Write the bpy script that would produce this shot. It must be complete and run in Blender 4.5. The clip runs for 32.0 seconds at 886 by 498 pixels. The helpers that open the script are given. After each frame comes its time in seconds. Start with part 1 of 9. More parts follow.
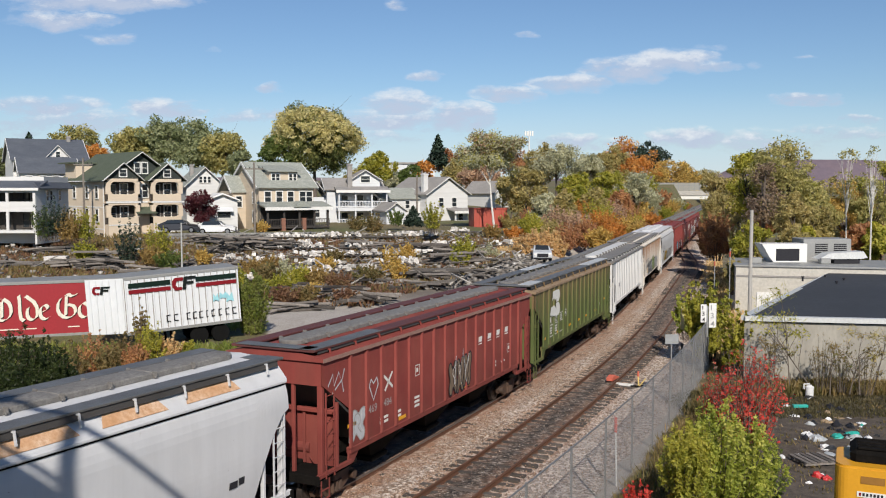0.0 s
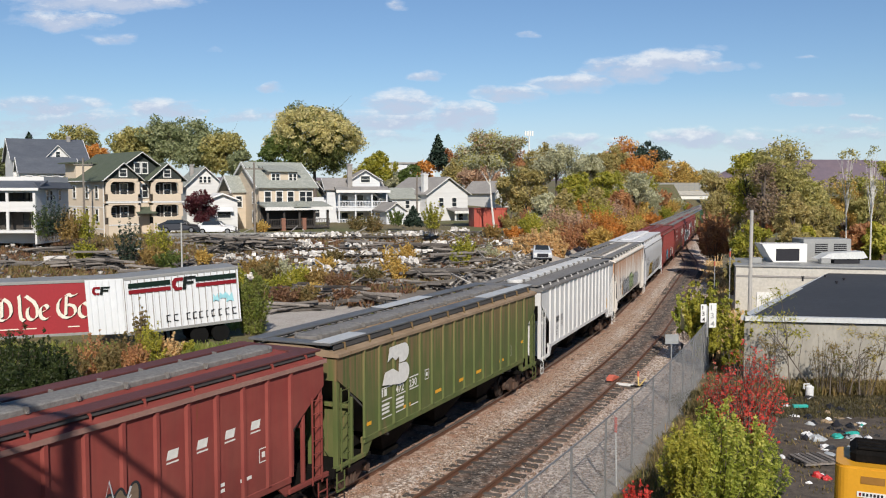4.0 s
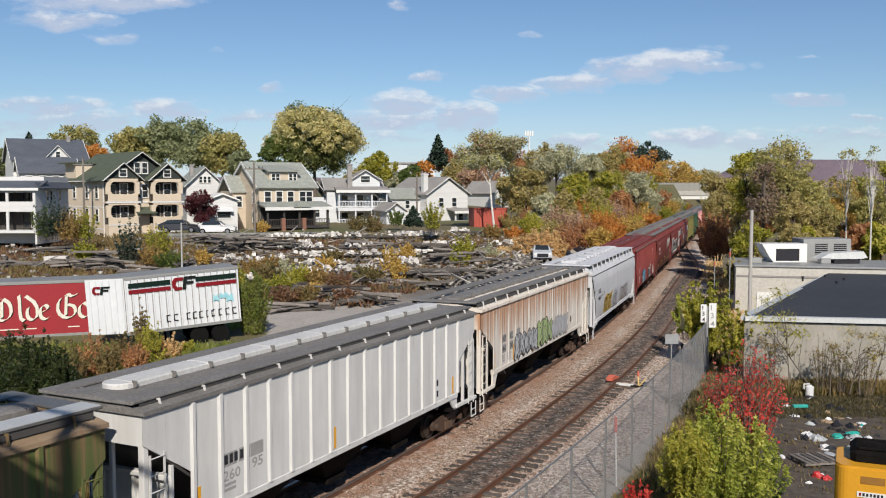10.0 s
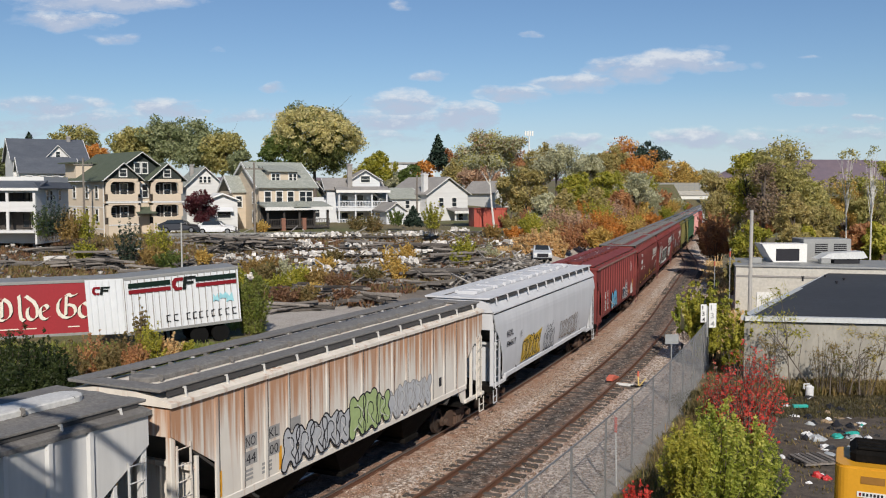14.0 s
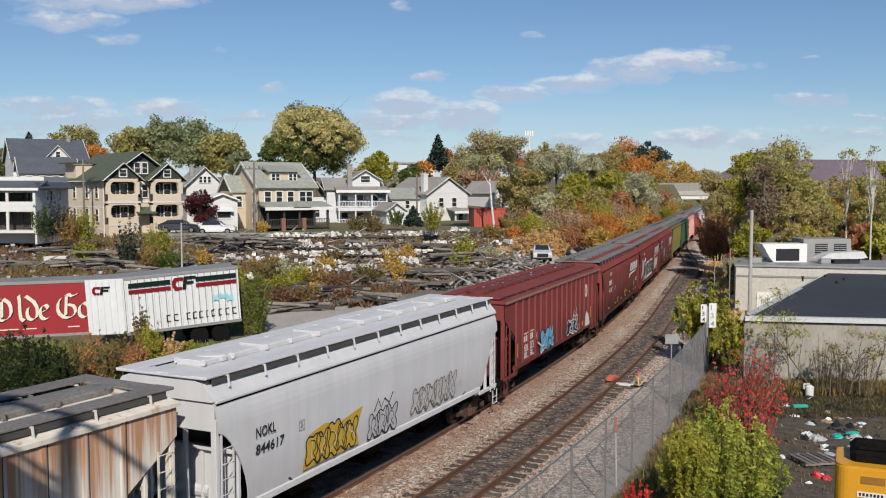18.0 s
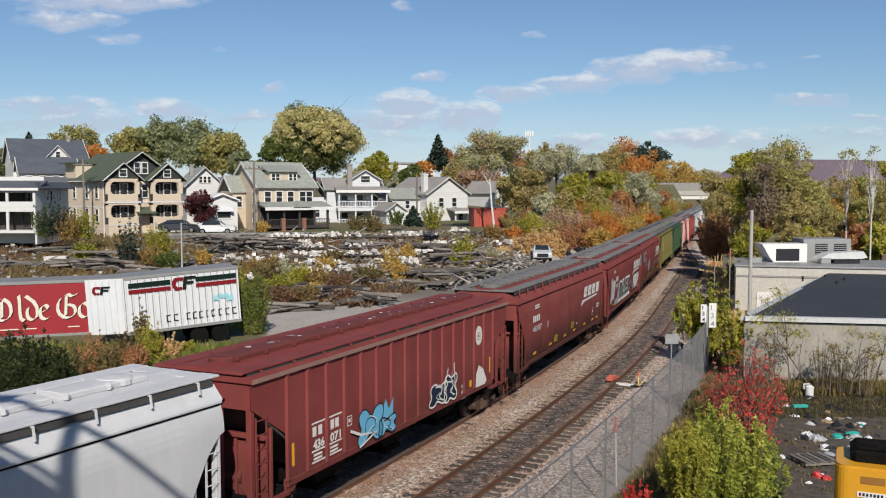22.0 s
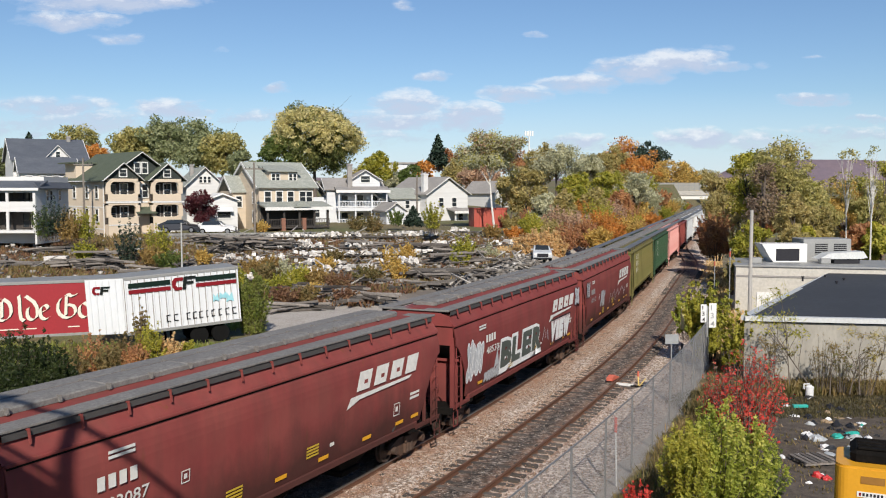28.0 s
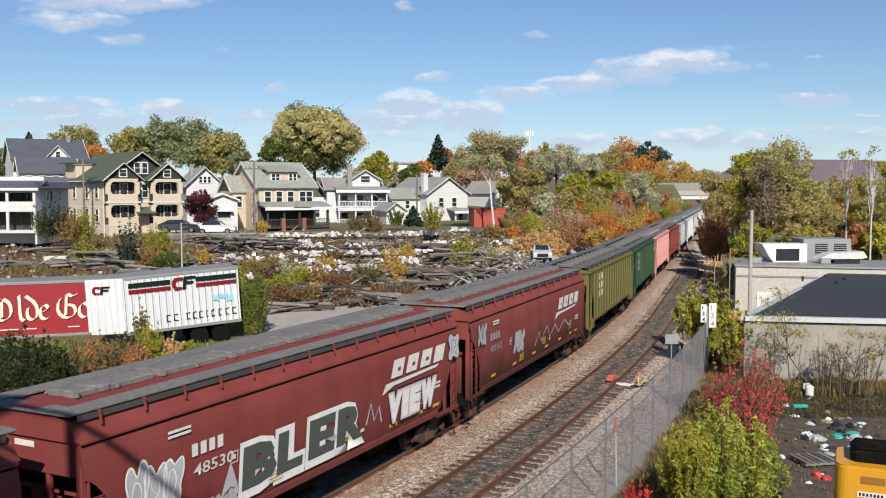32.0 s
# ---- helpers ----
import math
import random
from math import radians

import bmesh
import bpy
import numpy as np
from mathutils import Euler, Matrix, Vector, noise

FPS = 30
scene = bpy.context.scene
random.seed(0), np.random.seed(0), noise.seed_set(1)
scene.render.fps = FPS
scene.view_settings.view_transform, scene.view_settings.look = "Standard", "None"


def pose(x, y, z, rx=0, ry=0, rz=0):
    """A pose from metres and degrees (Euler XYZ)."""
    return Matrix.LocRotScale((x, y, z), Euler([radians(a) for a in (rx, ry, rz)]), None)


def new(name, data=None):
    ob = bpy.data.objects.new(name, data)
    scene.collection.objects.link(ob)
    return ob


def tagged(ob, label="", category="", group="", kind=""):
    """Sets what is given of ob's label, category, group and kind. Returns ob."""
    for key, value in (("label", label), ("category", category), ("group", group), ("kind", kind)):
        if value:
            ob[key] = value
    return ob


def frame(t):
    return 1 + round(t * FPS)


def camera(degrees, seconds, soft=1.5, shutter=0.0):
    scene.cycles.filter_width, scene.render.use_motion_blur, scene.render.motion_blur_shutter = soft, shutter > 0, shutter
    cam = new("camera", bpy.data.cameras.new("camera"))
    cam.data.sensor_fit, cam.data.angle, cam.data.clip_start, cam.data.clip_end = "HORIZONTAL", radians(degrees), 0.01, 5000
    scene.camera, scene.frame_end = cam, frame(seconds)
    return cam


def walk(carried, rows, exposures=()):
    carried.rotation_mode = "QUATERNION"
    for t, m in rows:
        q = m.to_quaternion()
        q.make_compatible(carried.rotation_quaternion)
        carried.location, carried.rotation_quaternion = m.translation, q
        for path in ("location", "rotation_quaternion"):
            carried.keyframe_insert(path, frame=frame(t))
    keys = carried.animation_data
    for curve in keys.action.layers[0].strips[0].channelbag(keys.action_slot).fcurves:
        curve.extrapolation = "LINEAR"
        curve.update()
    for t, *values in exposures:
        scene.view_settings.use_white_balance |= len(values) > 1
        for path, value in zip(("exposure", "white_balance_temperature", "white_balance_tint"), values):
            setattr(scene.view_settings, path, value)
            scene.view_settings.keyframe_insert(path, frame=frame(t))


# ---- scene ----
cam = camera(52.2, 32.0, soft=1.1)
VIEW = pose(0, 0, 8.79, 90 - 3.80, 0, 0)
walk(cam, [(0.0, VIEW), (32.0, VIEW)], exposures=[(0.0, 0.14), (2.5, 0.15), (6.0, 0.24), (9.0, 0.16), (13.0, 0.04), (18.0, 0.02), (22.0, 0.05), (24.0, 0.25), (28.0, 0.26), (32.0, 0.26)])

# ---- world and sun ----
SUN_ELEV, SUN_TURN = 36.0, 173.0     # degrees; turn counts clockwise from +y
world = bpy.data.worlds.new("sky")
scene.world = world
world.use_nodes = True
wt = world.node_tree
wt.nodes.clear()
w_out = wt.nodes.new("ShaderNodeOutputWorld")
w_bg = wt.nodes.new("ShaderNodeBackground")
w_sky = wt.nodes.new("ShaderNodeTexSky")
w_sky.sky_type, w_sky.sun_disc = "NISHITA", False
w_sky.sun_elevation, w_sky.sun_rotation = radians(SUN_ELEV), radians(SUN_TURN)
w_sky.air_density, w_sky.dust_density, w_sky.ozone_density = 1.0, 0.0, 2.5
w_bg.inputs["Strength"].default_value = 0.070
w_mix = wt.nodes.new("ShaderNodeMix")
w_mix.data_type, w_mix.blend_type = "RGBA", "MULTIPLY"
w_mix.inputs[0].default_value, w_mix.inputs[7].default_value = 1.0, (0.86, 0.985, 1.15, 1.0)
wt.links.new(w_sky.outputs[0], w_mix.inputs[6])
wt.links.new(w_mix.outputs[2], w_bg.inputs["Color"])
wt.links.new(w_bg.outputs[0], w_out.inputs["Surface"])

sun_data = bpy.data.lights.new("sun", "SUN")
sun_data.energy, sun_data.angle, sun_data.color = 5.0, radians(0.42), (1.0, 0.93, 0.835)
sun = new("sun", sun_data)
to_sun = Vector((math.sin(radians(SUN_TURN)) * math.cos(radians(SUN_ELEV)),
                 math.cos(radians(SUN_TURN)) * math.cos(radians(SUN_ELEV)), math.sin(radians(SUN_ELEV))))
sun.matrix_world = Matrix.Translation((0, -40, 80)) @ to_sun.to_track_quat("Z", "Y").to_matrix().to_4x4()


# ---- materials ----
def nodes_of(name):
    m = bpy.data.materials.new(name)
    m.use_nodes = True
    t = m.node_tree
    b = t.nodes["Principled BSDF"]
    return m, t, b


def col4(c):
    return (c[0], c[1], c[2], 1.0)


def noise_node(t, vec, scale, detail=4.0, rough=0.6):
    n = t.nodes.new("ShaderNodeTexNoise")
    n.inputs["Scale"].default_value, n.inputs["Detail"].default_value, n.inputs["Roughness"].default_value = scale, detail, rough
    t.links.new(vec, n.inputs["Vector"])
    return n.outputs["Fac"]


def ramp_node(t, fac, lo, hi, a=(0, 0, 0), b=(1, 1, 1)):
    r = t.nodes.new("ShaderNodeValToRGB")
    r.color_ramp.elements[0].position, r.color_ramp.elements[1].position = lo, hi
    r.color_ramp.elements[0].color, r.color_ramp.elements[1].color = col4(a), col4(b)
    t.links.new(fac, r.inputs["Fac"])
    return r.outputs["Color"]


def mix_node(t, fac, a, b, mode="MIX"):
    n = t.nodes.new("ShaderNodeMix")
    n.data_type, n.blend_type = "RGBA", mode
    for sock, val in ((n.inputs[0], fac), (n.inputs[6], a), (n.inputs[7], b)):
        if isinstance(val, bpy.types.NodeSocket):
            t.links.new(val, sock)
        elif isinstance(val, (int, float)):
            sock.default_value = val
        else:
            sock.default_value = col4(val)
    return n.outputs[2]


def mapped(t, where="Object", scale=(1, 1, 1)):
    if where == "World":
        src = t.nodes.new("ShaderNodeNewGeometry").outputs["Position"]
    else:
        src = t.nodes.new("ShaderNodeTexCoord").outputs[where]
    mp = t.nodes.new("ShaderNodeMapping")
    mp.inputs["Scale"].default_value = scale
    t.links.new(src, mp.inputs["Vector"])
    return mp.outputs["Vector"]


def bump_node(t, b, height, strength=0.3, distance=0.02):
    n = t.nodes.new("ShaderNodeBump")
    n.inputs["Strength"].default_value, n.inputs["Distance"].default_value = strength, distance
    t.links.new(height, n.inputs["Height"])
    t.links.new(n.outputs["Normal"], b.inputs["Normal"])


def surf(name, a, b, scale=1.0, fine=14.0, rough=0.7, metal=0.0, bump=0.15, dark=0.75, where="World", stretch=(1, 1, 1), vary=0.0):
    """A weathered plain surface: two tones in patches, a fine grain, a light relief."""
    m, t, bs = nodes_of(name)
    v = mapped(t, where, stretch)
    big, small = noise_node(t, v, scale, 5), noise_node(t, v, fine, 3, 0.7)
    c = mix_node(t, ramp_node(t, big, 0.35, 0.68), a, b)
    c = mix_node(t, ramp_node(t, small, 0.3, 0.62), [x * dark for x in a], c)
    if vary:
        oi = t.nodes.new("ShaderNodeObjectInfo")
        hs = t.nodes.new("ShaderNodeHueSaturation")
        mr = t.nodes.new("ShaderNodeMapRange")
        mr.inputs["To Min"].default_value, mr.inputs["To Max"].default_value = 1 - vary, 1 + vary
        t.links.new(oi.outputs["Random"], mr.inputs["Value"])
        t.links.new(mr.outputs["Result"], hs.inputs["Value"])
        t.links.new(c, hs.inputs["Color"])
        c = hs.outputs["Color"]
    t.links.new(c, bs.inputs["Base Color"])
    bs.inputs["Roughness"].default_value, bs.inputs["Metallic"].default_value = rough, metal
    if bump:
        bump_node(t, bs, small, bump, 0.02)
    return m


def car_paint(name, col, fade, rust=0.3, grime=0.4, rust_col=(0.16, 0.06, 0.025), eaves=0.0, low_dark=0.0):
    """Old railway paint: faded patches, streaks that run down, rust and road dust."""
    m, t, bs = nodes_of(name)
    v = mapped(t, "Object")
    streak = mapped(t, "Object", (1.25, 1.25, 0.12))
    c = mix_node(t, ramp_node(t, noise_node(t, v, 0.7, 5), 0.35, 0.7), col, fade)
    st = noise_node(t, streak, 2.6, 6, 0.65)
    if eaves:
        # rust that bleeds down from the eaves in narrow runs
        fine = noise_node(t, mapped(t, "Object", (5.0, 5.0, 0.16)), 1.3, 5, 0.6)
        sep = t.nodes.new("ShaderNodeSeparateXYZ")
        t.links.new(v, sep.inputs[0])
        hm = t.nodes.new("ShaderNodeMapRange")
        hm.inputs["From Min"].default_value, hm.inputs["From Max"].default_value = 1.9, 4.3
        hm.inputs["To Min"].default_value, hm.inputs["To Max"].default_value = -0.24, eaves
        t.links.new(sep.outputs[2], hm.inputs["Value"])
        ad = t.nodes.new("ShaderNodeMath")
        ad.operation = "MULTIPLY_ADD"
        ad.inputs[1].default_value = 1.1
        t.links.new(fine, ad.inputs[0])
        t.links.new(hm.outputs[0], ad.inputs[2])
        c = mix_node(t, ramp_node(t, ad.outputs[0], 0.43, 0.64, (0, 0, 0), (0.88, 0.88, 0.88)), c, rust_col)
    c = mix_node(t, ramp_node(t, st, 0.68 - 0.24 * rust, 0.80 - 0.16 * rust), c, rust_col)
    chips = ramp_node(t, noise_node(t, v, 9.0, 5, 0.75), 0.70 - 0.08 * rust, 0.76)
    c = mix_node(t, chips, c, [x * 0.9 for x in rust_col])
    dust = ramp_node(t, noise_node(t, streak, 1.6, 5, 0.65), 0.38, 0.75)
    k = t.nodes.new("ShaderNodeMath")
    k.operation = "MULTIPLY"
    k.inputs[1].default_value = grime
    t.links.new(dust, k.inputs[0])
    c = mix_node(t, k.outputs[0], c, (0.055, 0.042, 0.034))
    if low_dark:
        # darker towards the bottom of the side, in uneven tongues
        sp = t.nodes.new("ShaderNodeSeparateXYZ")
        t.links.new(v, sp.inputs[0])
        sm = t.nodes.new("ShaderNodeMapRange")
        sm.inputs["From Min"].default_value, sm.inputs["From Max"].default_value = 1.1, 3.5
        sm.inputs["To Min"].default_value, sm.inputs["To Max"].default_value = 0.62, -0.35
        t.links.new(sp.outputs[2], sm.inputs["Value"])
        sa_ = t.nodes.new("ShaderNodeMath")
        sa_.operation = "ADD"
        t.links.new(sm.outputs[0], sa_.inputs[0])
        t.links.new(noise_node(t, mapped(t, "Object", (0.5, 0.5, 0.35)), 1.6, 5, 0.6), sa_.inputs[1])
        c = mix_node(t, ramp_node(t, sa_.outputs[0], 0.45, 1.1, (0, 0, 0), (low_dark, low_dark, low_dark)), c, (0.035, 0.022, 0.018))
    t.links.new(c, bs.inputs["Base Color"])
    bs.inputs["Roughness"].default_value = 0.68
    bs.inputs["Specular IOR Level"].default_value = 0.12
    bump_node(t, bs, noise_node(t, v, 5.0, 3), 0.08, 0.02)
    return m


def plain(name, c, rough=0.5, metal=0.0):
    m, t, bs = nodes_of(name)
    v = mapped(t, "Object")
    t.links.new(mix_node(t, ramp_node(t, noise_node(t, v, 6.0, 4), 0.3, 0.75), [x * 0.8 for x in c], c), bs.inputs["Base Color"])
    bs.inputs["Roughness"].default_value, bs.inputs["Metallic"].default_value = rough, metal
    if rough >= 0.7:
        bs.inputs["Specular IOR Level"].default_value = 0.1
    return m


def leaf_mat(name, cols, glow=0.5):
    """Leaves whose colour changes from leaf to leaf; light shines through them a little."""
    m, t, bs = nodes_of(name)
    g = t.nodes.new("ShaderNodeNewGeometry")
    r = t.nodes.new("ShaderNodeValToRGB")
    el = r.color_ramp.elements
    el[0].color, el[1].color = col4(cols[0]), col4(cols[-1])
    for i, c in enumerate(cols[1:-1]):
        e = el.new((i + 1) / (len(cols) - 1))
        e.color = col4(c)
    patch = noise_node(t, mapped(t, "World"), 0.55, 3)
    add = t.nodes.new("ShaderNodeMath")
    add.operation = "MULTIPLY_ADD"
    add.inputs[1].default_value = 0.55
    t.links.new(g.outputs["Random Per Island"], add.inputs[0])
    sub = t.nodes.new("ShaderNodeMath")
    sub.operation = "MULTIPLY_ADD"
    sub.inputs[1].default_value, sub.inputs[2].default_value = 1.5, -0.52
    t.links.new(patch, sub.inputs[0])
    t.links.new(sub.outputs[0], add.inputs[2])
    t.links.new(add.outputs[0], r.inputs["Fac"])
    t.links.new(r.outputs["Color"], bs.inputs["Base Color"])
    bs.inputs["Roughness"].default_value = 0.6
    tr = t.nodes.new("ShaderNodeBsdfTranslucent")
    t.links.new(r.outputs["Color"], tr.inputs["Color"])
    mx = t.nodes.new("ShaderNodeMixShader")
    mx.inputs[0].default_value = glow
    t.links.new(bs.outputs[0], mx.inputs[1])
    t.links.new(tr.outputs[0], mx.inputs[2])
    t.links.new(mx.outputs[0], t.nodes["Material Output"].inputs["Surface"])
    return m


# ---- mesh helpers ----
class Shape:
    """Collects plain faces into one mesh."""

    def __init__(self):
        self.v, self.f = [], []

    def add(self, verts, faces):
        n = len(self.v)
        self.v += [tuple(p) for p in verts]
        self.f += [tuple(n + i for i in fc) for fc in faces]
        return self

    def box(self, x0, y0, z0, x1, y1, z1, c=0.0, m=None):
        """A box between two corners; c: chamfer of its edges."""
        if c <= 0:
            vs = [(x, y, z) for z in (z0, z1) for y in (y0, y1) for x in (x0, x1)]
            fs = [(0, 2, 3, 1), (4, 5, 7, 6), (0, 1, 5, 4), (2, 6, 7, 3), (0, 4, 6, 2), (1, 3, 7, 5)]
        else:
            vs, fs = [], []
            for sx in (0, 1):
                for sy in (0, 1):
                    for sz in (0, 1):
                        x, y, z = (x0, x1)[sx], (y0, y1)[sy], (z0, z1)[sz]
                        dx, dy, dz = (c, -c)[sx], (c, -c)[sy], (c, -c)[sz]
                        vs += [(x, y + dy, z + dz), (x + dx, y, z + dz), (x + dx, y + dy, z)]
            idx = lambda a, b, d, k: (a * 4 + b * 2 + d) * 3 + k
            for s in (0, 1):
                q = [(0, 0), (1, 0), (1, 1), (0, 1)]
                fs.append([idx(s, a, b, 0) for a, b in q])
                fs.append([idx(a, s, b, 1) for a, b in q])
                fs.append([idx(a, b, s, 2) for a, b in q])
            for a in (0, 1):
                for b in (0, 1):
                    fs.append([idx(0, a, b, 1), idx(1, a, b, 1), idx(1, a, b, 2), idx(0, a, b, 2)])
                    fs.append([idx(a, 0, b, 0), idx(a, 1, b, 0), idx(a, 1, b, 2), idx(a, 0, b, 2)])
                    fs.append([idx(a, b, 0, 0), idx(a, b, 1, 0), idx(a, b, 1, 1), idx(a, b, 0, 1)])
                    for d in (0, 1):
                        fs.append([idx(a, b, d, 0), idx(a, b, d, 1), idx(a, b, d, 2)])
        if m is not None:
            vs = [m @ Vector(p) for p in vs]
        return self.add(vs, fs)

    def rod(self, a, b, r, n=8, r2=None, caps=True):
        a, b = Vector(a), Vector(b)
        r2 = r if r2 is None else r2
        d = b - a
        if d.length < 1e-6:
            return self
        q = d.to_track_quat("Z", "Y")
        vs = []
        for c, rad in ((a, r), (b, r2)):
            for i in range(n):
                w = 2 * math.pi * i / n
                vs.append(c + q @ Vector((rad * math.cos(w), rad * math.sin(w), 0)))
        fs = [(i, (i + 1) % n, n + (i + 1) % n, n + i) for i in range(n)]
        if caps:
            fs += [tuple(range(n - 1, -1, -1)), tuple(range(n, 2 * n))]
        return self.add(vs, fs)

    def beam(self, a, b, w, h, up=(0, 0, 1)):
        """A straight bar of section w x h from a to b."""
        a, b = Vector(a), Vector(b)
        d = (b - a).normalized()
        side = d.cross(Vector(up))
        if side.length < 1e-4:
            side = d.cross(Vector((1, 0, 0)))
        side.normalize()
        u = side.cross(d)
        vs = [p + side * (sx * w / 2) + u * (sz * h / 2) for p in (a, b) for sx, sz in ((-1, -1), (1, -1), (1, 1), (-1, 1))]
        return self.add(vs, [(0, 1, 2, 3), (7, 6, 5, 4), (0, 4, 5, 1), (1, 5, 6, 2), (2, 6, 7, 3), (3, 7, 4, 0)])

    def plate(self, pts, off):
        """A flat polygon with thickness: pts one face, off the vector to the other."""
        n, o = len(pts), Vector(off)
        vs = [Vector(p) for p in pts] + [Vector(p) + o for p in pts]
        fs = [tuple(range(n)), tuple(range(2 * n - 1, n - 1, -1))]
        fs += [(i, n + i, n + (i + 1) % n, (i + 1) % n) for i in range(n)]
        return self.add(vs, fs)

    def sheet(self, rows):
        """A grid of faces over rows of points."""
        k = len(rows[0])
        return self.add([p for r in rows for p in r],
                        [(i * k + j, i * k + j + 1, (i + 1) * k + j + 1, (i + 1) * k + j) for i in range(len(rows) - 1) for j in range(k - 1)])

    def mesh(self, name, smooth=False):
        me = bpy.data.meshes.new(name)
        me.from_pydata(self.v, [], self.f)
        bm = bmesh.new()
        bm.from_mesh(me)
        bmesh.ops.recalc_face_normals(bm, faces=bm.faces)
        bm.to_mesh(me)
        bm.free()
        if smooth:
            me.shade_smooth()
        return me


def part(name, shape, material, parent=None, label="", smooth=False, at=None):
    """One mesh object: shape is a Shape or a mesh that is shared."""
    me = shape.mesh(name, smooth) if isinstance(shape, Shape) else shape
    ob = new(name, me)
    if not me.materials:
        me.materials.append(material)
    elif me.materials[0] != material:
        ob.material_slots[0].link = "OBJECT"
        ob.material_slots[0].material = material
    if parent is not None:
        ob.parent = parent
    if at is not None:
        ob.matrix_basis = at
    return tagged(ob, label)


def thing(name, m, label, category, group="", kind=""):
    ob = new(name)
    ob.empty_display_size = 0.3
    ob.matrix_basis = m
    return tagged(ob, label, category, group, kind)


def soup(name, verts, quads):
    """A mesh from arrays, quick for leaves."""
    me = bpy.data.meshes.new(name)
    verts, quads = np.asarray(verts, np.float32), np.asarray(quads, np.int32)
    n, k = len(quads), quads.shape[1]
    me.vertices.add(len(verts))
    me.vertices.foreach_set("co", verts.ravel())
    me.loops.add(n * k)
    me.loops.foreach_set("vertex_index", quads.ravel())
    me.polygons.add(n)
    me.polygons.foreach_set("loop_start", np.arange(0, n * k, k, dtype=np.int32))
    me.update(calc_edges=True)
    return me


TEXTS = {}


def words(text, size, width=None, thick=0.0, shear=0.0):
    """Flat lettering in the built-in font, in the x-z plane, reading along +x, lower left corner at the origin."""
    key = (text, size, width, thick, shear)
    if key in TEXTS:
        return TEXTS[key]
    cu = bpy.data.curves.new("lettering", "FONT")
    cu.body, cu.size, cu.offset, cu.shear = text, size, thick, shear
    cu.resolution_u = 2
    ob = bpy.data.objects.new("lettering", cu)
    me = bpy.data.meshes.new_from_object(ob)
    bpy.data.objects.remove(ob)
    xs = [v.co.x for v in me.vertices]
    lo, hi = min(xs), max(xs)
    k = width / (hi - lo) if width else 1.0
    for v in me.vertices:
        v.co = ((v.co.x - lo) * k, 0.0, v.co.y)
    TEXTS[key] = me
    return me


# ---- the line of the railway ----
class Line:
    """The centre line of the main track: an eased curve that runs out straight."""

    def __init__(self):
        s = np.arange(-320.0, 520.01, 0.5)
        c = np.clip(s, -70.0, 39.0)
        self.s, self.th = s, -0.44183 + 0.00306 * c + 7.48e-6 * c * c / 2
        dx, dy = -np.sin(self.th), np.cos(self.th)
        self.x = np.concatenate([[0], np.cumsum((dx[1:] + dx[:-1]) * 0.25)])
        self.y = np.concatenate([[0], np.cumsum((dy[1:] + dy[:-1]) * 0.25)])
        self.x += -2.018 - np.interp(0, s, self.x)
        self.y += 30.0 - np.interp(0, s, self.y)

    def at(self, s, right=0.0):
        th = float(np.interp(s, self.s, self.th))
        return (float(np.interp(s, self.s, self.x)) + right * math.cos(th),
                float(np.interp(s, self.s, self.y)) + right * math.sin(th), th)

    def beside(self, x, y):
        """How far to the right of the line points lie, and how far along it."""
        x, y = np.atleast_1d(x).astype(float), np.atleast_1d(y).astype(float)
        i = np.empty(len(x), int)
        for k in range(0, len(x), 4000):
            d = (x[k:k + 4000, None] - self.x[None]) ** 2 + (y[k:k + 4000, None] - self.y[None]) ** 2
            i[k:k + 4000] = d.argmin(1)
        return (x - self.x[i]) * np.cos(self.th[i]) + (y - self.y[i]) * np.sin(self.th[i]), self.s[i]


LINE = Line()
SIDING = 3.84          # the second track lies this far to the right


def siding_offset(s):
    k = min(max((s - 72.0) / 55.0, 0.0), 1.0)
    return SIDING * (1 - k * k * (3 - 2 * k))


def smooth(a, b, x):
    k = np.clip((np.asarray(x, float) - a) / (b - a), 0, 1)
    return k * k * (3 - 2 * k)


def land(x, y):
    """Height of the ground."""
    x, y = np.atleast_1d(x).astype(float), np.atleast_1d(y).astype(float)
    lat, _ = LINE.beside(x, y)
    yard = np.interp(y, [-50, 20, 44, 52, 62, 87, 100, 108, 125, 150, 190, 260, 600], [0.3, 0.3, 0.4, 0.6, 0.5, 1.95, 3.1, 3.75, 3.8, 4.2, 7.5, 10, 16])
    left = yard * smooth(4.0, 9.5, -lat)
    far = np.interp(y, [90, 140, 260, 600], [0, 1.5, 5, 9]) * smooth(10, 30, lat)
    rough = 0.10 * np.sin(0.31 * x + 0.17 * y) * np.sin(0.23 * y - 0.11 * x) * smooth(6, 14, np.abs(lat - 1.9))
    bed = -0.42 * (1 - smooth(4.6, 6.4, np.abs(lat - 1.9)))
    return left + far + rough + bed


def ground_z(x, y):
    return float(land(x, y)[0])


def steps(*spans):
    out = []
    for a, b, d in spans:
        out += list(np.arange(a, b, d))
    return out + [spans[-1][1]]


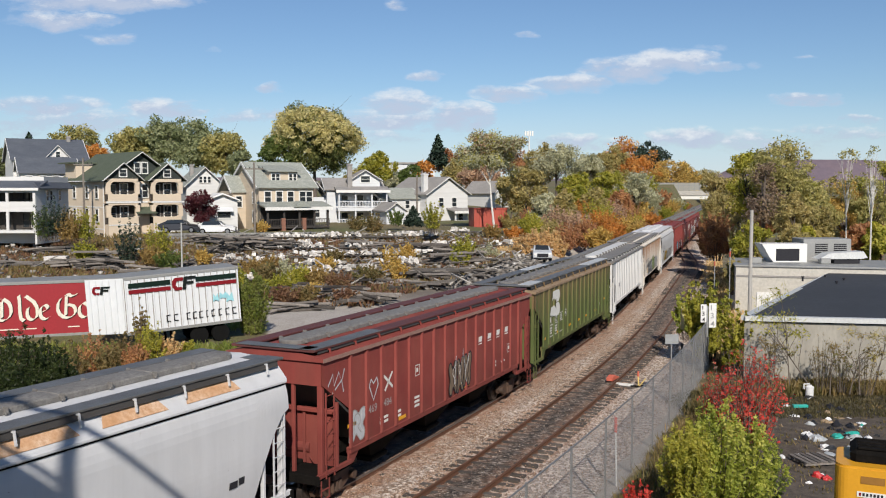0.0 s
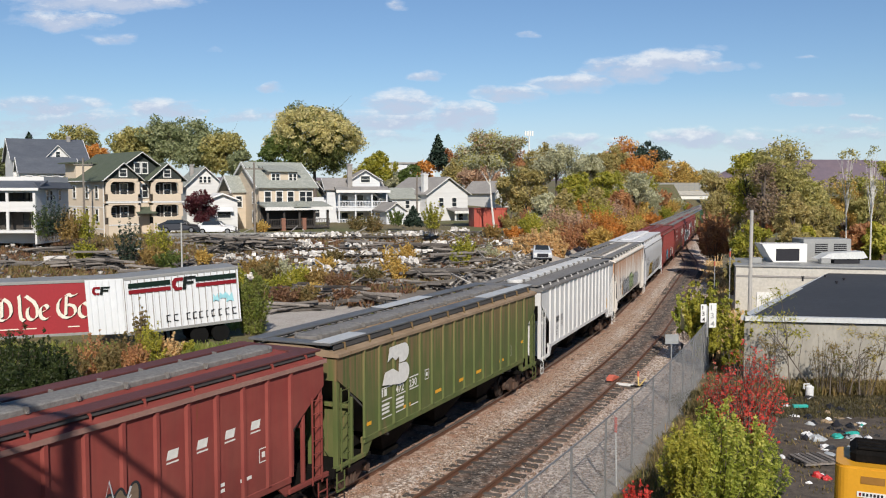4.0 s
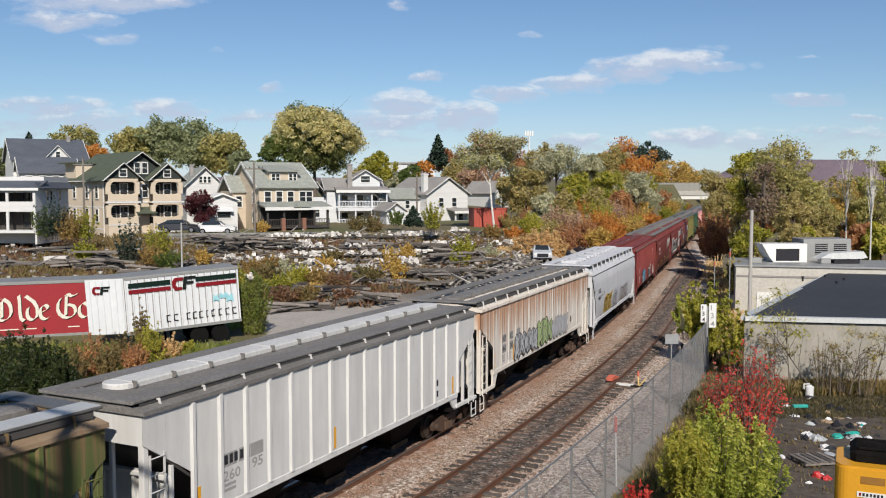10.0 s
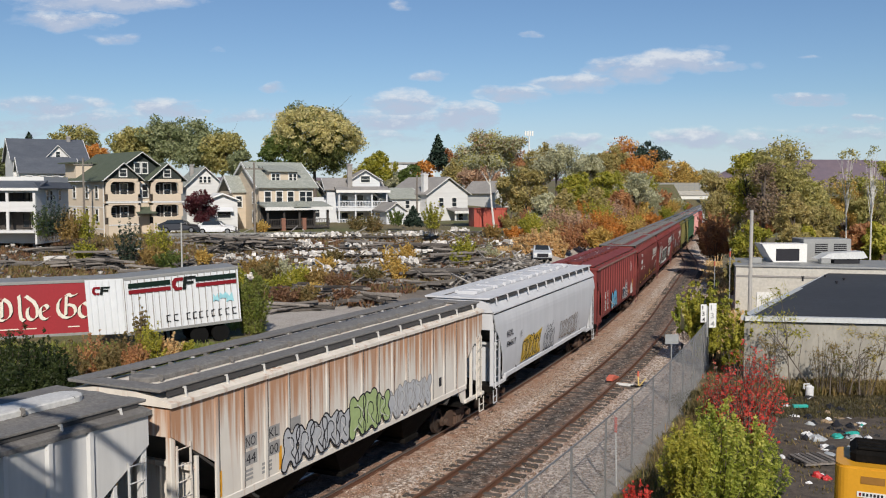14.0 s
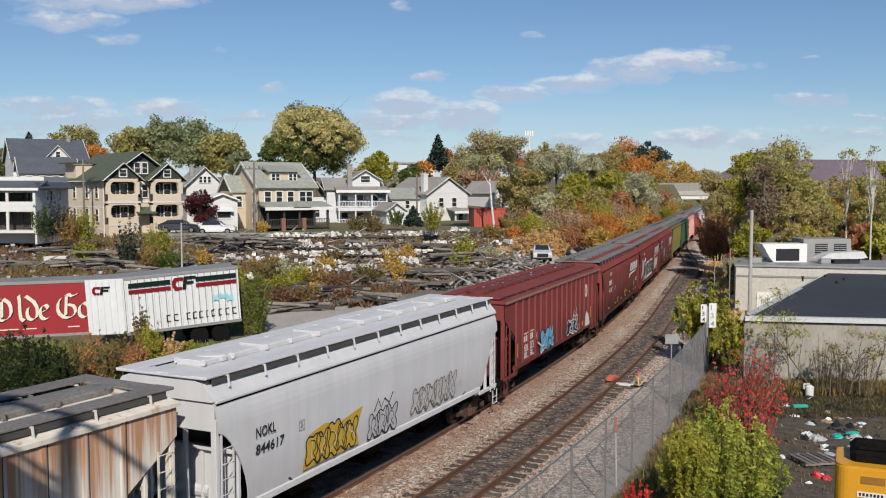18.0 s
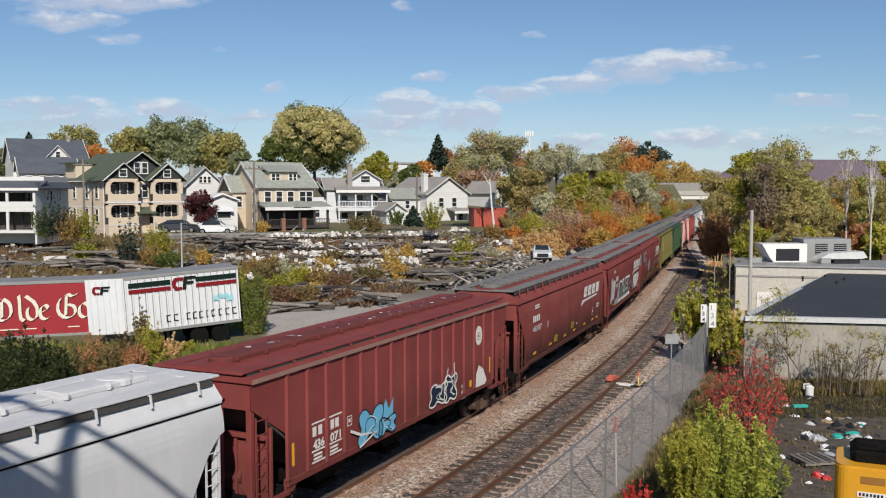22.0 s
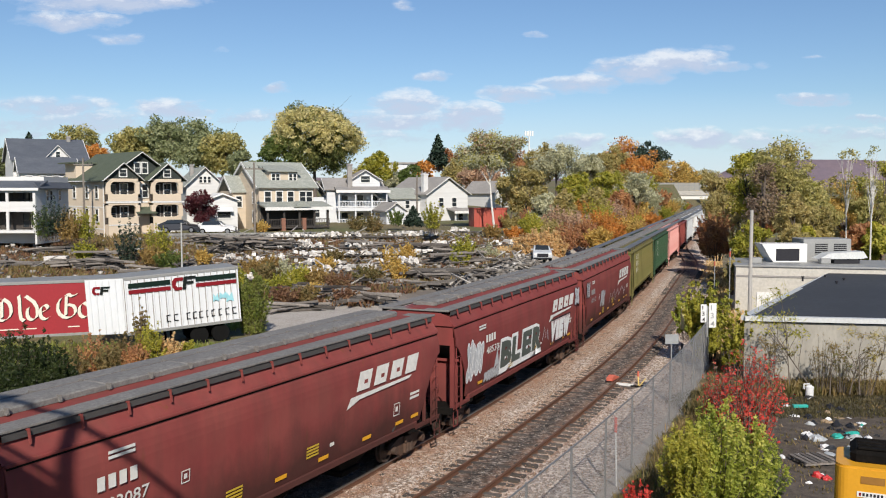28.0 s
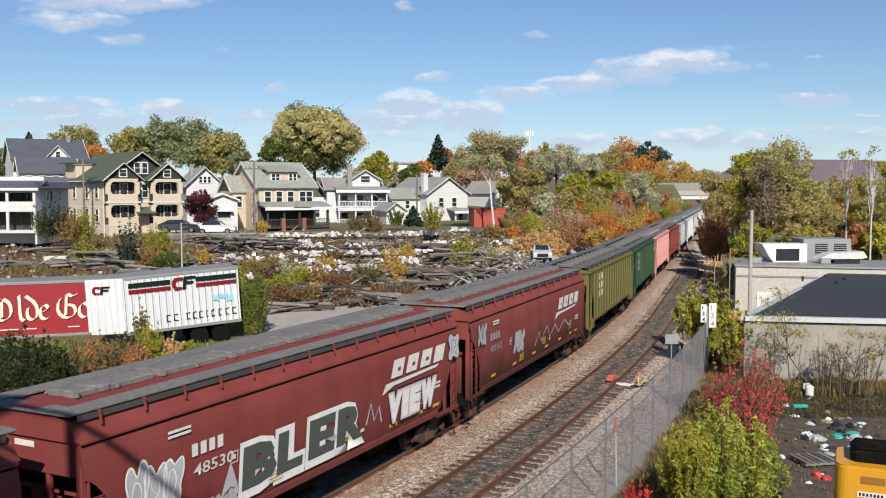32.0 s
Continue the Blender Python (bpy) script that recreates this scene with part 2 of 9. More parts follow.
gx = steps((-3600, -600, 500), (-600, -160, 40), (-160, -60, 5), (-60, 60, 1.0), (60, 160, 6), (160, 600, 44), (600, 3600, 500))
gy = steps((-600, -60, 60), (-60, 10, 6), (10, 120, 1.0), (120, 200, 4), (200, 400, 20), (400, 4200, 475))
GX, GY = np.meshgrid(gx, gy)
GZ = land(GX.ravel(), GY.ravel()).reshape(GX.shape)
nx, ny = len(gx), len(gy)
ii, jj = np.meshgrid(np.arange(nx - 1), np.arange(ny - 1))
q0 = (jj * nx + ii).ravel()
ground_mesh = soup("ground", np.stack([GX.ravel(), GY.ravel(), GZ.ravel()], 1), np.stack([q0, q0 + 1, q0 + nx + 1, q0 + nx], 1))
ground_mesh.shade_smooth()

# how much bare gravel there is: the yard road beside the line, and the trodden yard
lat_g, s_g = LINE.beside(GX.ravel(), GY.ravel())
xg, yg = GX.ravel(), GY.ravel()
road_lat = np.interp(s_g, [-20, 8, 20, 30, 45, 65, 85], [-9.0, -9.5, -12, -14, -11.0, -8.6, -8.5])
road_half = np.interp(s_g, [-20, 8, 16, 24, 34, 45, 85, 105], [1.6, 1.8, 3.5, 7.0, 6.0, 4.0, 3.4, -4.0])
gravel = 1 - smooth(0, 1.6, np.abs(lat_g - road_lat) - road_half)
gravel = np.maximum(gravel, smooth(7.0, 9.5, lat_g) * (1 - smooth(20, 30, lat_g)) * smooth(-30, -10, s_g) * 0.22)
gravel = np.maximum(gravel, (1 - smooth(5.5, 7.0, np.abs(lat_g - 1.9))) * (1 - 0.6 * smooth(60, 80, s_g)))
att = ground_mesh.attributes.new("gravel", "FLOAT", "POINT")
att.data.foreach_set("value", gravel.astype(np.float32))
soil_w = smooth(8.0, 9.5, lat_g) * (1 - smooth(44, 50, yg)) * smooth(8, 14, yg)
soil_w = np.maximum(soil_w, 0.75 * smooth(62, 68, yg) * (1 - smooth(104, 108, yg)) * smooth(9, 12, -lat_g) * (1 - smooth(50, 60, -xg)))
att = ground_mesh.attributes.new("soil", "FLOAT", "POINT")
att.data.foreach_set("value", soil_w.astype(np.float32))

m_ground, t, bs = nodes_of("weedy_ground")
v = mapped(t, "World")
grass = mix_node(t, ramp_node(t, noise_node(t, v, 0.35, 6), 0.35, 0.65), (0.13, 0.115, 0.045), (0.22, 0.16, 0.08))
grass = mix_node(t, ramp_node(t, noise_node(t, v, 0.12, 4), 0.45, 0.62), grass, (0.11, 0.13, 0.035))
grass = mix_node(t, ramp_node(t, noise_node(t, v, 5.0, 5, 0.75), 0.35, 0.6), (0.08, 0.065, 0.035), grass)
stones = mix_node(t, ramp_node(t, noise_node(t, v, 0.5, 5), 0.35, 0.7), (0.46, 0.42, 0.375), (0.36, 0.325, 0.285))
stones = mix_node(t, ramp_node(t, noise_node(t, v, 11.0, 4, 0.8), 0.35, 0.6), (0.25, 0.22, 0.19), stones)
at_n = t.nodes.new("ShaderNodeAttribute")
at_n.attribute_name = "gravel"
edge = t.nodes.new("ShaderNodeMath")
edge.operation = "MULTIPLY_ADD"
edge.inputs[1].default_value = 0.9
t.links.new(noise_node(t, v, 0.9, 6, 0.7), edge.inputs[0])
edge2 = t.nodes.new("ShaderNodeMath")
edge2.operation = "ADD"
edge2.inputs[1].default_value = -0.45
t.links.new(at_n.outputs["Fac"], edge.inputs[2])
t.links.new(edge.outputs[0], edge2.inputs[0])
soil_n = t.nodes.new("ShaderNodeAttribute")
soil_n.attribute_name = "soil"
soil = mix_node(t, ramp_node(t, noise_node(t, v, 2.4, 6, 0.75), 0.35, 0.65), (0.04, 0.032, 0.026), (0.115, 0.09, 0.068))
all_ = mix_node(t, ramp_node(t, edge2.outputs[0], 0.4, 0.6), grass, stones)
t.links.new(mix_node(t, soil_n.outputs["Fac"], all_, soil), bs.inputs["Base Color"])
bs.inputs["Roughness"].default_value = 0.95
bump_node(t, bs, noise_node(t, v, 9.0, 5, 0.8), 0.6, 0.06)
ground = part("ground", ground_mesh, m_ground)
tagged(ground, "weedy ground with gravel yard, dirt and dry grass", "ground", kind="structure")

# ---- ballast, ties and rails ----
m_ballast, t, bs = nodes_of("ballast")
v = mapped(t, "World")
vor = t.nodes.new("ShaderNodeTexVoronoi")
vor.inputs["Scale"].default_value = 13.0
t.links.new(v, vor.inputs["Vector"])
c = mix_node(t, ramp_node(t, noise_node(t, v, 0.6, 5), 0.35, 0.7), (0.53, 0.36, 0.25), (0.57, 0.43, 0.32))
c = mix_node(t, ramp_node(t, vor.outputs["Distance"], 0.05, 0.5), c, (0.16, 0.115, 0.085))
hs = t.nodes.new("ShaderNodeSeparateColor")
t.links.new(vor.outputs["Color"], hs.inputs[0])
c = mix_node(t, ramp_node(t, hs.outputs[0], 0.30, 0.95, (0, 0, 0), (0.85, 0.85, 0.85)), c, (0.80, 0.70, 0.61))
# mask of siding oil plus the shade painted under the train
oil_shade_n = t.nodes.new("ShaderNodeAttribute")
oil_shade_n.attribute_name = "oil"
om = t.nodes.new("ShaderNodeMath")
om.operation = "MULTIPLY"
t.links.new(oil_shade_n.outputs["Fac"], om.inputs[0])
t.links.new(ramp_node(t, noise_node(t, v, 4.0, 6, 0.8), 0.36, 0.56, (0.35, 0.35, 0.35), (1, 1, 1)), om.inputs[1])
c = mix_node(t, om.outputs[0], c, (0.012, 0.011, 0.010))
rust_n = t.nodes.new("ShaderNodeAttribute")
rust_n.attribute_name = "rust"
rm = t.nodes.new("ShaderNodeMath")
rm.operation = "MULTIPLY"
t.links.new(rust_n.outputs["Fac"], rm.inputs[0])
t.links.new(ramp_node(t, noise_node(t, v, 2.2, 5), 0.25, 0.6), rm.inputs[1])
c = mix_node(t, rm.outputs[0], c, (0.30, 0.165, 0.105))
t.links.new(c, bs.inputs["Base Color"])
bs.inputs["Roughness"].default_value = 0.95
bump_node(t, bs, vor.outputs["Distance"], 0.9, 0.05)

rng = np.random.default_rng(4)
b_s = np.concatenate([np.arange(-120, -15, 3.0), np.arange(-15, 60, 0.25), np.arange(60, 330, 2.0)])
b_l = np.concatenate([[-5.2, -4.2, -3.2, -2.6], np.arange(-2.3, 8.31, 0.22), [8.8, 9.6]])
bv, oil, rust = [], [], []
for s in b_s:
    x0, y0, th = LINE.at(s)
    off = siding_offset(s)
    for l in b_l:
        z = -0.15 if l < 4.6 or s < 55 else -0.15 - 0.5 * float(smooth(55, 70, s)) * min(1.0, (l - 4.6) / 2.0)
        if l < -2.3:
            z -= 0.10 * (-2.3 - l) ** 1.3
        elif l > 7.6:
            z -= 0.15 * (l - 7.6)
        if abs(l - off) > 1.3 and abs(l) > 1.3:
            z += 0.05 * math.sin(l * 2.3) * math.sin(s * 0.6)
        if abs(l - off) < 0.62 and s < 75:
            z += 0.035
        elif 0.85 < l - off < 1.4 and s < 75:
            z -= 0.03
        z += rng.normal(0, 0.018)
        bv.append((x0 + l * math.cos(th), y0 + l * math.sin(th), z))
        d = abs(l - off)
        # siding oil, then two main-track terms that paint the train's shade
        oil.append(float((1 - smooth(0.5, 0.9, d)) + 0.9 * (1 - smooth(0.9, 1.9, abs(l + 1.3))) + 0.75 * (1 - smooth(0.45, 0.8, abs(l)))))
        rust.append(float(max(1 - smooth(0.3, 1.3, abs(abs(l) - 0.95)), 0.55 * (1 - smooth(0.2, 0.9, abs(d - 0.9))))))
k = len(b_l)
bq = [(i * k + j, i * k + j + 1, (i + 1) * k + j + 1, (i + 1) * k + j) for i in range(len(b_s) - 1) for j in range(k - 1)]
ballast_mesh = soup("ballast", bv, bq)
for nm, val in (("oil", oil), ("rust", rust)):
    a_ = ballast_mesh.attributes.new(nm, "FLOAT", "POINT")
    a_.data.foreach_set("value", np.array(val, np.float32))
tagged(part("ballast_bed", ballast_mesh, m_ballast), "brown and grey crushed stone ballast, oily black at the siding, shade painted under the train", "ballast", kind="structure")

m_rail = surf("rusty_rail", (0.18, 0.085, 0.05), (0.12, 0.065, 0.042), 1.2, 20, 0.6, 0.35, 0.1)
m_railtop = plain("worn_rail_top", (0.32, 0.29, 0.27), 0.35, 0.8)
m_tie = surf("weathered_tie", (0.055, 0.045, 0.038), (0.12, 0.10, 0.085), 2.0, 20, 0.9, 0, 0.3, vary=0.35)


def rail_strip(s0, s1, off, half, z0, z1, step):
    rows = []
    for s in np.arange(s0, s1 + 0.01, step):
        x, y, th = LINE.at(s, off(s))
        c, d = math.cos(th) * half, math.sin(th) * half
        rows.append([(x - c, y - d, z0), (x - c, y - d, z1), (x + c, y + d, z1), (x + c, y + d, z0)])
    sh = Shape()
    sh.sheet(rows)
    return sh


def railway(name, off, label, s0, s1):
    tr = thing(name, pose(0, 0, 0), label, "railway track", kind="structure")
    for side in (-0.7525, 0.7525):
        f_ = lambda s, a=side: off(s) + a
        rl = part("rail", rail_strip(s0, s1, f_, 0.012, -0.13, -0.03, 1.0), m_rail, tr)
        part("rail_foot", rail_strip(s0, s1, f_, 0.07, -0.145, -0.125, 1.0), m_rail, rl)
        part("rail_head", rail_strip(s0, s1, f_, 0.036, -0.04, 0.0, 1.0), m_railtop if name == "main_track" else m_rail, rl)
    return tr


main_track = railway("main_track", lambda s: 0.0, "main railway track with worn steel rails on wooden ties", -150, 330)
side_track = railway("side_track", siding_offset, "rusty second track with weathered wooden ties", -60, 127)
tie_mesh = Shape().box(-0.115, -1.3, -0.09, 0.115, 1.3, 0.09, 0.012).mesh("tie")
rt = random.Random(7)
for tr, off, s0, s1 in ((main_track, lambda s: 0.0, -22.0, 60.0), (side_track, siding_offset, -18.0, 75.0)):
    s = s0
    while s < s1:
        x, y, th = LINE.at(s, off(s))
        proud = -0.262 if tr is main_track else -0.218
        part("tie", tie_mesh, m_tie, tr, at=pose(x, y, proud + rt.uniform(-0.012, 0.016), 0, 0, math.degrees(th) + 90 + rt.uniform(-1.5, 1.5)))
        s += 0.53 + rt.uniform(-0.03, 0.03)


# loose ballast stones that stand proud of the bed, past counting
m_stones = bpy.data.materials.new("loose_ballast_stone")
m_stones.use_nodes = True
t = m_stones.node_tree
bs = t.nodes["Principled BSDF"]
isl = t.nodes.new("ShaderNodeNewGeometry").outputs["Random Per Island"]
rp = t.nodes.new("ShaderNodeValToRGB")
el = rp.color_ramp.elements
el[0].color, el[1].color = (0.10, 0.07, 0.05, 1), (0.54, 0.46, 0.39, 1)
for p_, c_ in ((0.3, (0.25, 0.155, 0.10)), (0.62, (0.42, 0.28, 0.19)), (0.88, (0.36, 0.30, 0.25))):
    el.new(p_).color = col4(c_)
t.links.new(isl, rp.inputs["Fac"])
t.links.new(rp.outputs["Color"], bs.inputs["Base Color"])
bs.inputs["Roughness"].default_value = 0.95
srng = np.random.default_rng(31)
sn = 26000
st_s = -16 + 66 * srng.random(sn) ** 1.3
st_l = np.where(srng.random(sn) < 0.6, srng.uniform(1.1, 3.0, sn), np.where(srng.random(sn) < 0.14, srng.uniform(3.15, 4.55, sn), srng.uniform(4.75, 7.9, sn)))
st_x = np.interp(st_s, LINE.s, LINE.x) + st_l * np.cos(np.interp(st_s, LINE.s, LINE.th))
st_y = np.interp(st_s, LINE.s, LINE.y) + st_l * np.sin(np.interp(st_s, LINE.s, LINE.th))
st_r = srng.uniform(0.015, 0.034, sn)
corner = np.array([(1, 0, 0), (0, 1, 0), (-1, 0, 0), (0, -1, 0), (0, 0, 0.85), (0, 0, -0.85)], float)
sv = corner[None] * (st_r[:, None, None] * srng.uniform(0.65, 1.35, (sn, 6, 1)))
ca, sa = np.cos(srng.uniform(0, 6.3, sn))[:, None], np.sin(srng.uniform(0, 6.3, sn))[:, None]
sv = np.stack([sv[..., 0] * ca - sv[..., 1] * sa + st_x[:, None], sv[..., 0] * sa + sv[..., 1] * ca + st_y[:, None], sv[..., 2] + (-0.14 + st_r * 0.4)[:, None]], -1)
tri = np.array([(0, 1, 4), (1, 2, 4), (2, 3, 4), (3, 0, 4), (1, 0, 5), (2, 1, 5), (3, 2, 5), (0, 3, 5)])
tagged(part("loose_stones", soup("loose_stones", sv.reshape(-1, 3), (np.arange(sn)[:, None, None] * 6 + tri[None]).reshape(-1, 3)), m_stones), "loose brown and grey ballast stones beside the rails", "stones", kind="stuff")


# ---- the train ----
# black paint taken darker still, for the shade under the cars
m_black = surf("underframe_black_with_shade", (0.006, 0.0055, 0.005), (0.013, 0.011, 0.0095), 2.0, 16, 0.9, 0.0, 0.1, where="Object")
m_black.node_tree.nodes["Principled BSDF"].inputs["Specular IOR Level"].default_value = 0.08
# dark tone holds the shade below the overhanging car ends
m_slope_tone = surf("shade_toned_slope_sheet", (0.055, 0.05, 0.045), (0.035, 0.032, 0.03), 1.5, 12, 0.85, 0, 0.1, where="Object")
m_hatchwhite = surf("dull_white_hatch", (0.60, 0.59, 0.57), (0.52, 0.51, 0.48), 1.0, 10, 0.6, 0, 0.05, where="Object")
m_rustiron = surf("rusty_iron", (0.10, 0.055, 0.035), (0.055, 0.04, 0.032), 3.0, 18, 0.75, 0.2, 0.15, where="Object")
m_wheel = surf("wheel_steel", (0.09, 0.07, 0.06), (0.05, 0.04, 0.035), 4.0, 20, 0.5, 0.6, 0.05, where="Object")
m_grate = surf("galvanised_walkway", (0.20, 0.20, 0.195), (0.13, 0.125, 0.12), 1.5, 30, 0.55, 0.5, 0.3, where="Object")
# dark grating tone that also carries the shaded gap below the walkways
m_walkgap = surf("walkway_grating_and_gap_shade", (0.075, 0.07, 0.068), (0.05, 0.047, 0.045), 1.5, 30, 0.85, 0.1, 0.3, where="Object")
m_brightgrate = surf("bright_walkway", (0.62, 0.62, 0.6), (0.5, 0.5, 0.48), 1.5, 30, 0.5, 0.3, 0.3, where="Object")
m_darkroof = surf("dusty_grey_roof", (0.16, 0.15, 0.14), (0.22, 0.21, 0.195), 0.8, 12, 0.8, 0.1, 0.15, where="Object")
m_yellow = plain("yellow_reflector", (0.75, 0.36, 0.02), 0.4)
m_white = plain("white_stencil", (0.68, 0.66, 0.62), 0.7)
m_ink = plain("black_stencil", (0.03, 0.03, 0.035), 0.7)
HALF_L, EAVE, KNEE = 8.3, 4.24, 6.85
MESHES = {}


def shared(key, make):
    if key not in MESHES:
        MESHES[key] = make()
    return MESHES[key]


def low_edge(x, sill, curved=False):
    """Lower edge of the side sheet: the sill in the middle, sloping up to the ends."""
    a = abs(x)
    if curved:
        u = max(0.0, (HALF_L - a) / 1.2)
        return sill if u >= 1 else sill + (3.28 - sill) * (1 - u ** 1.5) ** 0.75
    if a <= KNEE:
        return sill
    return 2.58 + (a - KNEE) / (HALF_L - KNEE) * 0.95


def side_y(z, curved):
    if not curved:
        return 1.53
    if z > 3.3:
        return 1.60 - 0.16 * ((z - 3.3) / 0.75) ** 2
    return 1.60 - 0.145 * max(0.0, (2.6 - z) / 1.35) ** 2


def side_mesh(sill, curved):
    """One side sheet, on the -y side, closed round its rim."""
    top = 3.98 if curved else EAVE
    xs = [-8.3, -7.8, -7.3, -KNEE - 0.01, -KNEE, -6.2] + [i * 0.9 for i in range(-6, 7)] + [6.2, KNEE, KNEE + 0.01, 7.3, 7.8, 8.3]
    if curved:
        end = [7.1, 7.11, 7.14, 7.2, 7.3, 7.42, 7.56, 7.7, 7.85, 8.0, 8.15, 8.3]
        xs = [-x for x in reversed(end)] + [-4.0, 0.0, 4.0] + end
    rows = []
    for x in xs:
        lo = low_edge(x, sill, curved)
        col = [lo + (top - lo) * i / 17.0 for i in range(18)] if curved else [lo + (top - lo) * i / 9.0 for i in range(10)]
        r = [(x, -side_y(z, curved), z) for z in col] + [(x, -side_y(z, curved) + 0.03, z) for z in reversed(col)]
        rows.append(r + r[:1])
    return Shape().sheet(rows).mesh("side_panel")


def roof_mesh(curved):
    if curved:
        prof = [(1.47, 3.97), (1.52, 4.0), (1.50, 4.04), (1.22, 4.36), (0.75, 4.5), (0, 4.56)]
    else:
        prof = [(1.60, 4.16), (1.60, 4.25), (1.2, 4.33), (0.6, 4.43), (0, 4.47)]
    prof = prof + [(-y, z) for y, z in prof[-2::-1]]
    sh = Shape()
    sh.sheet([[(x, y, z) for y, z in prof] for x in np.linspace(-HALF_L - 0.05, HALF_L + 0.05, 9)])
    for x in (-HALF_L - 0.05, HALF_L + 0.05):
        sh.add([(x, y, z) for y, z in prof], [tuple(range(len(prof)))])
    return sh.mesh("roof")


def end_mesh(curved):
    """Upper end wall, at the +x end."""
    top, w, low, sh_, up = (3.99, 1.47, 3.28, 0.26, 0.30) if curved else (4.2, 1.5, 3.5, 0.3, 0.08)
    return Shape().plate([(8.28, -w, low), (8.28, w, low), (8.28, w, top), (8.28, w - sh_, top + up), (8.28, -w + sh_, top + up), (8.28, -w, top)], (-0.05, 0, 0)).mesh("end_wall")


def slope_mesh():
    w = 1.49
    return Shape().plate([(8.22, -w, 3.5), (8.22, w, 3.5), (5.3, w, 1.25), (5.3, -w, 1.25)], (-0.04, 0, 0.05)).mesh("slope_sheet")


def bulkhead_mesh():
    """Upright plate over the truck, below the slope sheet."""
    sh = Shape().plate([(7.42, -0.95, 1.06), (7.42, 1.3, 1.06), (7.42, 1.3, 2.62), (7.42, -0.95, 2.62)], (-0.04, 0, 0))
    sh.box(7.40, -1.46, 2.56, 7.56, 1.46, 2.68, 0.015)
    for y in (-0.5, 0.4):
        sh.box(7.42, y - 0.04, 1.08, 7.5, y + 0.04, 2.56, 0.01)
    return sh.mesh("bulkhead")


def rib_shape(x, y, lo, d=0.06):
    """A pressed rib: a trapezoid in section, proud of the sheet towards -y."""
    prof = [(x - 0.085, y), (x - 0.045, y - d), (x + 0.045, y - d), (x + 0.085, y)]
    sh = Shape().sheet([[(a, b, z) for a, b in prof] for z in (lo, EAVE - 0.08)])
    return sh.add([(a, b, z) for z in (lo, EAVE - 0.08) for a, b in prof], [(0, 1, 2, 3), (7, 6, 5, 4)])


def rib_mesh(x, sill):
    lo = low_edge(x, sill) + 0.01
    return rib_shape(0.0, 0.0, lo).mesh("rib")


def sill_mesh(sill, curved):
    sh = Shape()
    for sy in (-1, 1):
        y = sy * (1.52 if curved else 1.55)
        sh.box(-KNEE, min(y, y - sy * 0.16), sill - 0.17, KNEE, max(y, y - sy * 0.16), sill + 0.02, 0.02)
        for d in (-1, 1):
            a, b = sorted((d * (KNEE - 0.1), d * 8.5))
            sh.box(a, min(y, y - sy * 0.1), 1.0, b, max(y, y - sy * 0.1), 1.13, 0.015)
            sh.plate([(d * (KNEE - 0.6), y - sy * 0.05, sill - 0.1), (d * KNEE, y - sy * 0.05, sill - 0.1), (d * (KNEE + 0.04), y - sy * 0.05, 1.0), (d * (KNEE - 0.22), y - sy * 0.05, 0.98)], (0, -sy * 0.06, 0))
    return sh.mesh("side_sill")


def frame_mesh():
    sh = Shape().box(-8.6, -0.33, 0.78, 8.6, 0.33, 1.15, 0.02)
    for d in (-1, 1):
        sh.box(*sorted((d * 6.4, d * 8.55))[:1], -1.5, 0.92, sorted((d * 6.4, d * 8.55))[1], 1.5, 1.06, 0.02)
        sh.box(min(d * 8.42, d * 8.56), -1.55, 0.86, max(d * 8.42, d * 8.56), 1.55, 1.12, 0.02)
    return sh.mesh("underframe")


def hopper_mesh():
    sh = Shape()
    for c in (0.0,):
        top = [(c - 1.95, -1.45, 1.75), (c + 1.95, -1.45, 1.75), (c + 1.95, 1.45, 1.75), (c - 1.95, 1.45, 1.75)]
        low = [(c - 0.4, -0.75, 0.42), (c + 0.4, -0.75, 0.42), (c + 0.4, 0.75, 0.42), (c - 0.4, 0.75, 0.42)]
        sh.add(top + low, [(0, 1, 5, 4), (1, 2, 6, 5), (2, 3, 7, 6), (3, 0, 4, 7), (4, 5, 6, 7)])
        sh.box(c - 0.5, -0.85, 0.28, c + 0.5, 0.85, 0.44, 0.02)
    return sh.mesh("discharge_hopper")


def coupler_mesh():
    sh = Shape().box(0.0, -0.12, 0.78, 0.42, 0.12, 1.0, 0.03)
    sh.box(0.2, -0.2, 0.74, 0.48, 0.1, 1.04, 0.05)
    return sh.mesh("coupler")


def ladder_mesh(z0, z1, w=0.42, n=7):
    sh = Shape()
    for x in (-w / 2, w / 2):
        sh.beam((x, 0, z0), (x, 0, z1), 0.045, 0.03, up=(0, 1, 0))
    for i in range(n):
        z = z0 + 0.12 + (z1 - z0 - 0.2) * i / (n - 1)
        sh.rod((-w / 2, -0.02, z), (w / 2, -0.02, z), 0.014, 6)
    return sh.mesh("ladder")


def stirrup_mesh():
    sh = Shape()
    for x in (-0.2, 0.2):
        sh.beam((x, 0, 0.42), (x, 0, 0.95), 0.04, 0.02, up=(0, 1, 0))
    sh.beam((-0.2, 0, 0.43), (0.2, 0, 0.43), 0.05, 0.02)
    sh.beam((-0.2, 0, 0.68), (0.2, 0, 0.68), 0.05, 0.02)
    return sh.mesh("step")


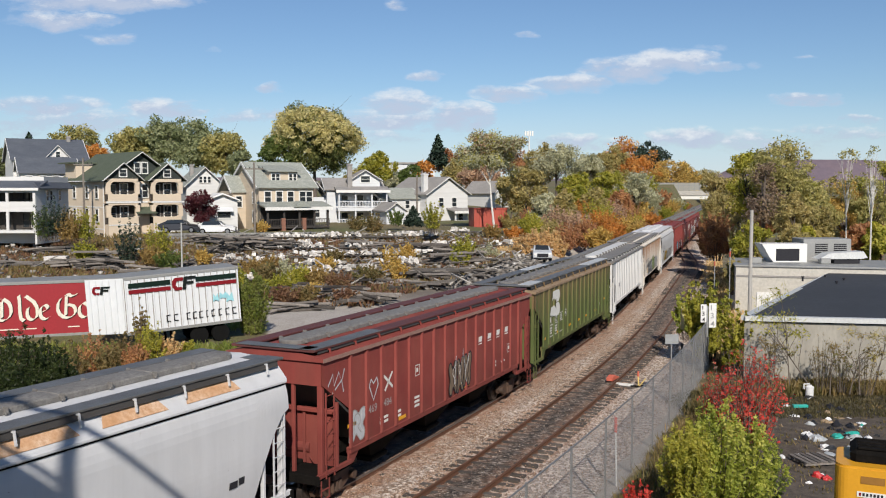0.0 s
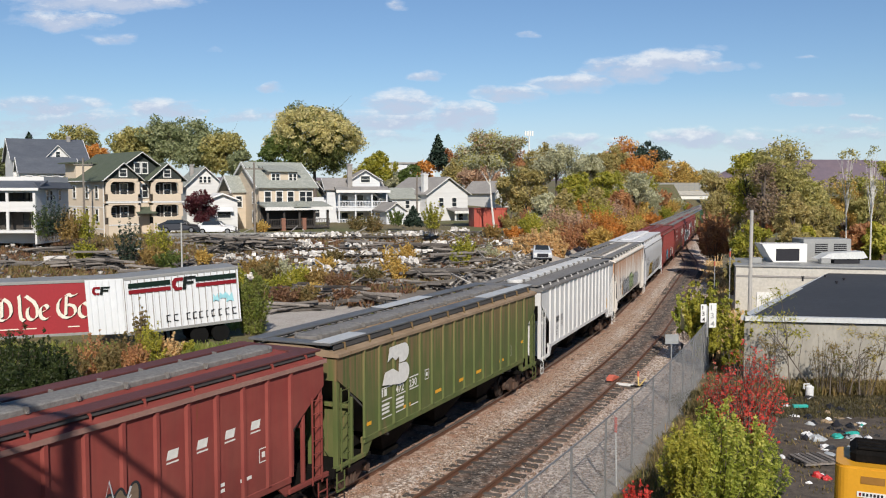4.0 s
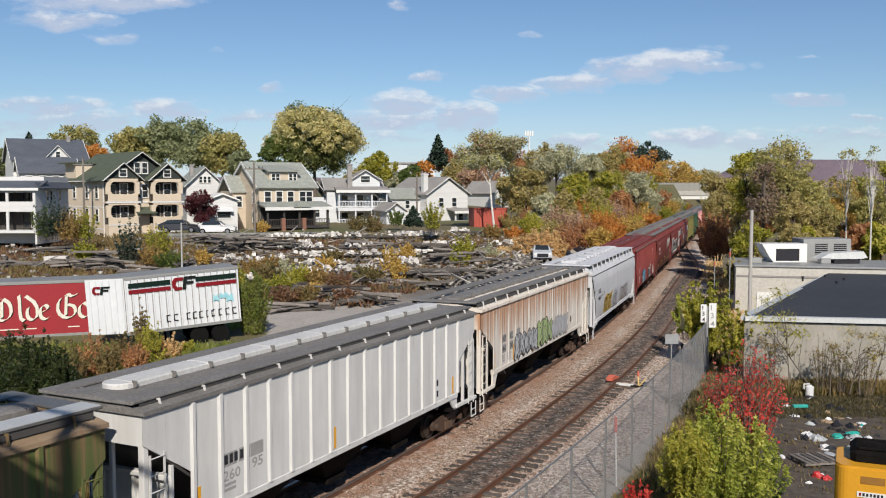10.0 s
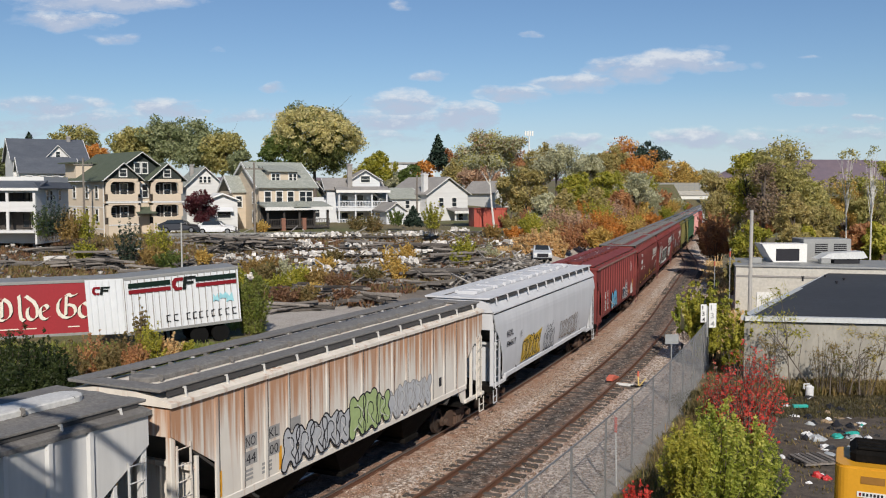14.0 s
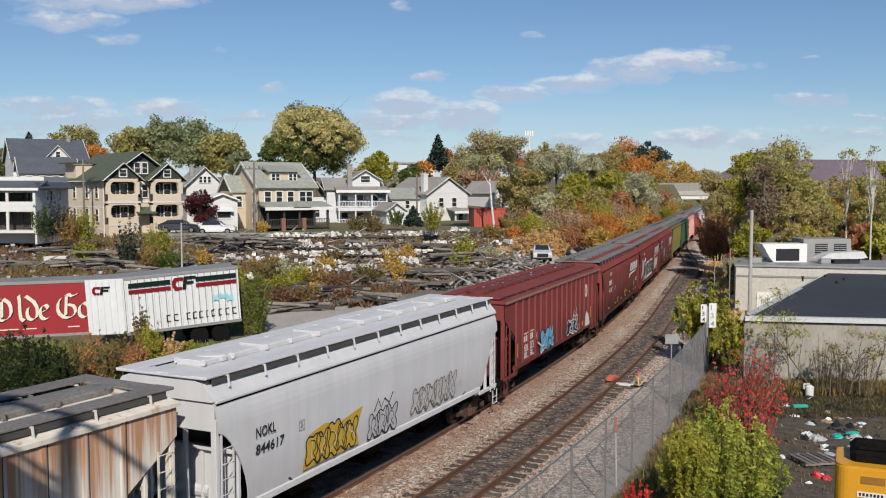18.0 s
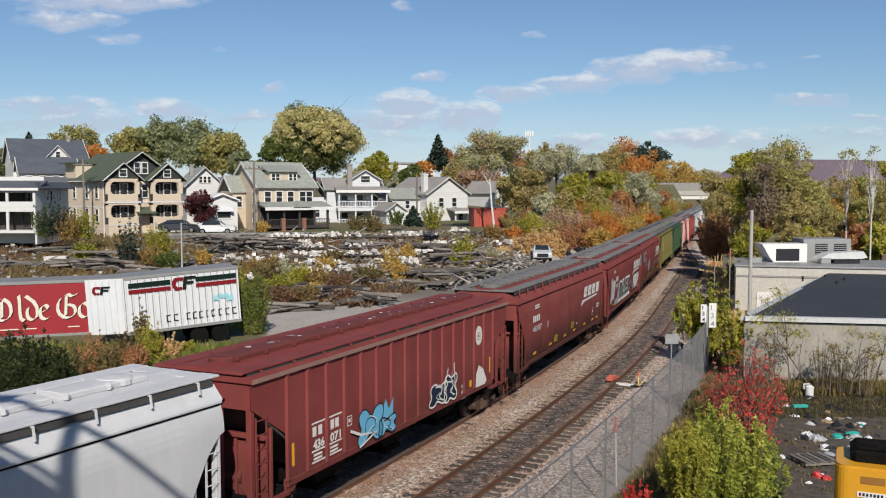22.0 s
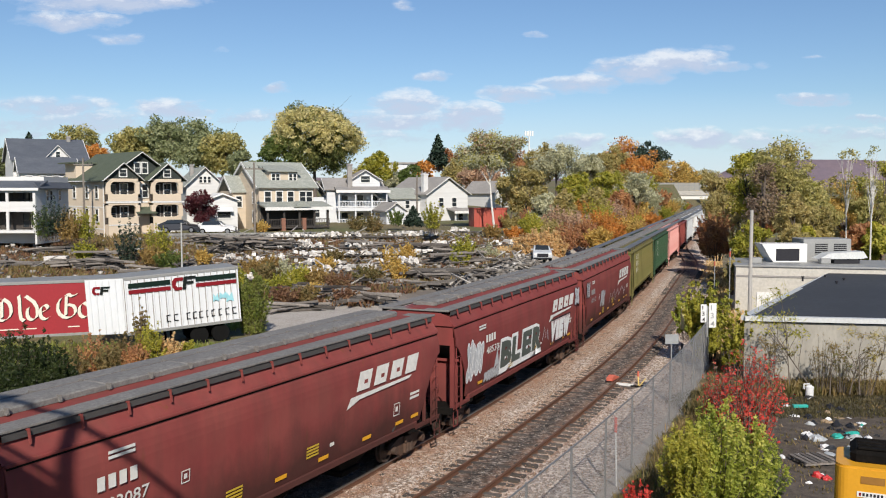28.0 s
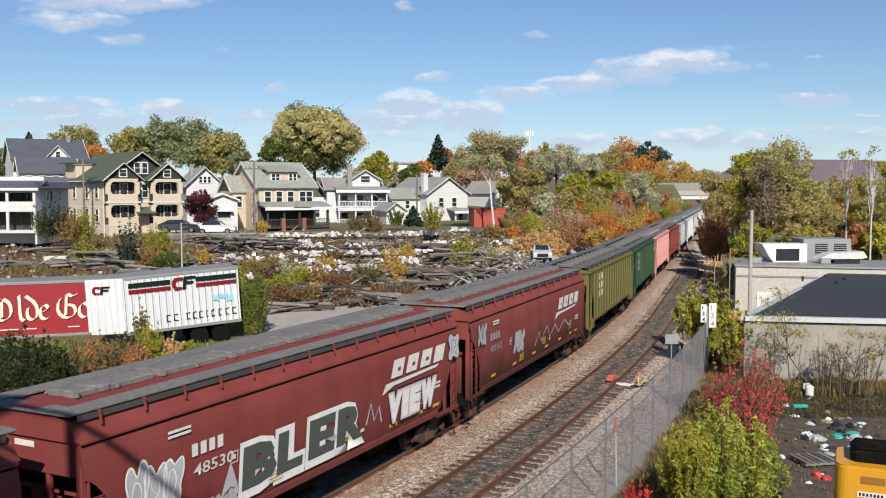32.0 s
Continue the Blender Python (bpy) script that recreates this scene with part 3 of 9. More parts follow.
def frame_side_mesh():
    """Cast truck side frame with its bearings and springs."""
    sh = Shape()
    o = [(-1.08, 0.34), (-1.12, 0.5), (-0.95, 0.62), (-0.5, 0.74), (0.5, 0.74), (0.95, 0.62), (1.12, 0.5), (1.08, 0.34), (0.8, 0.36), (0.42, 0.14), (-0.42, 0.14), (-0.8, 0.36)]
    for sy in (-1, 1):
        sh.plate([(x, sy * 1.06, z) for x, z in o], (0, -sy * 0.12, 0))
        for x in (-0.89, 0.89):
            sh.rod((x, sy * 1.0, 0.44), (x, sy * 1.2, 0.44), 0.13, 12)
        for x in (-0.2, 0.0, 0.2):
            sh.rod((x, sy * 1.1, 0.2), (x, sy * 1.1, 0.5), 0.075, 8)
    sh.box(-0.2, -1.15, 0.5, 0.2, 1.15, 0.74, 0.03)
    return sh.mesh("truck_frame", False)


def wheelset_mesh():
    sh = Shape().rod((0, -1.05, 0), (0, 1.05, 0), 0.075, 10)
    n = 24
    for sy in (-1, 1):
        prof = [(0.68, 0.10), (0.70, 0.30), (0.66, 0.36), (0.655, 0.445), (0.69, 0.445), (0.70, 0.42), (0.80, 0.415), (0.80, 0.35), (0.75, 0.31), (0.76, 0.16), (0.79, 0.10)]
        rings = [[(r * math.cos(2 * math.pi * i / n), sy * y, r * math.sin(2 * math.pi * i / n)) for i in range(n + 1)] for y, r in prof]
        sh.sheet(rings)
    return sh.mesh("wheelset")


def board_mesh(x0, x1, y0, y1, z, t=0.05):
    return Shape().box(x0, y0, z, x1, y1, z + t, 0.008).mesh("running_board")


def bracket_mesh(z):
    sh = Shape().beam((0, -1.45, 4.22), (0, -1.40, z), 0.05, 0.03, up=(1, 0, 0))
    sh.beam((0, -1.42, z - 0.02), (0, -0.8, z - 0.02), 0.05, 0.03)
    return sh.mesh("bracket")


def hatch_mesh(l, w):
    """A long flat-topped trough cover with a turned-down rim."""
    prof = [(-w, 0), (-w, 0.10), (-w + 0.03, 0.125), (-w * 0.4, 0.14), (w * 0.4, 0.14), (w - 0.03, 0.125), (w, 0.10), (w, 0)]
    sh = Shape()
    xs = [0.0, 0.02, l - 0.02, l]
    rows = [[(x, y, z * (0.85 if i in (0, 3) else 1.0)) for y, z in prof] for i, x in enumerate(xs)]
    sh.sheet(rows)
    for r in (rows[0], rows[-1]):
        sh.add(r, [tuple(range(len(r)))])
    return sh.mesh("hatch_cover")


def nose_hatch_mesh(w):
    """The rounded end of the trough cover."""
    sh = Shape()
    rows = [[(r * w * math.cos(a), r * w * math.sin(a), z) for a in np.linspace(-math.pi / 2, math.pi / 2, 11)] for r, z in ((1.0, 0.0), (1.0, 0.1), (0.93, 0.125), (0.02, 0.135))]
    return sh.sheet(rows).mesh("hatch_end")


def round_hatch_mesh():
    sh = Shape()
    n = 18
    rings = [[(r * math.cos(2 * math.pi * i / n), r * math.sin(2 * math.pi * i / n), z) for i in range(n + 1)] for r, z in ((0.42, 0), (0.42, 0.1), (0.36, 0.15), (0.02, 0.18))]
    sh.sheet(rings)
    return sh.mesh("round_hatch")


def hinge_mesh():
    return Shape().box(-0.045, -0.07, 0, 0.045, 0.0, 0.05, 0.01).box(-0.018, -0.08, 0.03, 0.018, 0.06, 0.15, 0.006).mesh("hatch_lock")


def post_mesh(h0, h1, r=0.05):
    return Shape().box(-r, -r, h0, r, r, h1, 0.012).mesh("end_post")


def brake_mesh():
    """The hand brake wheel, its housing and rod, and the air reservoir on the end platform."""
    sh = Shape()
    n = 18
    for k in range(n):
        a, b = 2 * math.pi * k / n, 2 * math.pi * (k + 1) / n
        sh.rod((0, 0.27 * math.cos(a), 2.6 + 0.27 * math.sin(a)), (0, 0.27 * math.cos(b), 2.6 + 0.27 * math.sin(b)), 0.018, 6)
    for k in range(4):
        a = math.pi * k / 2
        sh.rod((0, 0, 2.6), (0, 0.27 * math.cos(a), 2.6 + 0.27 * math.sin(a)), 0.014, 5)
    sh.box(0.03, -0.15, 2.42, 0.2, 0.15, 2.78, 0.03)
    sh.rod((0.1, 0, 2.4), (0.1, 0, 1.1), 0.015, 6)
    return sh.mesh("hand_brake")


def tank_mesh():
    sh = Shape().rod((0, -0.55, 1.5), (0, 0.55, 1.5), 0.2, 14)
    sh.rod((0.05, -0.4, 1.3), (0.05, -0.4, 1.0), 0.02, 6).rod((-0.1, 0.2, 1.35), (0.3, 0.8, 1.15), 0.02, 6)
    sh.box(-0.2, 0.65, 1.15, 0.1, 1.0, 1.5, 0.03)
    return sh.mesh("air_reservoir")


def hopper_car(label, paint, sill=1.5, curved=False, ribs=16, roofm=None, boardm=None, hatchm=None, detail=2, eave_rail=False, round_hatches=False, walk_z=4.50, streaked=False):
    """A covered hopper car, built about its middle at rail height; +x leads away, -y is the near side."""
    car = thing("hopper_car", pose(0, 0, 0), label, "railway car", group="hopper cars of the freight train")
    roofm, boardm, hatchm = roofm or paint, boardm or m_grate, hatchm or m_darkroof
    S = lambda key, fn: shared(key, fn)
    for turn in (0, 180):
        part("side_panel", S(("side", sill, curved), lambda: side_mesh(sill, curved)), paint, car, at=pose(0, 0, 0, 0, 0, turn))
        part("end_wall", S(("end", curved), lambda: end_mesh(curved)), paint, car, at=pose(0, 0, 0, 0, 0, turn))
        part("slope_sheet", S("slope", slope_mesh), m_slope_tone, car, at=pose(0, 0, 0, 0, 0, turn))
        part("bulkhead", S("bulkhead", bulkhead_mesh), paint, car, at=pose(0, 0, 0, 0, 0, turn))
    part("roof", S(("roof", curved), lambda: roof_mesh(curved)), roofm, car)
    part("side_sill", S(("sill", sill, curved), lambda: sill_mesh(sill, curved)), paint, car)
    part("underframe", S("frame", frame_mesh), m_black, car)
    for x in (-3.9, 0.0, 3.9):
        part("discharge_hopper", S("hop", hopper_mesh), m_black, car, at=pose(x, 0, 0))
    for d in (-1, 1):
        part("coupler", S("coup", coupler_mesh), m_rustiron, car, at=pose(d * 8.5, 0, 0, 0, 0, 0 if d > 0 else 180))
        truck = part("truck", S("truck", frame_side_mesh), m_rustiron, car, at=pose(d * 6.95, 0, 0))
        for a in (-0.89, 0.89):
            part("wheelset", S("wheels", wheelset_mesh), m_wheel, truck, at=pose(a, 0, 0.44))
        part("running_board", S(("cross", d, walk_z), lambda: board_mesh(min(d * 7.9, d * 8.42), max(d * 7.9, d * 8.42), -1.35, 1.35, walk_z - 0.02)), boardm, car)
        for sy in (-1, 1):
            part("end_post", S(("post", 1), lambda: post_mesh(1.0, 3.55, 0.075)), paint, car, at=pose(d * 8.2, sy * 1.42, 0))
            part("end_post", S(("post", 2), lambda: post_mesh(1.0, 3.55)), paint, car, at=pose(d * 8.2, sy * 0.55, 0))
            part("end_post", S(("post", 3), lambda: post_mesh(1.0, 2.9)), paint, car, at=pose(d * 7.45, sy * 1.45, 0))
            part("ladder", S("lad", lambda: ladder_mesh(0.95, 3.3)), paint, car, at=pose(d * 7.95, sy * 1.56, 0, 0, 0, 0 if sy < 0 else 180))
            part("step", S("step", stirrup_mesh), paint, car, at=pose(d * 8.2, sy * 1.55, 0))
        part("air_reservoir" if d < 0 else "brake_cylinder", S("tank", tank_mesh), paint if d < 0 else m_black, car, at=pose(d * 7.3, 0, 0, 0, 0, 0 if d > 0 else 180))
    part("hand_brake", S("brake", brake_mesh), paint, car, at=pose(-8.42, 0.75, 0))
    # roof walks, their brackets and the hatch covers
    for sy in (-1, 1):
        part("running_board", S(("board", sy, walk_z), lambda: board_mesh(-8.4, 8.4, min(sy * 0.86, sy * 1.38), max(sy * 0.86, sy * 1.38), walk_z)), boardm, car)
    if detail > 0:
        for sy in (-1, 1):
            y0, y1 = sorted((sy * 1.335, sy * 1.345))
            # dark strip painted in place of the shaded gap under the walkway
            part("toe_screen", S(("toe", sy, walk_z), lambda: Shape().box(-8.2, y0, walk_z - (0.09 if walk_z < 4.45 else 0.16), 8.2, y1, walk_z + 0.005).mesh("toe_screen")), m_walkgap, car)
        for i in range(14 if eave_rail else 12):
            n = 14 if eave_rail else 12
            x = -7.7 + 15.4 * i / (n - 1)
            for sy in (-1, 1):
                part("bracket", S(("bracket", walk_z), lambda: bracket_mesh(walk_z)), m_hatchwhite if streaked else paint, car, at=pose(x, 0, 0, 0, 0, 0 if sy < 0 else 180))
    top = 4.55 if curved else 4.46
    if round_hatches:
        for x in (-6.6, 6.6):
            part("hatch_cover", S("round", round_hatch_mesh), hatchm, car, at=pose(x, 0, top))
    n = 6
    for i in range(n):
        l = 2.46 if not round_hatches else 2.2
        x = -7.4 + i * 2.48
        part("hatch_cover", S(("hatch", l), lambda: hatch_mesh(l, 0.38)), hatchm, car, at=pose(x, 0, top - 0.01))
        if detail > 0:
            for dx in (0.02, l * 0.5):
                for sy in (-1, 1):
                    part("hatch_lock", S("hinge", hinge_mesh), paint if hatchm is paint else m_darkroof, car, at=pose(x + dx, sy * 0.40, top, 0, 0, 0 if sy < 0 else 180))
    if not round_hatches:
        for x, a in ((-7.4, 180), (-7.4 + 5 * 2.48 + 2.46, 0)):
            part("hatch_end", S("nose", lambda: nose_hatch_mesh(0.38)), hatchm, car, at=pose(x, 0, top - 0.01, 0, 0, a))
    if ribs and not curved:
        for i in range(ribs):
            x = -7.75 + 15.5 * i / (ribs - 1)
            if abs(x) > KNEE + 0.05:
                continue
            me = S(("rib", round(abs(x), 2), sill), lambda: rib_mesh(x, sill))
            if streaked:
                lo = low_edge(x, sill) + 0.01
                for y in (-1.53,):
                    part("rib", rib_shape(x, y, lo, 0.018), paint, car)
                    # thin dark strip along the +x side of each shallow rib
                    part("seam", Shape().box(x + 0.085, y - 0.006, lo, x + 0.105, y, EAVE - 0.09), m_slope_tone, car)
                part("rib", Shape().box(x - 0.055, 1.53, lo, x + 0.055, 1.57, EAVE - 0.07, 0.014), paint, car)
                continue
            for sy in (-1, 1):
                part("rib", me, paint, car, at=pose(x, sy * 1.53, 0, 0, 0, 0 if sy < 0 else 180))
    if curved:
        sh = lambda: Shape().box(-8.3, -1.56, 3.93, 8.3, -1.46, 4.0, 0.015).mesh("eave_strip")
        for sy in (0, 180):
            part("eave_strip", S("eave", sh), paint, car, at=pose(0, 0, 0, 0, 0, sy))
            # dark strip painted for the shadow line in the gap below the eave
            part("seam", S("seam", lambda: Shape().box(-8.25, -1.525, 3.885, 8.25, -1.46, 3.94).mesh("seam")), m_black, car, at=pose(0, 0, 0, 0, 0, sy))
    return car


NEAR = 1.545


def lettering(car, text, x, z, size, material, width=None, thick=0.0, shear=0.0, y=NEAR, label=""):
    """Words on the near side of a car; the near side is read from its leading (-x) end."""
    return part("lettering", words(text, size, width, thick, shear), material, car, label, at=pose(x, -y, z))


def bars(car, x, z, w, h, material, y=NEAR, rows=1, gap=1.7):
    sh = Shape()
    for i in range(rows):
        sh.plate([(0, 0, -i * h * gap), (w, 0, -i * h * gap), (w, 0, -i * h * gap + h), (0, 0, -i * h * gap + h)], (0, 0.004, 0))
    return part("marking", sh, material, car, at=pose(x, -y, z))


def blob(car, x, z, pts, material, y=NEAR, name="graffiti"):
    """A flat painted shape on the side."""
    return part(name, Shape().plate([(a, 0, b) for a, b in pts], (0, 0.003, 0)), material, car, at=pose(x, -y, z))


P_red = car_paint("oxide_red_paint", (0.215, 0.045, 0.0389), (0.2537, 0.0666, 0.0532), 0.25, 0.3, low_dark=0.25)
P_red2 = car_paint("brown_red_paint", (0.1902, 0.0387, 0.0372), (0.2214, 0.0546, 0.049), 0.2, 0.32, low_dark=0.35)
P_red3 = car_paint("mineral_red_paint", (0.2009, 0.044, 0.0412), (0.2337, 0.0616, 0.0529), 0.25, 0.36, low_dark=0.75)
P_green = car_paint("olive_green_paint", (0.085, 0.112, 0.036), (0.12, 0.128, 0.048), 0.5, 0.35, (0.21, 0.13, 0.07), 0.03)
P_khaki = car_paint("khaki_green_paint", (0.13, 0.125, 0.04), (0.17, 0.14, 0.05), 0.35, 0.45)
P_grass = car_paint("dark_green_paint", (0.028, 0.07, 0.036), (0.045, 0.08, 0.045), 0.1, 0.3)
P_white = car_paint("aged_white_paint", (0.55, 0.545, 0.535), (0.61, 0.60, 0.575), 0.16, 0.24, (0.34, 0.20, 0.12))
P_clean = car_paint("pale_grey_paint", (0.505, 0.51, 0.525), (0.55, 0.55, 0.56), 0.0, 0.12)
P_rust = car_paint("rust_streaked_cream_paint", (0.62, 0.575, 0.51), (0.68, 0.635, 0.57), 0.25, 0.12, (0.40, 0.19, 0.09), 0.125)
P_cream = car_paint("cream_roof_paint", (0.66, 0.60, 0.52), (0.72, 0.66, 0.58), 0.5, 0.2, (0.40, 0.19, 0.09))
P_tan = car_paint("tan_faded_roof", (0.25, 0.175, 0.11), (0.31, 0.23, 0.155), 0.3, 0.3)
P_pink = car_paint("faded_pink_paint", (0.55, 0.25, 0.23), (0.6, 0.33, 0.30), 0.1, 0.2)
m_redgrate = surf("dark_red_walkway", (0.13, 0.04, 0.036), (0.09, 0.034, 0.03), 1.5, 30, 0.7, 0.2, 0.3, where="Object")
P_grey = car_paint("grey_paint", (0.42, 0.43, 0.44), (0.48, 0.48, 0.47), 0.15, 0.3)

CARS = []


def add_car(s_mid, car):
    CARS.append((s_mid, car))
    return car


c0 = add_car(-15.85, hopper_car("pale grey smooth-sided covered hopper car with rusty roof edge", P_clean, 1.25, True, hatchm=m_darkroof))
c1 = add_car(2.25, hopper_car("oxide red ribbed covered hopper car with graffiti", P_red, 1.45, ribs=18, boardm=m_redgrate, walk_z=4.44))
c2 = add_car(19.45, hopper_car("weathered olive green ribbed covered hopper car", P_green, 1.55, ribs=18, roofm=P_tan))
c3 = add_car(36.95, hopper_car("dusty white ribbed covered hopper car", P_white, 1.55, ribs=18, hatchm=m_hatchwhite, boardm=m_darkroof, roofm=m_darkroof, walk_z=4.40))
c4 = add_car(54.1, hopper_car("rust-streaked cream covered hopper car with graffiti", P_rust, 1.68, ribs=18, hatchm=m_darkroof, boardm=m_darkroof, roofm=P_cream, streaked=True))
c5 = add_car(71.85, hopper_car("clean pale grey smooth-sided covered hopper car with graffiti", P_clean, 1.3, True, hatchm=P_clean, boardm=P_clean, round_hatches=True))
c6 = add_car(89.4, hopper_car("oxide red ribbed covered hopper car with blue graffiti", P_red2, 1.38, ribs=18, hatchm=P_red2, boardm=P_red2, walk_z=4.38))
c7 = add_car(107.3, hopper_car("brown red smooth-sided covered hopper car with large white lettering", P_red3, 1.25, True, eave_rail=True, boardm=m_darkroof))
c8 = add_car(125.15, hopper_car("brown red smooth-sided covered hopper car with silver graffiti", P_red2, 1.25, True, eave_rail=True, boardm=m_darkroof, round_hatches=True))
c9 = add_car(142.8, hopper_car("red smooth-sided covered hopper car with small graffiti", P_red3, 1.25, True, eave_rail=True, boardm=m_darkroof))
c10 = add_car(160.7, hopper_car("khaki green ribbed covered hopper car", P_khaki, 1.5, ribs=18))
c11 = add_car(178.4, hopper_car("dark green ribbed covered hopper car", P_grass, 1.5, ribs=18, detail=1))
c12 = add_car(196.1, hopper_car("faded pink covered hopper car", P_pink, 1.5, ribs=18, detail=1))
for i, (lab, pt) in enumerate((("red ribbed covered hopper car", P_red), ("grey ribbed covered hopper car", P_grey), ("white ribbed covered hopper car", P_white),
                               ("grey ribbed covered hopper car", P_grey), ("pale grey covered hopper car", P_clean), ("white ribbed covered hopper car", P_white),
                               ("grey ribbed covered hopper car", P_grey), ("white ribbed covered hopper car", P_white), ("grey ribbed covered hopper car", P_grey), ("red ribbed covered hopper car", P_red))):
    add_car(213.8 + 17.7 * i, hopper_car(lab + " far back in the train", pt, 1.5, ribs=10, detail=0))


def run_of_train(t):
    """How far the train has rolled towards the viewer after t seconds."""
    return 4.088 * t - 0.000816 * ((t - 16.0) ** 2 - 256.0)


def car_pose(s):
    a, b = LINE.at(s - 6.95), LINE.at(s + 6.95)
    return pose((a[0] + b[0]) / 2, (a[1] + b[1]) / 2, 0, 0, 0, math.degrees(math.atan2(b[1] - a[1], b[0] - a[0])))

for y0, y1, x0, x1 in ((-1.38, -0.86, -8.38, -4.6), (-1.2, 1.2, -8.42, -7.92)):
    part("walkway_grating", Shape().box(x0, y0, 4.494, x1, y1, 4.506), m_grate, c1, "grey galvanised grating")
for y0, y1, x0, x1 in ((-1.36, -0.78, 3.2, 8.38), (0.78, 1.36, -1.2, 2.6), (-1.36, -0.78, -8.38, -6.4)):
    part("walkway_grating", Shape().box(x0, y0, 4.554, x1, y1, 4.568), m_brightgrate, c2, "bright new galvanised grating")


# ---- lettering, logos and graffiti on the near sides ----
m_silverpaint = plain("silver_spray_paint", (0.46, 0.47, 0.49), 0.55)
m_graygreen = plain("grey_green_spray_paint", (0.075, 0.09, 0.075), 0.6)
m_whitepaint = plain("white_spray_paint", (0.80, 0.80, 0.78), 0.6)
m_bluepaint = plain("sky_blue_spray_paint", (0.13, 0.42, 0.62), 0.6)
m_yelpaint = plain("mustard_spray_paint", (0.55, 0.36, 0.03), 0.6)
m_limepaint = plain("pale_green_spray_paint", (0.36, 0.46, 0.20), 0.6)
m_pinkpaint = plain("pale_pink_spray_paint", (0.6, 0.48, 0.48), 0.6)
m_brownpaint = plain("brown_spray_paint", (0.18, 0.13, 0.09), 0.7)
m_rustpatch = surf("orange_rust_patch", (0.50, 0.27, 0.13), (0.62, 0.45, 0.32), 1.6, 9, 0.85, 0, 0.1, 0.85, where="Object")
m_navy = plain("navy_spray_paint", (0.015, 0.025, 0.05), 0.7)
m_dim = plain("worn_grey_stencil", (0.33, 0.32, 0.31), 0.7)
PAN, CUR = 1.536, 1.606


def stroke(car, pts, w, material, y, name="graffiti"):
    """A painted line with round turns through the points."""
    rows = []
    ring = pts[0] == pts[-1]
    for i, (a, b) in enumerate(pts):
        p, q = pts[i - 1] if i else (pts[-2] if ring else pts[0]), pts[i + 1] if i + 1 < len(pts) else (pts[1] if ring else pts[-1])
        dx, dz = q[0] - p[0], q[1] - p[1]
        l = math.hypot(dx, dz) or 1e-6
        nx_, nz_ = -dz / l * w / 2, dx / l * w / 2
        rows.append([(a + nx_, 0, b + nz_), (a - nx_, 0, b - nz_)])
    sh = Shape().sheet(rows)
    return part(name, sh, material, car, at=pose(0, -y, 0))


def rounded(pts, ring, times=2):
    """Cut the corners of a line of points until it runs round."""
    for _ in range(times):
        out = [] if ring else [pts[0]]
        n = len(pts)
        for i in range(n if ring else n - 1):
            (a, b), (c, d) = pts[i], pts[(i + 1) % n]
            out += [(0.75 * a + 0.25 * c, 0.75 * b + 0.25 * d), (0.25 * a + 0.75 * c, 0.25 * b + 0.75 * d)]
        pts = out if ring else out + [pts[-1]]
    return pts


def wild(car, x0, z0, w, h, n, line_m, fill_m, y, seed, lw=0.05):
    """Unreadable bubble graffiti: overlapping leaning forms with round dark outlines and inner lines."""
    r = random.Random(seed)
    for i in range(n):
        cx = x0 + w * (i + 0.5) / n
        a = w / n * r.uniform(0.52, 0.68)
        lean = r.uniform(-0.1, 0.3)
        lo, hi = r.uniform(-0.06, 0.06), 1 + r.uniform(-0.12, 0.1)
        box = [(-1, 0), (-0.4, r.uniform(-0.05, 0.05)), (-0.2, r.uniform(0.1, 0.35)), (0.15, r.uniform(0.0, 0.2)), (0.5, -0.03), (1, 0.02), (1.05, 0.3), (r.uniform(0.45, 0.9), 0.5), (1.08, 0.72),
               (0.9, 1.02), (0.3, r.uniform(0.85, 1.1)), (0.0, r.uniform(0.65, 0.95)), (-0.5, 1.05), (-1.02, 0.95), (-1.05, 0.7), (r.uniform(-0.95, -0.5), 0.45), (-1.1, 0.25)]
        pts = rounded([(cx + a * p + lean * h * (q - 0.5) * 0.5, z0 + h * (lo + (hi - lo) * q)) for p, q in box], True)
        yy = y + 0.002 * (i % 2)
        part("graffiti", Shape().add([(p, 0, q) for p, q in pts], [tuple(range(len(pts)))]), fill_m, car, at=pose(0, -yy, 0))
        stroke(car, pts + pts[:1], lw * 0.8, line_m, yy + 0.004)
        inner = rounded([(cx + a * p, z0 + h * q) for p, q in ((-0.5, 0.2), (-0.45, 0.8), (0.3, 0.75), (0.4, 0.45), (-0.1, 0.4), (0.5, 0.15))[r.randrange(2):]], False)
        stroke(car, inner, lw * 0.6, line_m, yy + 0.004)
        inner = rounded([(cx + a * r.uniform(-0.8, 0.8), z0 + h * (0.15 + 0.7 * j / 3)) for j in range(4)], False)
        stroke(car, inner, lw * 0.4, m_white, yy + 0.004)


def plate_box(car, x, z, y, s=0.24, m_=None):
    stroke(car, [(x, z), (x + s, z), (x + s, z + s * 1.1), (x, z + s * 1.1), (x, z)], 0.035, m_ or m_white, y, "marking")
    bars(car, x + s * 0.3, z + s * 0.35, s * 0.4, s * 0.45, m_ or m_white, y)


def reflectors(car, xs, z, y, upright=False):
    for x in xs:
        w, h = (0.11, 0.6) if upright else (0.48, 0.11)
        part("reflector", Shape().plate([(0, 0, 0), (w, 0, 0), (w, 0, h), (0, 0, h)], (0, 0.004, 0)), m_yellow, car, at=pose(x, -y, z))


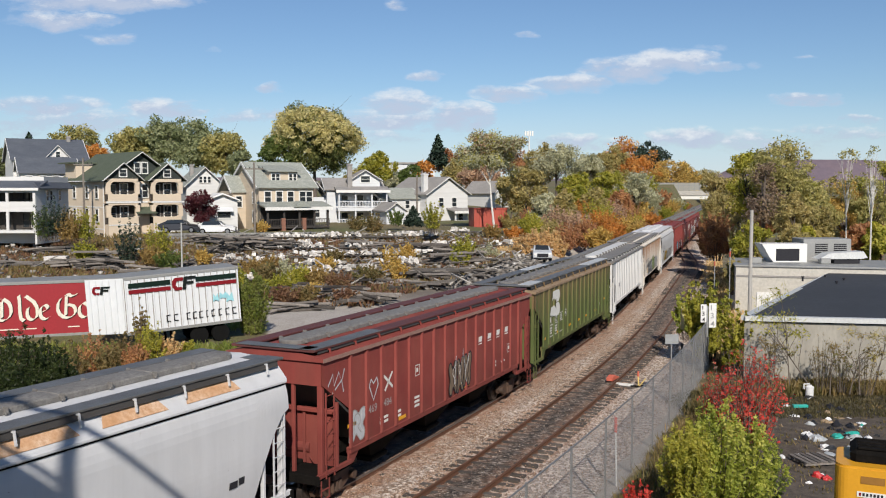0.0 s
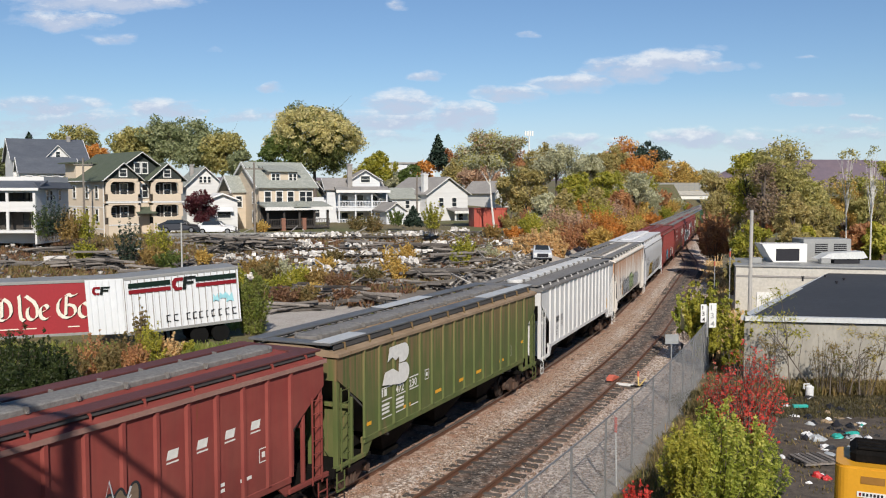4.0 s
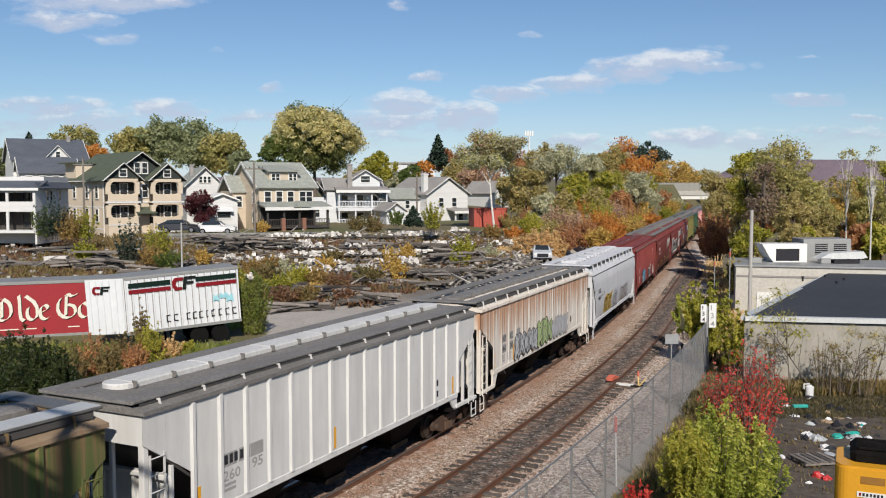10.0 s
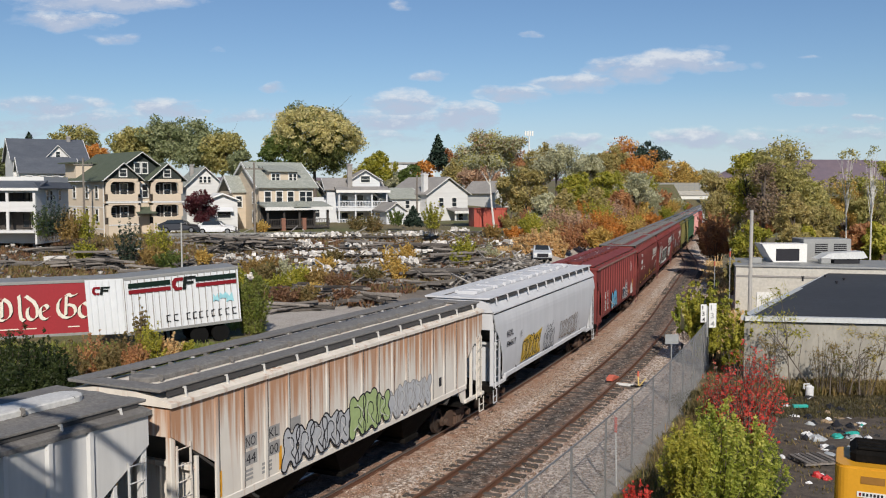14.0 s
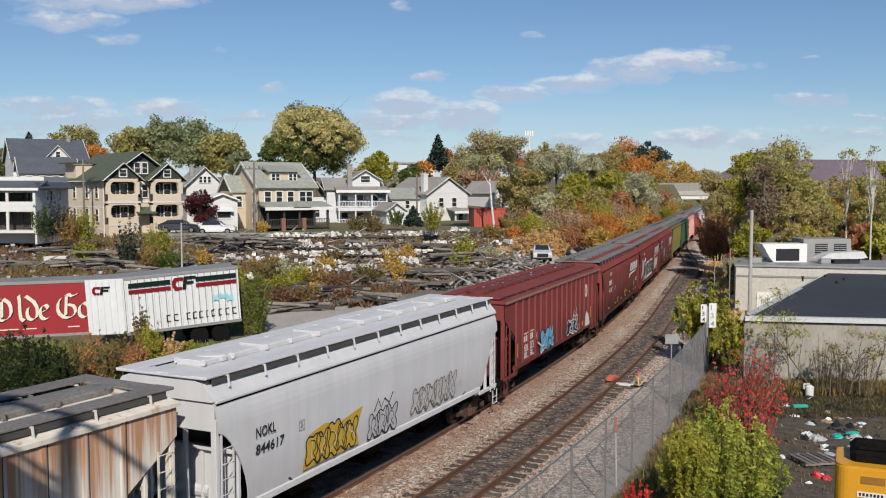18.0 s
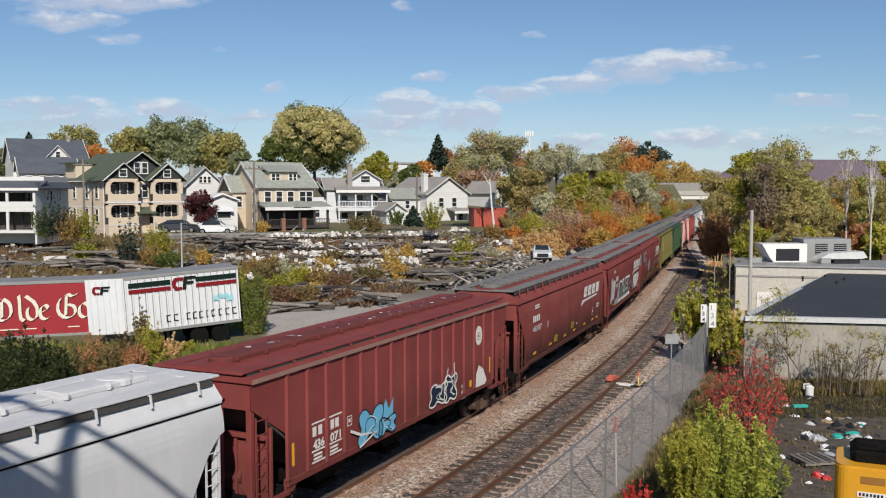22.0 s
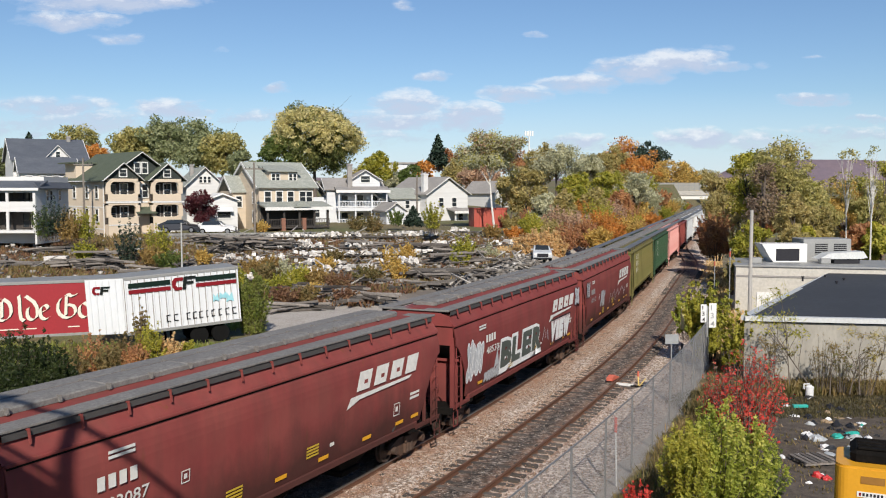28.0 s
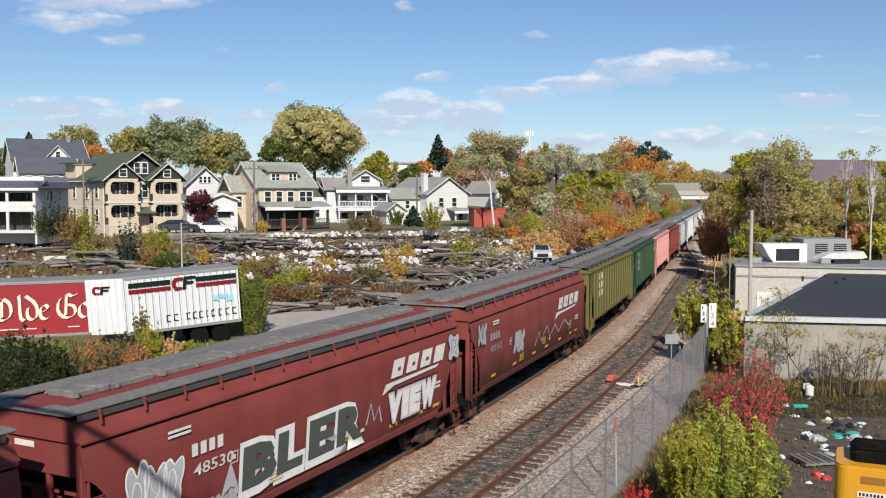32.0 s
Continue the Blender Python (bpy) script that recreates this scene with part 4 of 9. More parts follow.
def road_logo(car, x, z, w, h, y, m_):
    """The owner's large slanted emblem, as plain slanted blocks over a swoosh."""
    lw = w / 4.4
    for i in range(4):
        a = x + 0.12 * w + i * (w * 0.88) / 4
        sl = 0.22 * h
        zb = z + 0.42 * h + 0.0 * i
        pts = [(a, zb), (a + lw * 0.72, zb), (a + lw * 0.72 + sl, zb + 0.55 * h), (a + sl, zb + 0.55 * h)]
        blob(car, 0, 0, pts, m_, y, "emblem")
        cx, cz = a + lw * 0.4 + sl * 0.5, zb + 0.27 * h
        if i in (0, 1, 2):
            cut = [(cx - lw * 0.10, cz - 0.10 * h), (cx + lw * 0.10, cz - 0.10 * h), (cx + lw * 0.14, cz + 0.02 * h), (cx - lw * 0.06, cz + 0.02 * h)]
            part("emblem", Shape().add([(p, 0, q) for p, q in cut], [(0, 1, 2, 3)]), car_mat[car.name], car, at=pose(0, -y - 0.004, 0))
    blob(car, 0, 0, [(x, z), (x + 0.05 * w, z + 0.30 * h), (x + 0.88 * w, z + 0.34 * h), (x + 0.84 * w, z + 0.25 * h), (x + 0.16 * w, z + 0.18 * h)], m_, y, "emblem")


car_mat = {c7.name: P_red3, c8.name: P_red2, c9.name: P_red3}

# first car: rust along the roof edge, a small stencil
for i in range(6):
    x = -6.6 + i * 2.3
    part("rust_patch", Shape().plate([(x, -1.47, 4.09), (x + 1.75, -1.47, 4.09), (x + 1.6, -1.27, 4.32), (x + 0.15, -1.27, 4.32)], (0, -0.006, 0.008)), m_rustpatch, c0)
bars(c0, 6.1, 1.82, 0.28, 0.17, m_ink, 1.60)
bars(c0, 6.42, 1.85, 0.2, 0.17, m_ink, 1.60)

# oxide red car
lettering(c1, "469", -5.8, 2.2, 0.34, m_dim, y=PAN)
lettering(c1, "484", -4.88, 2.2, 0.34, m_dim, y=PAN)
stroke(c1, [(-4.85, 3.15), (-4.3, 2.72)], 0.09, m_white, PAN)
stroke(c1, [(-4.32, 3.2), (-4.8, 2.68)], 0.09, m_white, PAN)
stroke(c1, [(-5.5, 2.55), (-5.75, 3.0), (-5.65, 3.2), (-5.5, 3.05), (-5.3, 3.2), (-5.22, 2.98), (-5.5, 2.55)], 0.06, m_silverpaint, PAN)
stroke(c1, [(-8.0, 3.45), (-7.75, 3.75), (-7.7, 3.4), (-7.45, 3.75), (-7.3, 3.45), (-7.15, 3.8)], 0.05, m_silverpaint, PAN)
stroke(c1, [(-7.8, 3.2), (-7.3, 3.5), (-7.2, 3.15)], 0.05, m_silverpaint, PAN)
wild(c1, -6.75, 1.62, 0.62, 0.95, 1, m_dim, m_silverpaint, PAN, 2)
wild(c1, -0.2, 1.6, 1.85, 1.2, 3, m_ink, m_brownpaint, 1.595, 4, 0.07)
stroke(c1, [(0.2, 1.9), (0.35, 2.9), (0.7, 2.2), (0.95, 3.05), (1.2, 2.1), (1.5, 2.8)], 0.06, m_silverpaint, 1.603)
for i in range(4):
    x = 2.55 + 0.912 * i
    blob(c1, x, 3.02, [(0, 0), (0.32, 0), (0.37, 0.2), (0.05, 0.2)], m_white, PAN, "emblem")
    bars(c1, x, 2.93, 0.36, 0.035, m_white, PAN)
for x, z, w, r_ in ((-5.1, 1.85, 0.5, 2), (-4.15, 1.82, 0.4, 2), (-2.8, 2.0, 0.35, 3), (4.1, 1.95, 0.25, 2), (4.9, 1.85, 0.4, 1)):
    bars(c1, x, z, w, 0.08, m_white, PAN, r_)
plate_box(c1, -2.75, 2.75, PAN, 0.3)
plate_box(c1, 5.6, 2.15, PAN, 0.3)
reflectors(c1, (-7.0,), 2.05, PAN)
reflectors(c1, (-3.9, 1.2), 1.56, PAN)
lettering(c1, "463424", 0.0, 0.0, 0.2, m_white).matrix_basis = pose(-8.29, 0.5, 3.5, 0, 0, -90)
bars(c1, 0, 0, 0.55, 0.14, m_white).matrix_basis = pose(-8.29, 0.5, 3.8, 0, 0, -90)

# olive green car with its large white emblem and number
def bulge(cx, cz, rx_, rz_):
    """A block with a round right end."""
    return [(cx - rx_, cz - rz_)] + [(cx + rx_ * math.cos(a), cz + rz_ * math.sin(a)) for a in np.linspace(-math.pi / 2, math.pi / 2, 9)] + [(cx - rx_, cz + rz_)]


for pts in (bulge(-4.42, 3.7, 0.33, 0.29), bulge(-4.42, 3.06, 0.36, 0.32), [(-5.5, 3.55), (-5.38, 3.98), (-4.75, 3.99), (-4.75, 3.62), (-4.98, 3.52), (-5.2, 3.66)], [(-5.84, 2.9), (-5.68, 3.26), (-5.15, 3.3), (-4.78, 3.12), (-4.78, 2.75)]):
    blob(c2, 0, 0, pts, m_white, 1.594, "emblem")
bars(c2, -5.85, 2.52, 0.16, 0.22, m_white, PAN)
bars(c2, -5.62, 2.52, 0.16, 0.22, m_white, PAN)
lettering(c2, "472", -4.88, 2.47, 0.34, m_white, 0.55, 0.008, y=PAN)
lettering(c2, "230", -3.97, 2.47, 0.34, m_white, 0.55, 0.008, y=PAN)
for z in (2.76, 2.38, 1.85):
    for x, w in ((-5.83, 0.7), (-4.91, 0.7), (-4.0, 0.7)):
        bars(c2, x, z, w, 0.035, m_white, PAN)
for x, w in ((-5.8, 0.5), (-4.88, 0.55)):
    bars(c2, x, 2.22, w, 0.07, m_white, PAN, 3)
reflectors(c2, (-6.9, -4.35, -2.0, 0.0, 1.6, 4.0), 1.86, PAN)
reflectors(c2, (6.5,), 2.25, PAN)
plate_box(c2, -2.8, 2.5, PAN, 0.28)
plate_box(c2, 4.95, 1.95, PAN, 0.36)
lettering(c2, "472230", 0, 0, 0.2, m_white, 0.7).matrix_basis = pose(-8.29, 0.2, 3.55, 0, 0, -90)
bars(c2, 0, 0, 0.2, 0.14, m_white).matrix_basis = pose(-8.29, 0.1, 3.8, 0, 0, -90)

# dusty white car
for x, w in ((-5.85, 0.5), (-5.28, 0.4), (-4.85, 0.5)):
    bars(c3, x, 2.38, w, 0.32, m_dim, PAN)
for x in (-5.8, -5.62, -5.45, -5.24):
    bars(c3, x, 2.44, 0.12, 0.22, m_ink, PAN + 0.005)
lettering(c3, "260", -5.85, 2.05, 0.34, m_dim, 0.62, 0.006, y=PAN)
lettering(c3, "195", -4.95, 2.1, 0.34, m_dim, 0.58, 0.006, y=PAN)
bars(c3, -5.8, 1.92, 0.4, 0.07, m_dim, PAN, 2)
reflectors(c3, (-6.72, 6.4), 1.6, PAN, True)
reflectors(c3, (-4.1, -1.2), 1.62, PAN, True)
bars(c3, 5.0, 2.1, 0.3, 0.22, m_ink, PAN, 2)
bars(c3, 0, 0, 0.6, 0.14, m_dim).matrix_basis = pose(-8.29, 0.3, 3.75, 0, 0, -90)

# rust-streaked cream car
for x in (-5.86, -4.95, -4.04):
    bars(c4, x, 2.62, 0.48, 0.32, m_dim, PAN)
    bars(c4, x, 2.2, 0.48, 0.34, m_dim, PAN)
lettering(c4, "NO", -5.81, 2.66, 0.34, m_ink, 0.36, y=PAN + 0.005)
lettering(c4, "KL", -4.9, 2.66, 0.34, m_ink, 0.36, y=PAN + 0.005)
lettering(c4, "44", -5.81, 2.24, 0.34, m_ink, 0.36, y=PAN + 0.005)
lettering(c4, "00", -4.9, 2.24, 0.34, m_ink, 0.36, y=PAN + 0.005)
lettering(c4, "33", -3.98, 2.24, 0.34, m_ink, 0.36, y=PAN + 0.005)
for x in (-5.95, -5.2):
    bars(c4, x, 2.05, 0.4, 0.06, m_dim, PAN, 3)
wild(c4, -4.4, 1.72, 3.1, 0.98, 5, m_ink, m_silverpaint, 1.603, 8, 0.06)
wild(c4, -1.2, 1.74, 2.2, 1.05, 3, m_ink, m_limepaint, 1.609, 9, 0.06)
wild(c4, 1.0, 1.72, 2.8, 0.95, 5, m_dim, m_silverpaint, 1.603, 10, 0.05)
reflectors(c4, (-6.8, -4.5), 1.75, PAN, True)
lettering(c4, "440033", 0, 0, 0.2, m_ink, 0.75).matrix_basis = pose(-8.29, 0.4, 3.55, 0, 0, -90)
lettering(c4, "NOKL", 0, 0, 0.2, m_ink, 0.5).matrix_basis = pose(-8.29, 0.3, 3.82, 0, 0, -90)
bars(c4, 4.6, 2.05, 0.2, 0.3, m_ink, PAN)

# clean pale grey car
lettering(c5, "NOKL", -7.0, 2.84, 0.36, m_ink, 0.8, 0.006, y=CUR)
lettering(c5, "844617", -7.0, 2.42, 0.36, m_ink, 1.15, 0.006, y=CUR)
blob(c5, 0, 0, [(-4.95, 1.45), (-4.75, 2.35), (-4.0, 2.5), (-3.2, 2.35), (-2.0, 2.55), (-2.3, 1.95), (-2.1, 1.45)], m_yelpaint, CUR)
wild(c5, -4.75, 1.5, 2.4, 0.85, 5, m_ink, m_yelpaint, CUR + 0.005, 15, 0.06)
wild(c5, -1.55, 1.42, 1.6, 0.75, 3, m_ink, m_silverpaint, CUR, 16, 0.05)
stroke(c5, [(-1.3, 2.2), (-1.1, 2.55), (-0.9, 2.25), (-0.7, 2.5), (-0.4, 2.3), (-0.2, 2.6)], 0.05, m_ink, CUR)
wild(c5, 1.2, 1.5, 3.2, 0.9, 6, m_brownpaint, m_silverpaint, CUR, 17, 0.05)
stroke(c5, [(4.7, 1.8), (4.9, 2.0), (4.95, 1.75)], 0.03, m_dim, CUR)
plate_box(c5, -5.2, 2.6, CUR, 0.22, m_dim)
lettering(c5, "844617", 0, 0, 0.22, m_ink, 0.72).matrix_basis = pose(-8.29, 0.3, 3.48, 0, 0, -90)
lettering(c5, "NOKL", 0, 0, 0.22, m_ink, 0.5).matrix_basis = pose(-8.29, 0.3, 3.78, 0, 0, -90)

# red car with blue graffiti
for i, x in enumerate((-5.7, -5.42, -4.82, -4.58)):
    bars(c6, x, 2.22, 0.18, 0.26, m_white, PAN)
lettering(c6, "436", -5.68, 1.88, 0.33, m_white, 0.55, 0.012, y=PAN)
lettering(c6, "071", -4.85, 1.88, 0.33, m_white, 0.55, 0.012, y=PAN)
for z in (2.55, 1.8, 1.5):
    bars(c6, -5.74, z, 0.66, 0.045, m_white, PAN)
    bars(c6, -4.9, z, 0.66, 0.045, m_white, PAN)
for x in (-5.65, -4.85):
    bars(c6, x, 1.68, 0.4, 0.06, m_white, PAN, 2)
wild(c6, -3.25, 1.32, 1.05, 0.98, 1, m_ink, m_bluepaint, 1.603, 20, 0.06)
wild(c6, -2.2, 1.35, 0.95, 0.55, 1, m_ink, m_bluepaint, 1.603, 21, 0.06)
blob(c6, 0, 0, [(-2.2, 1.85), (-2.35, 2.35), (-2.05, 2.1), (-1.85, 2.45), (-1.65, 2.1), (-1.35, 2.4), (-1.4, 1.85)], m_bluepaint, 1.604)
stroke(c6, [(-3.9, 1.95), (-3.3, 1.7), (-2.4, 1.6), (-3.4, 1.35)], 0.08, m_white, 1.61)
wild(c6, 1.4, 1.42, 1.9, 0.85, 2, m_white, m_navy, 1.603, 23, 0.08)
stroke(c6, [(2.3, 1.9), (2.6, 2.6), (2.8, 2.0), (3.1, 2.7), (3.2, 1.7)], 0.07, m_white, 1.612)
blob(c6, 0, 0, [(5.05, 1.4), (5.1, 1.9), (5.35, 2.2), (5.75, 2.0), (6.1, 1.5), (5.9, 1.38)], m_white, 1.596)
ov = [(5.47 + 0.31 * math.cos(2 * math.pi * k / 20), 3.3 + 0.36 * math.sin(2 * math.pi * k / 20)) for k in range(20)]
blob(c6, 0, 0, ov, m_white, PAN, "emblem")
plate_box(c6, 5.36, 3.16, PAN + 0.004, 0.22, P_red2)
reflectors(c6, (-6.65, 6.5), 1.7, PAN, True)
plate_box(c6, -3.95, 2.1, PAN, 0.24)
bars(c6, 3.9, 1.6, 0.35, 0.12, m_dim, PAN, 3)
bars(c6, 4.6, 1.5, 0.2, 0.25, m_yellow, PAN)
bars(c6, 0, 0, 0.5, 0.15, m_white).matrix_basis = pose(-8.29, 0.6, 3.8, 0, 0, -90)
lettering(c6, "436071", 0, 0, 0.2, m_white, 0.62).matrix_basis = pose(-8.29, 0.6, 3.5, 0, 0, -90)

# brown red cars with the slanted emblem
for car, txt in ((c7, "483087"), (c8, "48530"), (c9, "485102")):
    road_logo(car, 2.45 if car is not c8 else 2.85, 2.6, 4.3, 0.98, CUR, m_white)
    for i in range(4):
        bars(car, -5.4 + i * 0.28 - (1.0 if car is not c8 else 0.0), 2.95, 0.19, 0.28, m_white if car is not c9 else m_dim, CUR)
    lettering(car, txt, -6.4 if car is not c8 else -5.35, 2.5, 0.38, m_white if car is not c9 else m_dim, 1.35, 0.004, y=CUR)
    bars(car, -6.1, 3.62, 0.7, 0.06, m_white, CUR - 0.01, 2)
    reflectors(car, (-6.0, -3.4, -0.7, 1.2, 3.45, 5.4, 6.4), 1.45, CUR - 0.02)
    plate_box(car, -4.1, 2.45, CUR, 0.24)
    plate_box(car, 5.2, 1.8, CUR, 0.34)
    bars(car, 0.6, 1.95, 0.55, 0.05, m_yelpaint, CUR, 4)
    bars(car, -2.6, 1.75, 0.6, 0.05, m_yelpaint, CUR, 4)
    bars(car, 6.2, 2.25, 0.6, 0.08, m_white, CUR, 2)
    bars(car, 1.7, 1.75, 0.2, 0.1, m_white, CUR)
    bars(car, 0, 0, 0.55, 0.12, m_white).matrix_basis = pose(-8.29, 0.3, 3.75, 0, 0, -90)
# big silver and white graffiti on the second of them
for i, (ch, w) in enumerate(zip("BLER", (1.25, 1.0, 1.15, 1.3))):
    x = -3.6 + i * 1.36
    for th_, m_, dy in ((0.34, m_whitepaint, 0.0), (0.10, m_graygreen, 0.004)):
        lettering(c8, ch, x - th_ * 0.5, 1.66 + (0.0 if th_ > 0.2 else 0.04), 1.36, m_, w + th_, th_ * 0.75, y=CUR + dy)
for i, (ch, w) in enumerate(zip("VIEW", (0.75, 0.3, 0.6, 0.95))):
    x = (3.3, 4.2, 4.7, 5.45)[i]
    for th_, m_, dy in ((0.30, m_ink, 0.0), (0.20, m_pinkpaint, 0.004), (0.10, m_whitepaint, 0.008)):
        lettering(c8, ch, x - th_ * 0.5, 1.72, 1.05, m_, w + th_, 0.02 + th_ * 0.7, y=CUR + dy)
wild(c8, -7.25, 1.85, 1.5, 1.3, 3, m_whitepaint, m_silverpaint, CUR, 30, 0.06)
wild(c8, 7.4, 2.9, 0.8, 0.85, 1, m_ink, m_silverpaint, CUR - 0.01, 31, 0.04)
stroke(c8, [(2.0, 1.9), (2.2, 2.5), (2.45, 1.95), (2.7, 2.3), (2.9, 1.8)], 0.08, m_silverpaint, CUR)
blob(c8, 0, 0, [(-4.4, 1.7), (-4.1, 2.5), (-3.75, 1.75), (-4.05, 1.9)], m_silverpaint, CUR)
wild(c8, -5.4, 1.42, 1.6, 0.4, 5, m_dim, m_silverpaint, CUR, 33, 0.03)
wild(c9, -7.7, 2.9, 0.8, 0.8, 2, m_ink, m_silverpaint, CUR, 34, 0.04)
wild(c9, -3.4, 1.95, 1.2, 0.85, 2, m_dim, m_silverpaint, CUR, 35, 0.05)
stroke(c9, [(-0.5, 1.8), (0.0, 2.4), (0.4, 1.9), (1.2, 2.5), (1.8, 1.9), (2.6, 2.4), (3.2, 1.9), (4.2, 2.4), (5.2, 1.95)], 0.06, m_silverpaint, CUR)
for i, z in enumerate((3.55, 3.05, 2.55)):
    bars(c10, -5.3, z, 1.3, 0.36, m_white, PAN)
    bars(c11, -5.3, z, 1.3, 0.36, m_white, PAN)


# the marks on the smooth cars follow the curve of their sides
for car in (c0, c5, c7, c8, c9):
    for ob in list(car.children):
        if ob.name.split(".")[0] in ("graffiti", "lettering", "marking", "emblem", "reflector") and abs(ob.matrix_basis[0][0] - 1.0) < 1e-4:
            me = ob.data.copy()
            z0 = ob.matrix_basis.translation.z
            for q in me.vertices:
                q.co.y += 0.08 * max(0.0, 2.7 - q.co.z - z0) - 0.042
            ob.data = me

# dusty eave angles on the red ribbed cars, and lime on the hatches of one
m_eave = surf("dusty_eave_angle", (0.30, 0.17, 0.135), (0.22, 0.11, 0.09), 1.2, 14, 0.85, 0, 0.1, where="Object")
eave_me = Shape().box(-8.34, -1.612, 4.15, 8.34, -1.602, 4.262).mesh("eave_angle")
for car in (c1, c6):
    for turn in (0, 180):
        part("eave_angle", eave_me, m_eave, car, at=pose(0, 0, 0, 0, 0, turn))
rl_ = random.Random(41)
for i in range(26):
    x, y, r = rl_.uniform(-6.5, 6.5), rl_.uniform(-0.28, 0.28), rl_.uniform(0.04, 0.16)
    part("lime_spot", Shape().plate([(r * rl_.uniform(0.5, 1.2) * math.cos(a), 0.5 * r * rl_.uniform(0.5, 1.2) * math.sin(a), 0) for a in np.linspace(0, 5.6, 8)], (0, 0, 0.004)), m_dim if i % 3 else m_white, c6, at=pose(x, y, 4.594))

# ---- houses ----
m_glass = plain("dark_window_glass", (0.025, 0.03, 0.035), 0.08)
m_trim = surf("white_trim_paint", (0.74, 0.73, 0.70), (0.66, 0.65, 0.62), 0.8, 9, 0.6)
m_siding_w = surf("white_siding", (0.62, 0.615, 0.60), (0.52, 0.515, 0.50), 0.5, 6, 0.65, 0, 0.1, 0.9, stretch=(0.3, 0.3, 6.0))
m_siding_w2 = surf("cool_white_siding", (0.58, 0.595, 0.61), (0.50, 0.51, 0.52), 0.5, 6, 0.65, 0, 0.1, 0.9, stretch=(0.3, 0.3, 6.0))
m_brick_b = surf("buff_brick", (0.64, 0.53, 0.40), (0.56, 0.47, 0.365), 0.6, 7, 0.8, 0, 0.2, 0.86, stretch=(1, 1, 3.0))
m_brick_c = surf("cream_siding", (0.58, 0.48, 0.36), (0.47, 0.40, 0.31), 0.5, 7, 0.75, 0, 0.15, 0.8, stretch=(0.4, 0.4, 5.0))
m_slate = surf("blue_grey_slate", (0.075, 0.085, 0.105), (0.11, 0.12, 0.14), 0.7, 6, 0.7, 0, 0.3, 0.75, stretch=(1, 1, 3))
m_shingle_g = surf("green_shingles", (0.065, 0.082, 0.052), (0.10, 0.115, 0.08), 0.7, 6, 0.85, 0, 0.3, 0.8, stretch=(1, 1, 3))
m_shingle_l = surf("pale_green_grey_shingles", (0.27, 0.285, 0.25), (0.36, 0.37, 0.33), 1.1, 5, 0.85, 0, 0.3, 0.66, stretch=(1, 1, 3))
m_shingle_b = surf("brown_grey_shingles", (0.25, 0.235, 0.22), (0.33, 0.31, 0.29), 0.6, 6, 0.85, 0, 0.3, 0.8, stretch=(1, 1, 3))
m_gabledark = surf("dark_green_gable_shingles", (0.026, 0.034, 0.03), (0.04, 0.05, 0.043), 0.7, 8, 0.85, 0, 0.3, 0.75, stretch=(1, 1, 4))
# dark wood tone deepened to carry the shade inside the porches
m_porchshade = surf("dark_wood_porch_shade", (0.045, 0.038, 0.034), (0.07, 0.06, 0.05), 0.8, 6, 0.9)
m_bricks_red = surf("red_chimney_brick", (0.26, 0.12, 0.08), (0.20, 0.10, 0.07), 2, 12, 0.9)
m_stonewall = surf("grey_stone_wall", (0.20, 0.195, 0.18), (0.29, 0.28, 0.26), 0.9, 4, 0.9, 0, 0.5, 0.6)


def slab(par, name, mat, *b, c=0.0, label=""):
    return part(name, Shape().box(*b, c), mat, par, label)


def window(par, x, y, z, w, h, turn=0.0, frame_m=None):
    """A sash window on a wall: x, y, z the middle of its lower edge; it faces -y before the turn."""
    fm = frame_m or m_trim
    sh = Shape()
    f = 0.11
    sh.box(-w / 2 - f, -0.07, -f, w / 2 + f, 0.05, 0, 0.01).box(-w / 2 - f, -0.05, h, w / 2 + f, 0.05, h + f, 0.01)
    sh.box(-w / 2 - f, -0.05, 0, -w / 2, 0.05, h).box(w / 2, -0.05, 0, w / 2 + f, 0.05, h)
    sh.box(-w / 2, -0.03, h * 0.48, w / 2, 0.03, h * 0.53)
    fr = part("window", sh, fm, par, at=pose(x, y, z, 0, 0, turn))
    part("pane", Shape().box(-w / 2, -0.012, 0, w / 2, 0.004, h), m_glass, fr)
    return fr


def walls(par, w, d, h, mat, ridge=None, axis="x", t=0.22):
    """Four walls about the origin (front at y = 0, back at y = d), with gables where the roof has them."""
    r = ridge or h
    hw = w / 2
    if axis == "y":
        part("wall", Shape().plate([(-hw, 0, -1.5), (hw, 0, -1.5), (hw, 0, h), (0, 0, r), (-hw, 0, h)], (0, t, 0)), mat, par)
        part("wall", Shape().plate([(-hw, d, -1.5), (hw, d, -1.5), (hw, d, h), (0, d, r), (-hw, d, h)], (0, -t, 0)), mat, par)
        for s in (-1, 1):
            part("wall", Shape().plate([(s * hw, t, -1.5), (s * hw, d - t, -1.5), (s * hw, d - t, h), (s * hw, t, h)], (-s * t, 0, 0)), mat, par)
    else:
        for s in (-1, 1):
            part("wall", Shape().plate([(s * hw, 0, -1.5), (s * hw, d, -1.5), (s * hw, d, h), (s * hw, d / 2, r), (s * hw, 0, h)], (-s * t, 0, 0)), mat, par)
        part("wall", Shape().plate([(-hw + t, 0, -1.5), (hw - t, 0, -1.5), (hw - t, 0, h), (-hw + t, 0, h)], (0, t, 0)), mat, par)
        part("wall", Shape().plate([(-hw + t, d, -1.5), (hw - t, d, -1.5), (hw - t, d, h), (-hw + t, d, h)], (0, -t, 0)), mat, par)


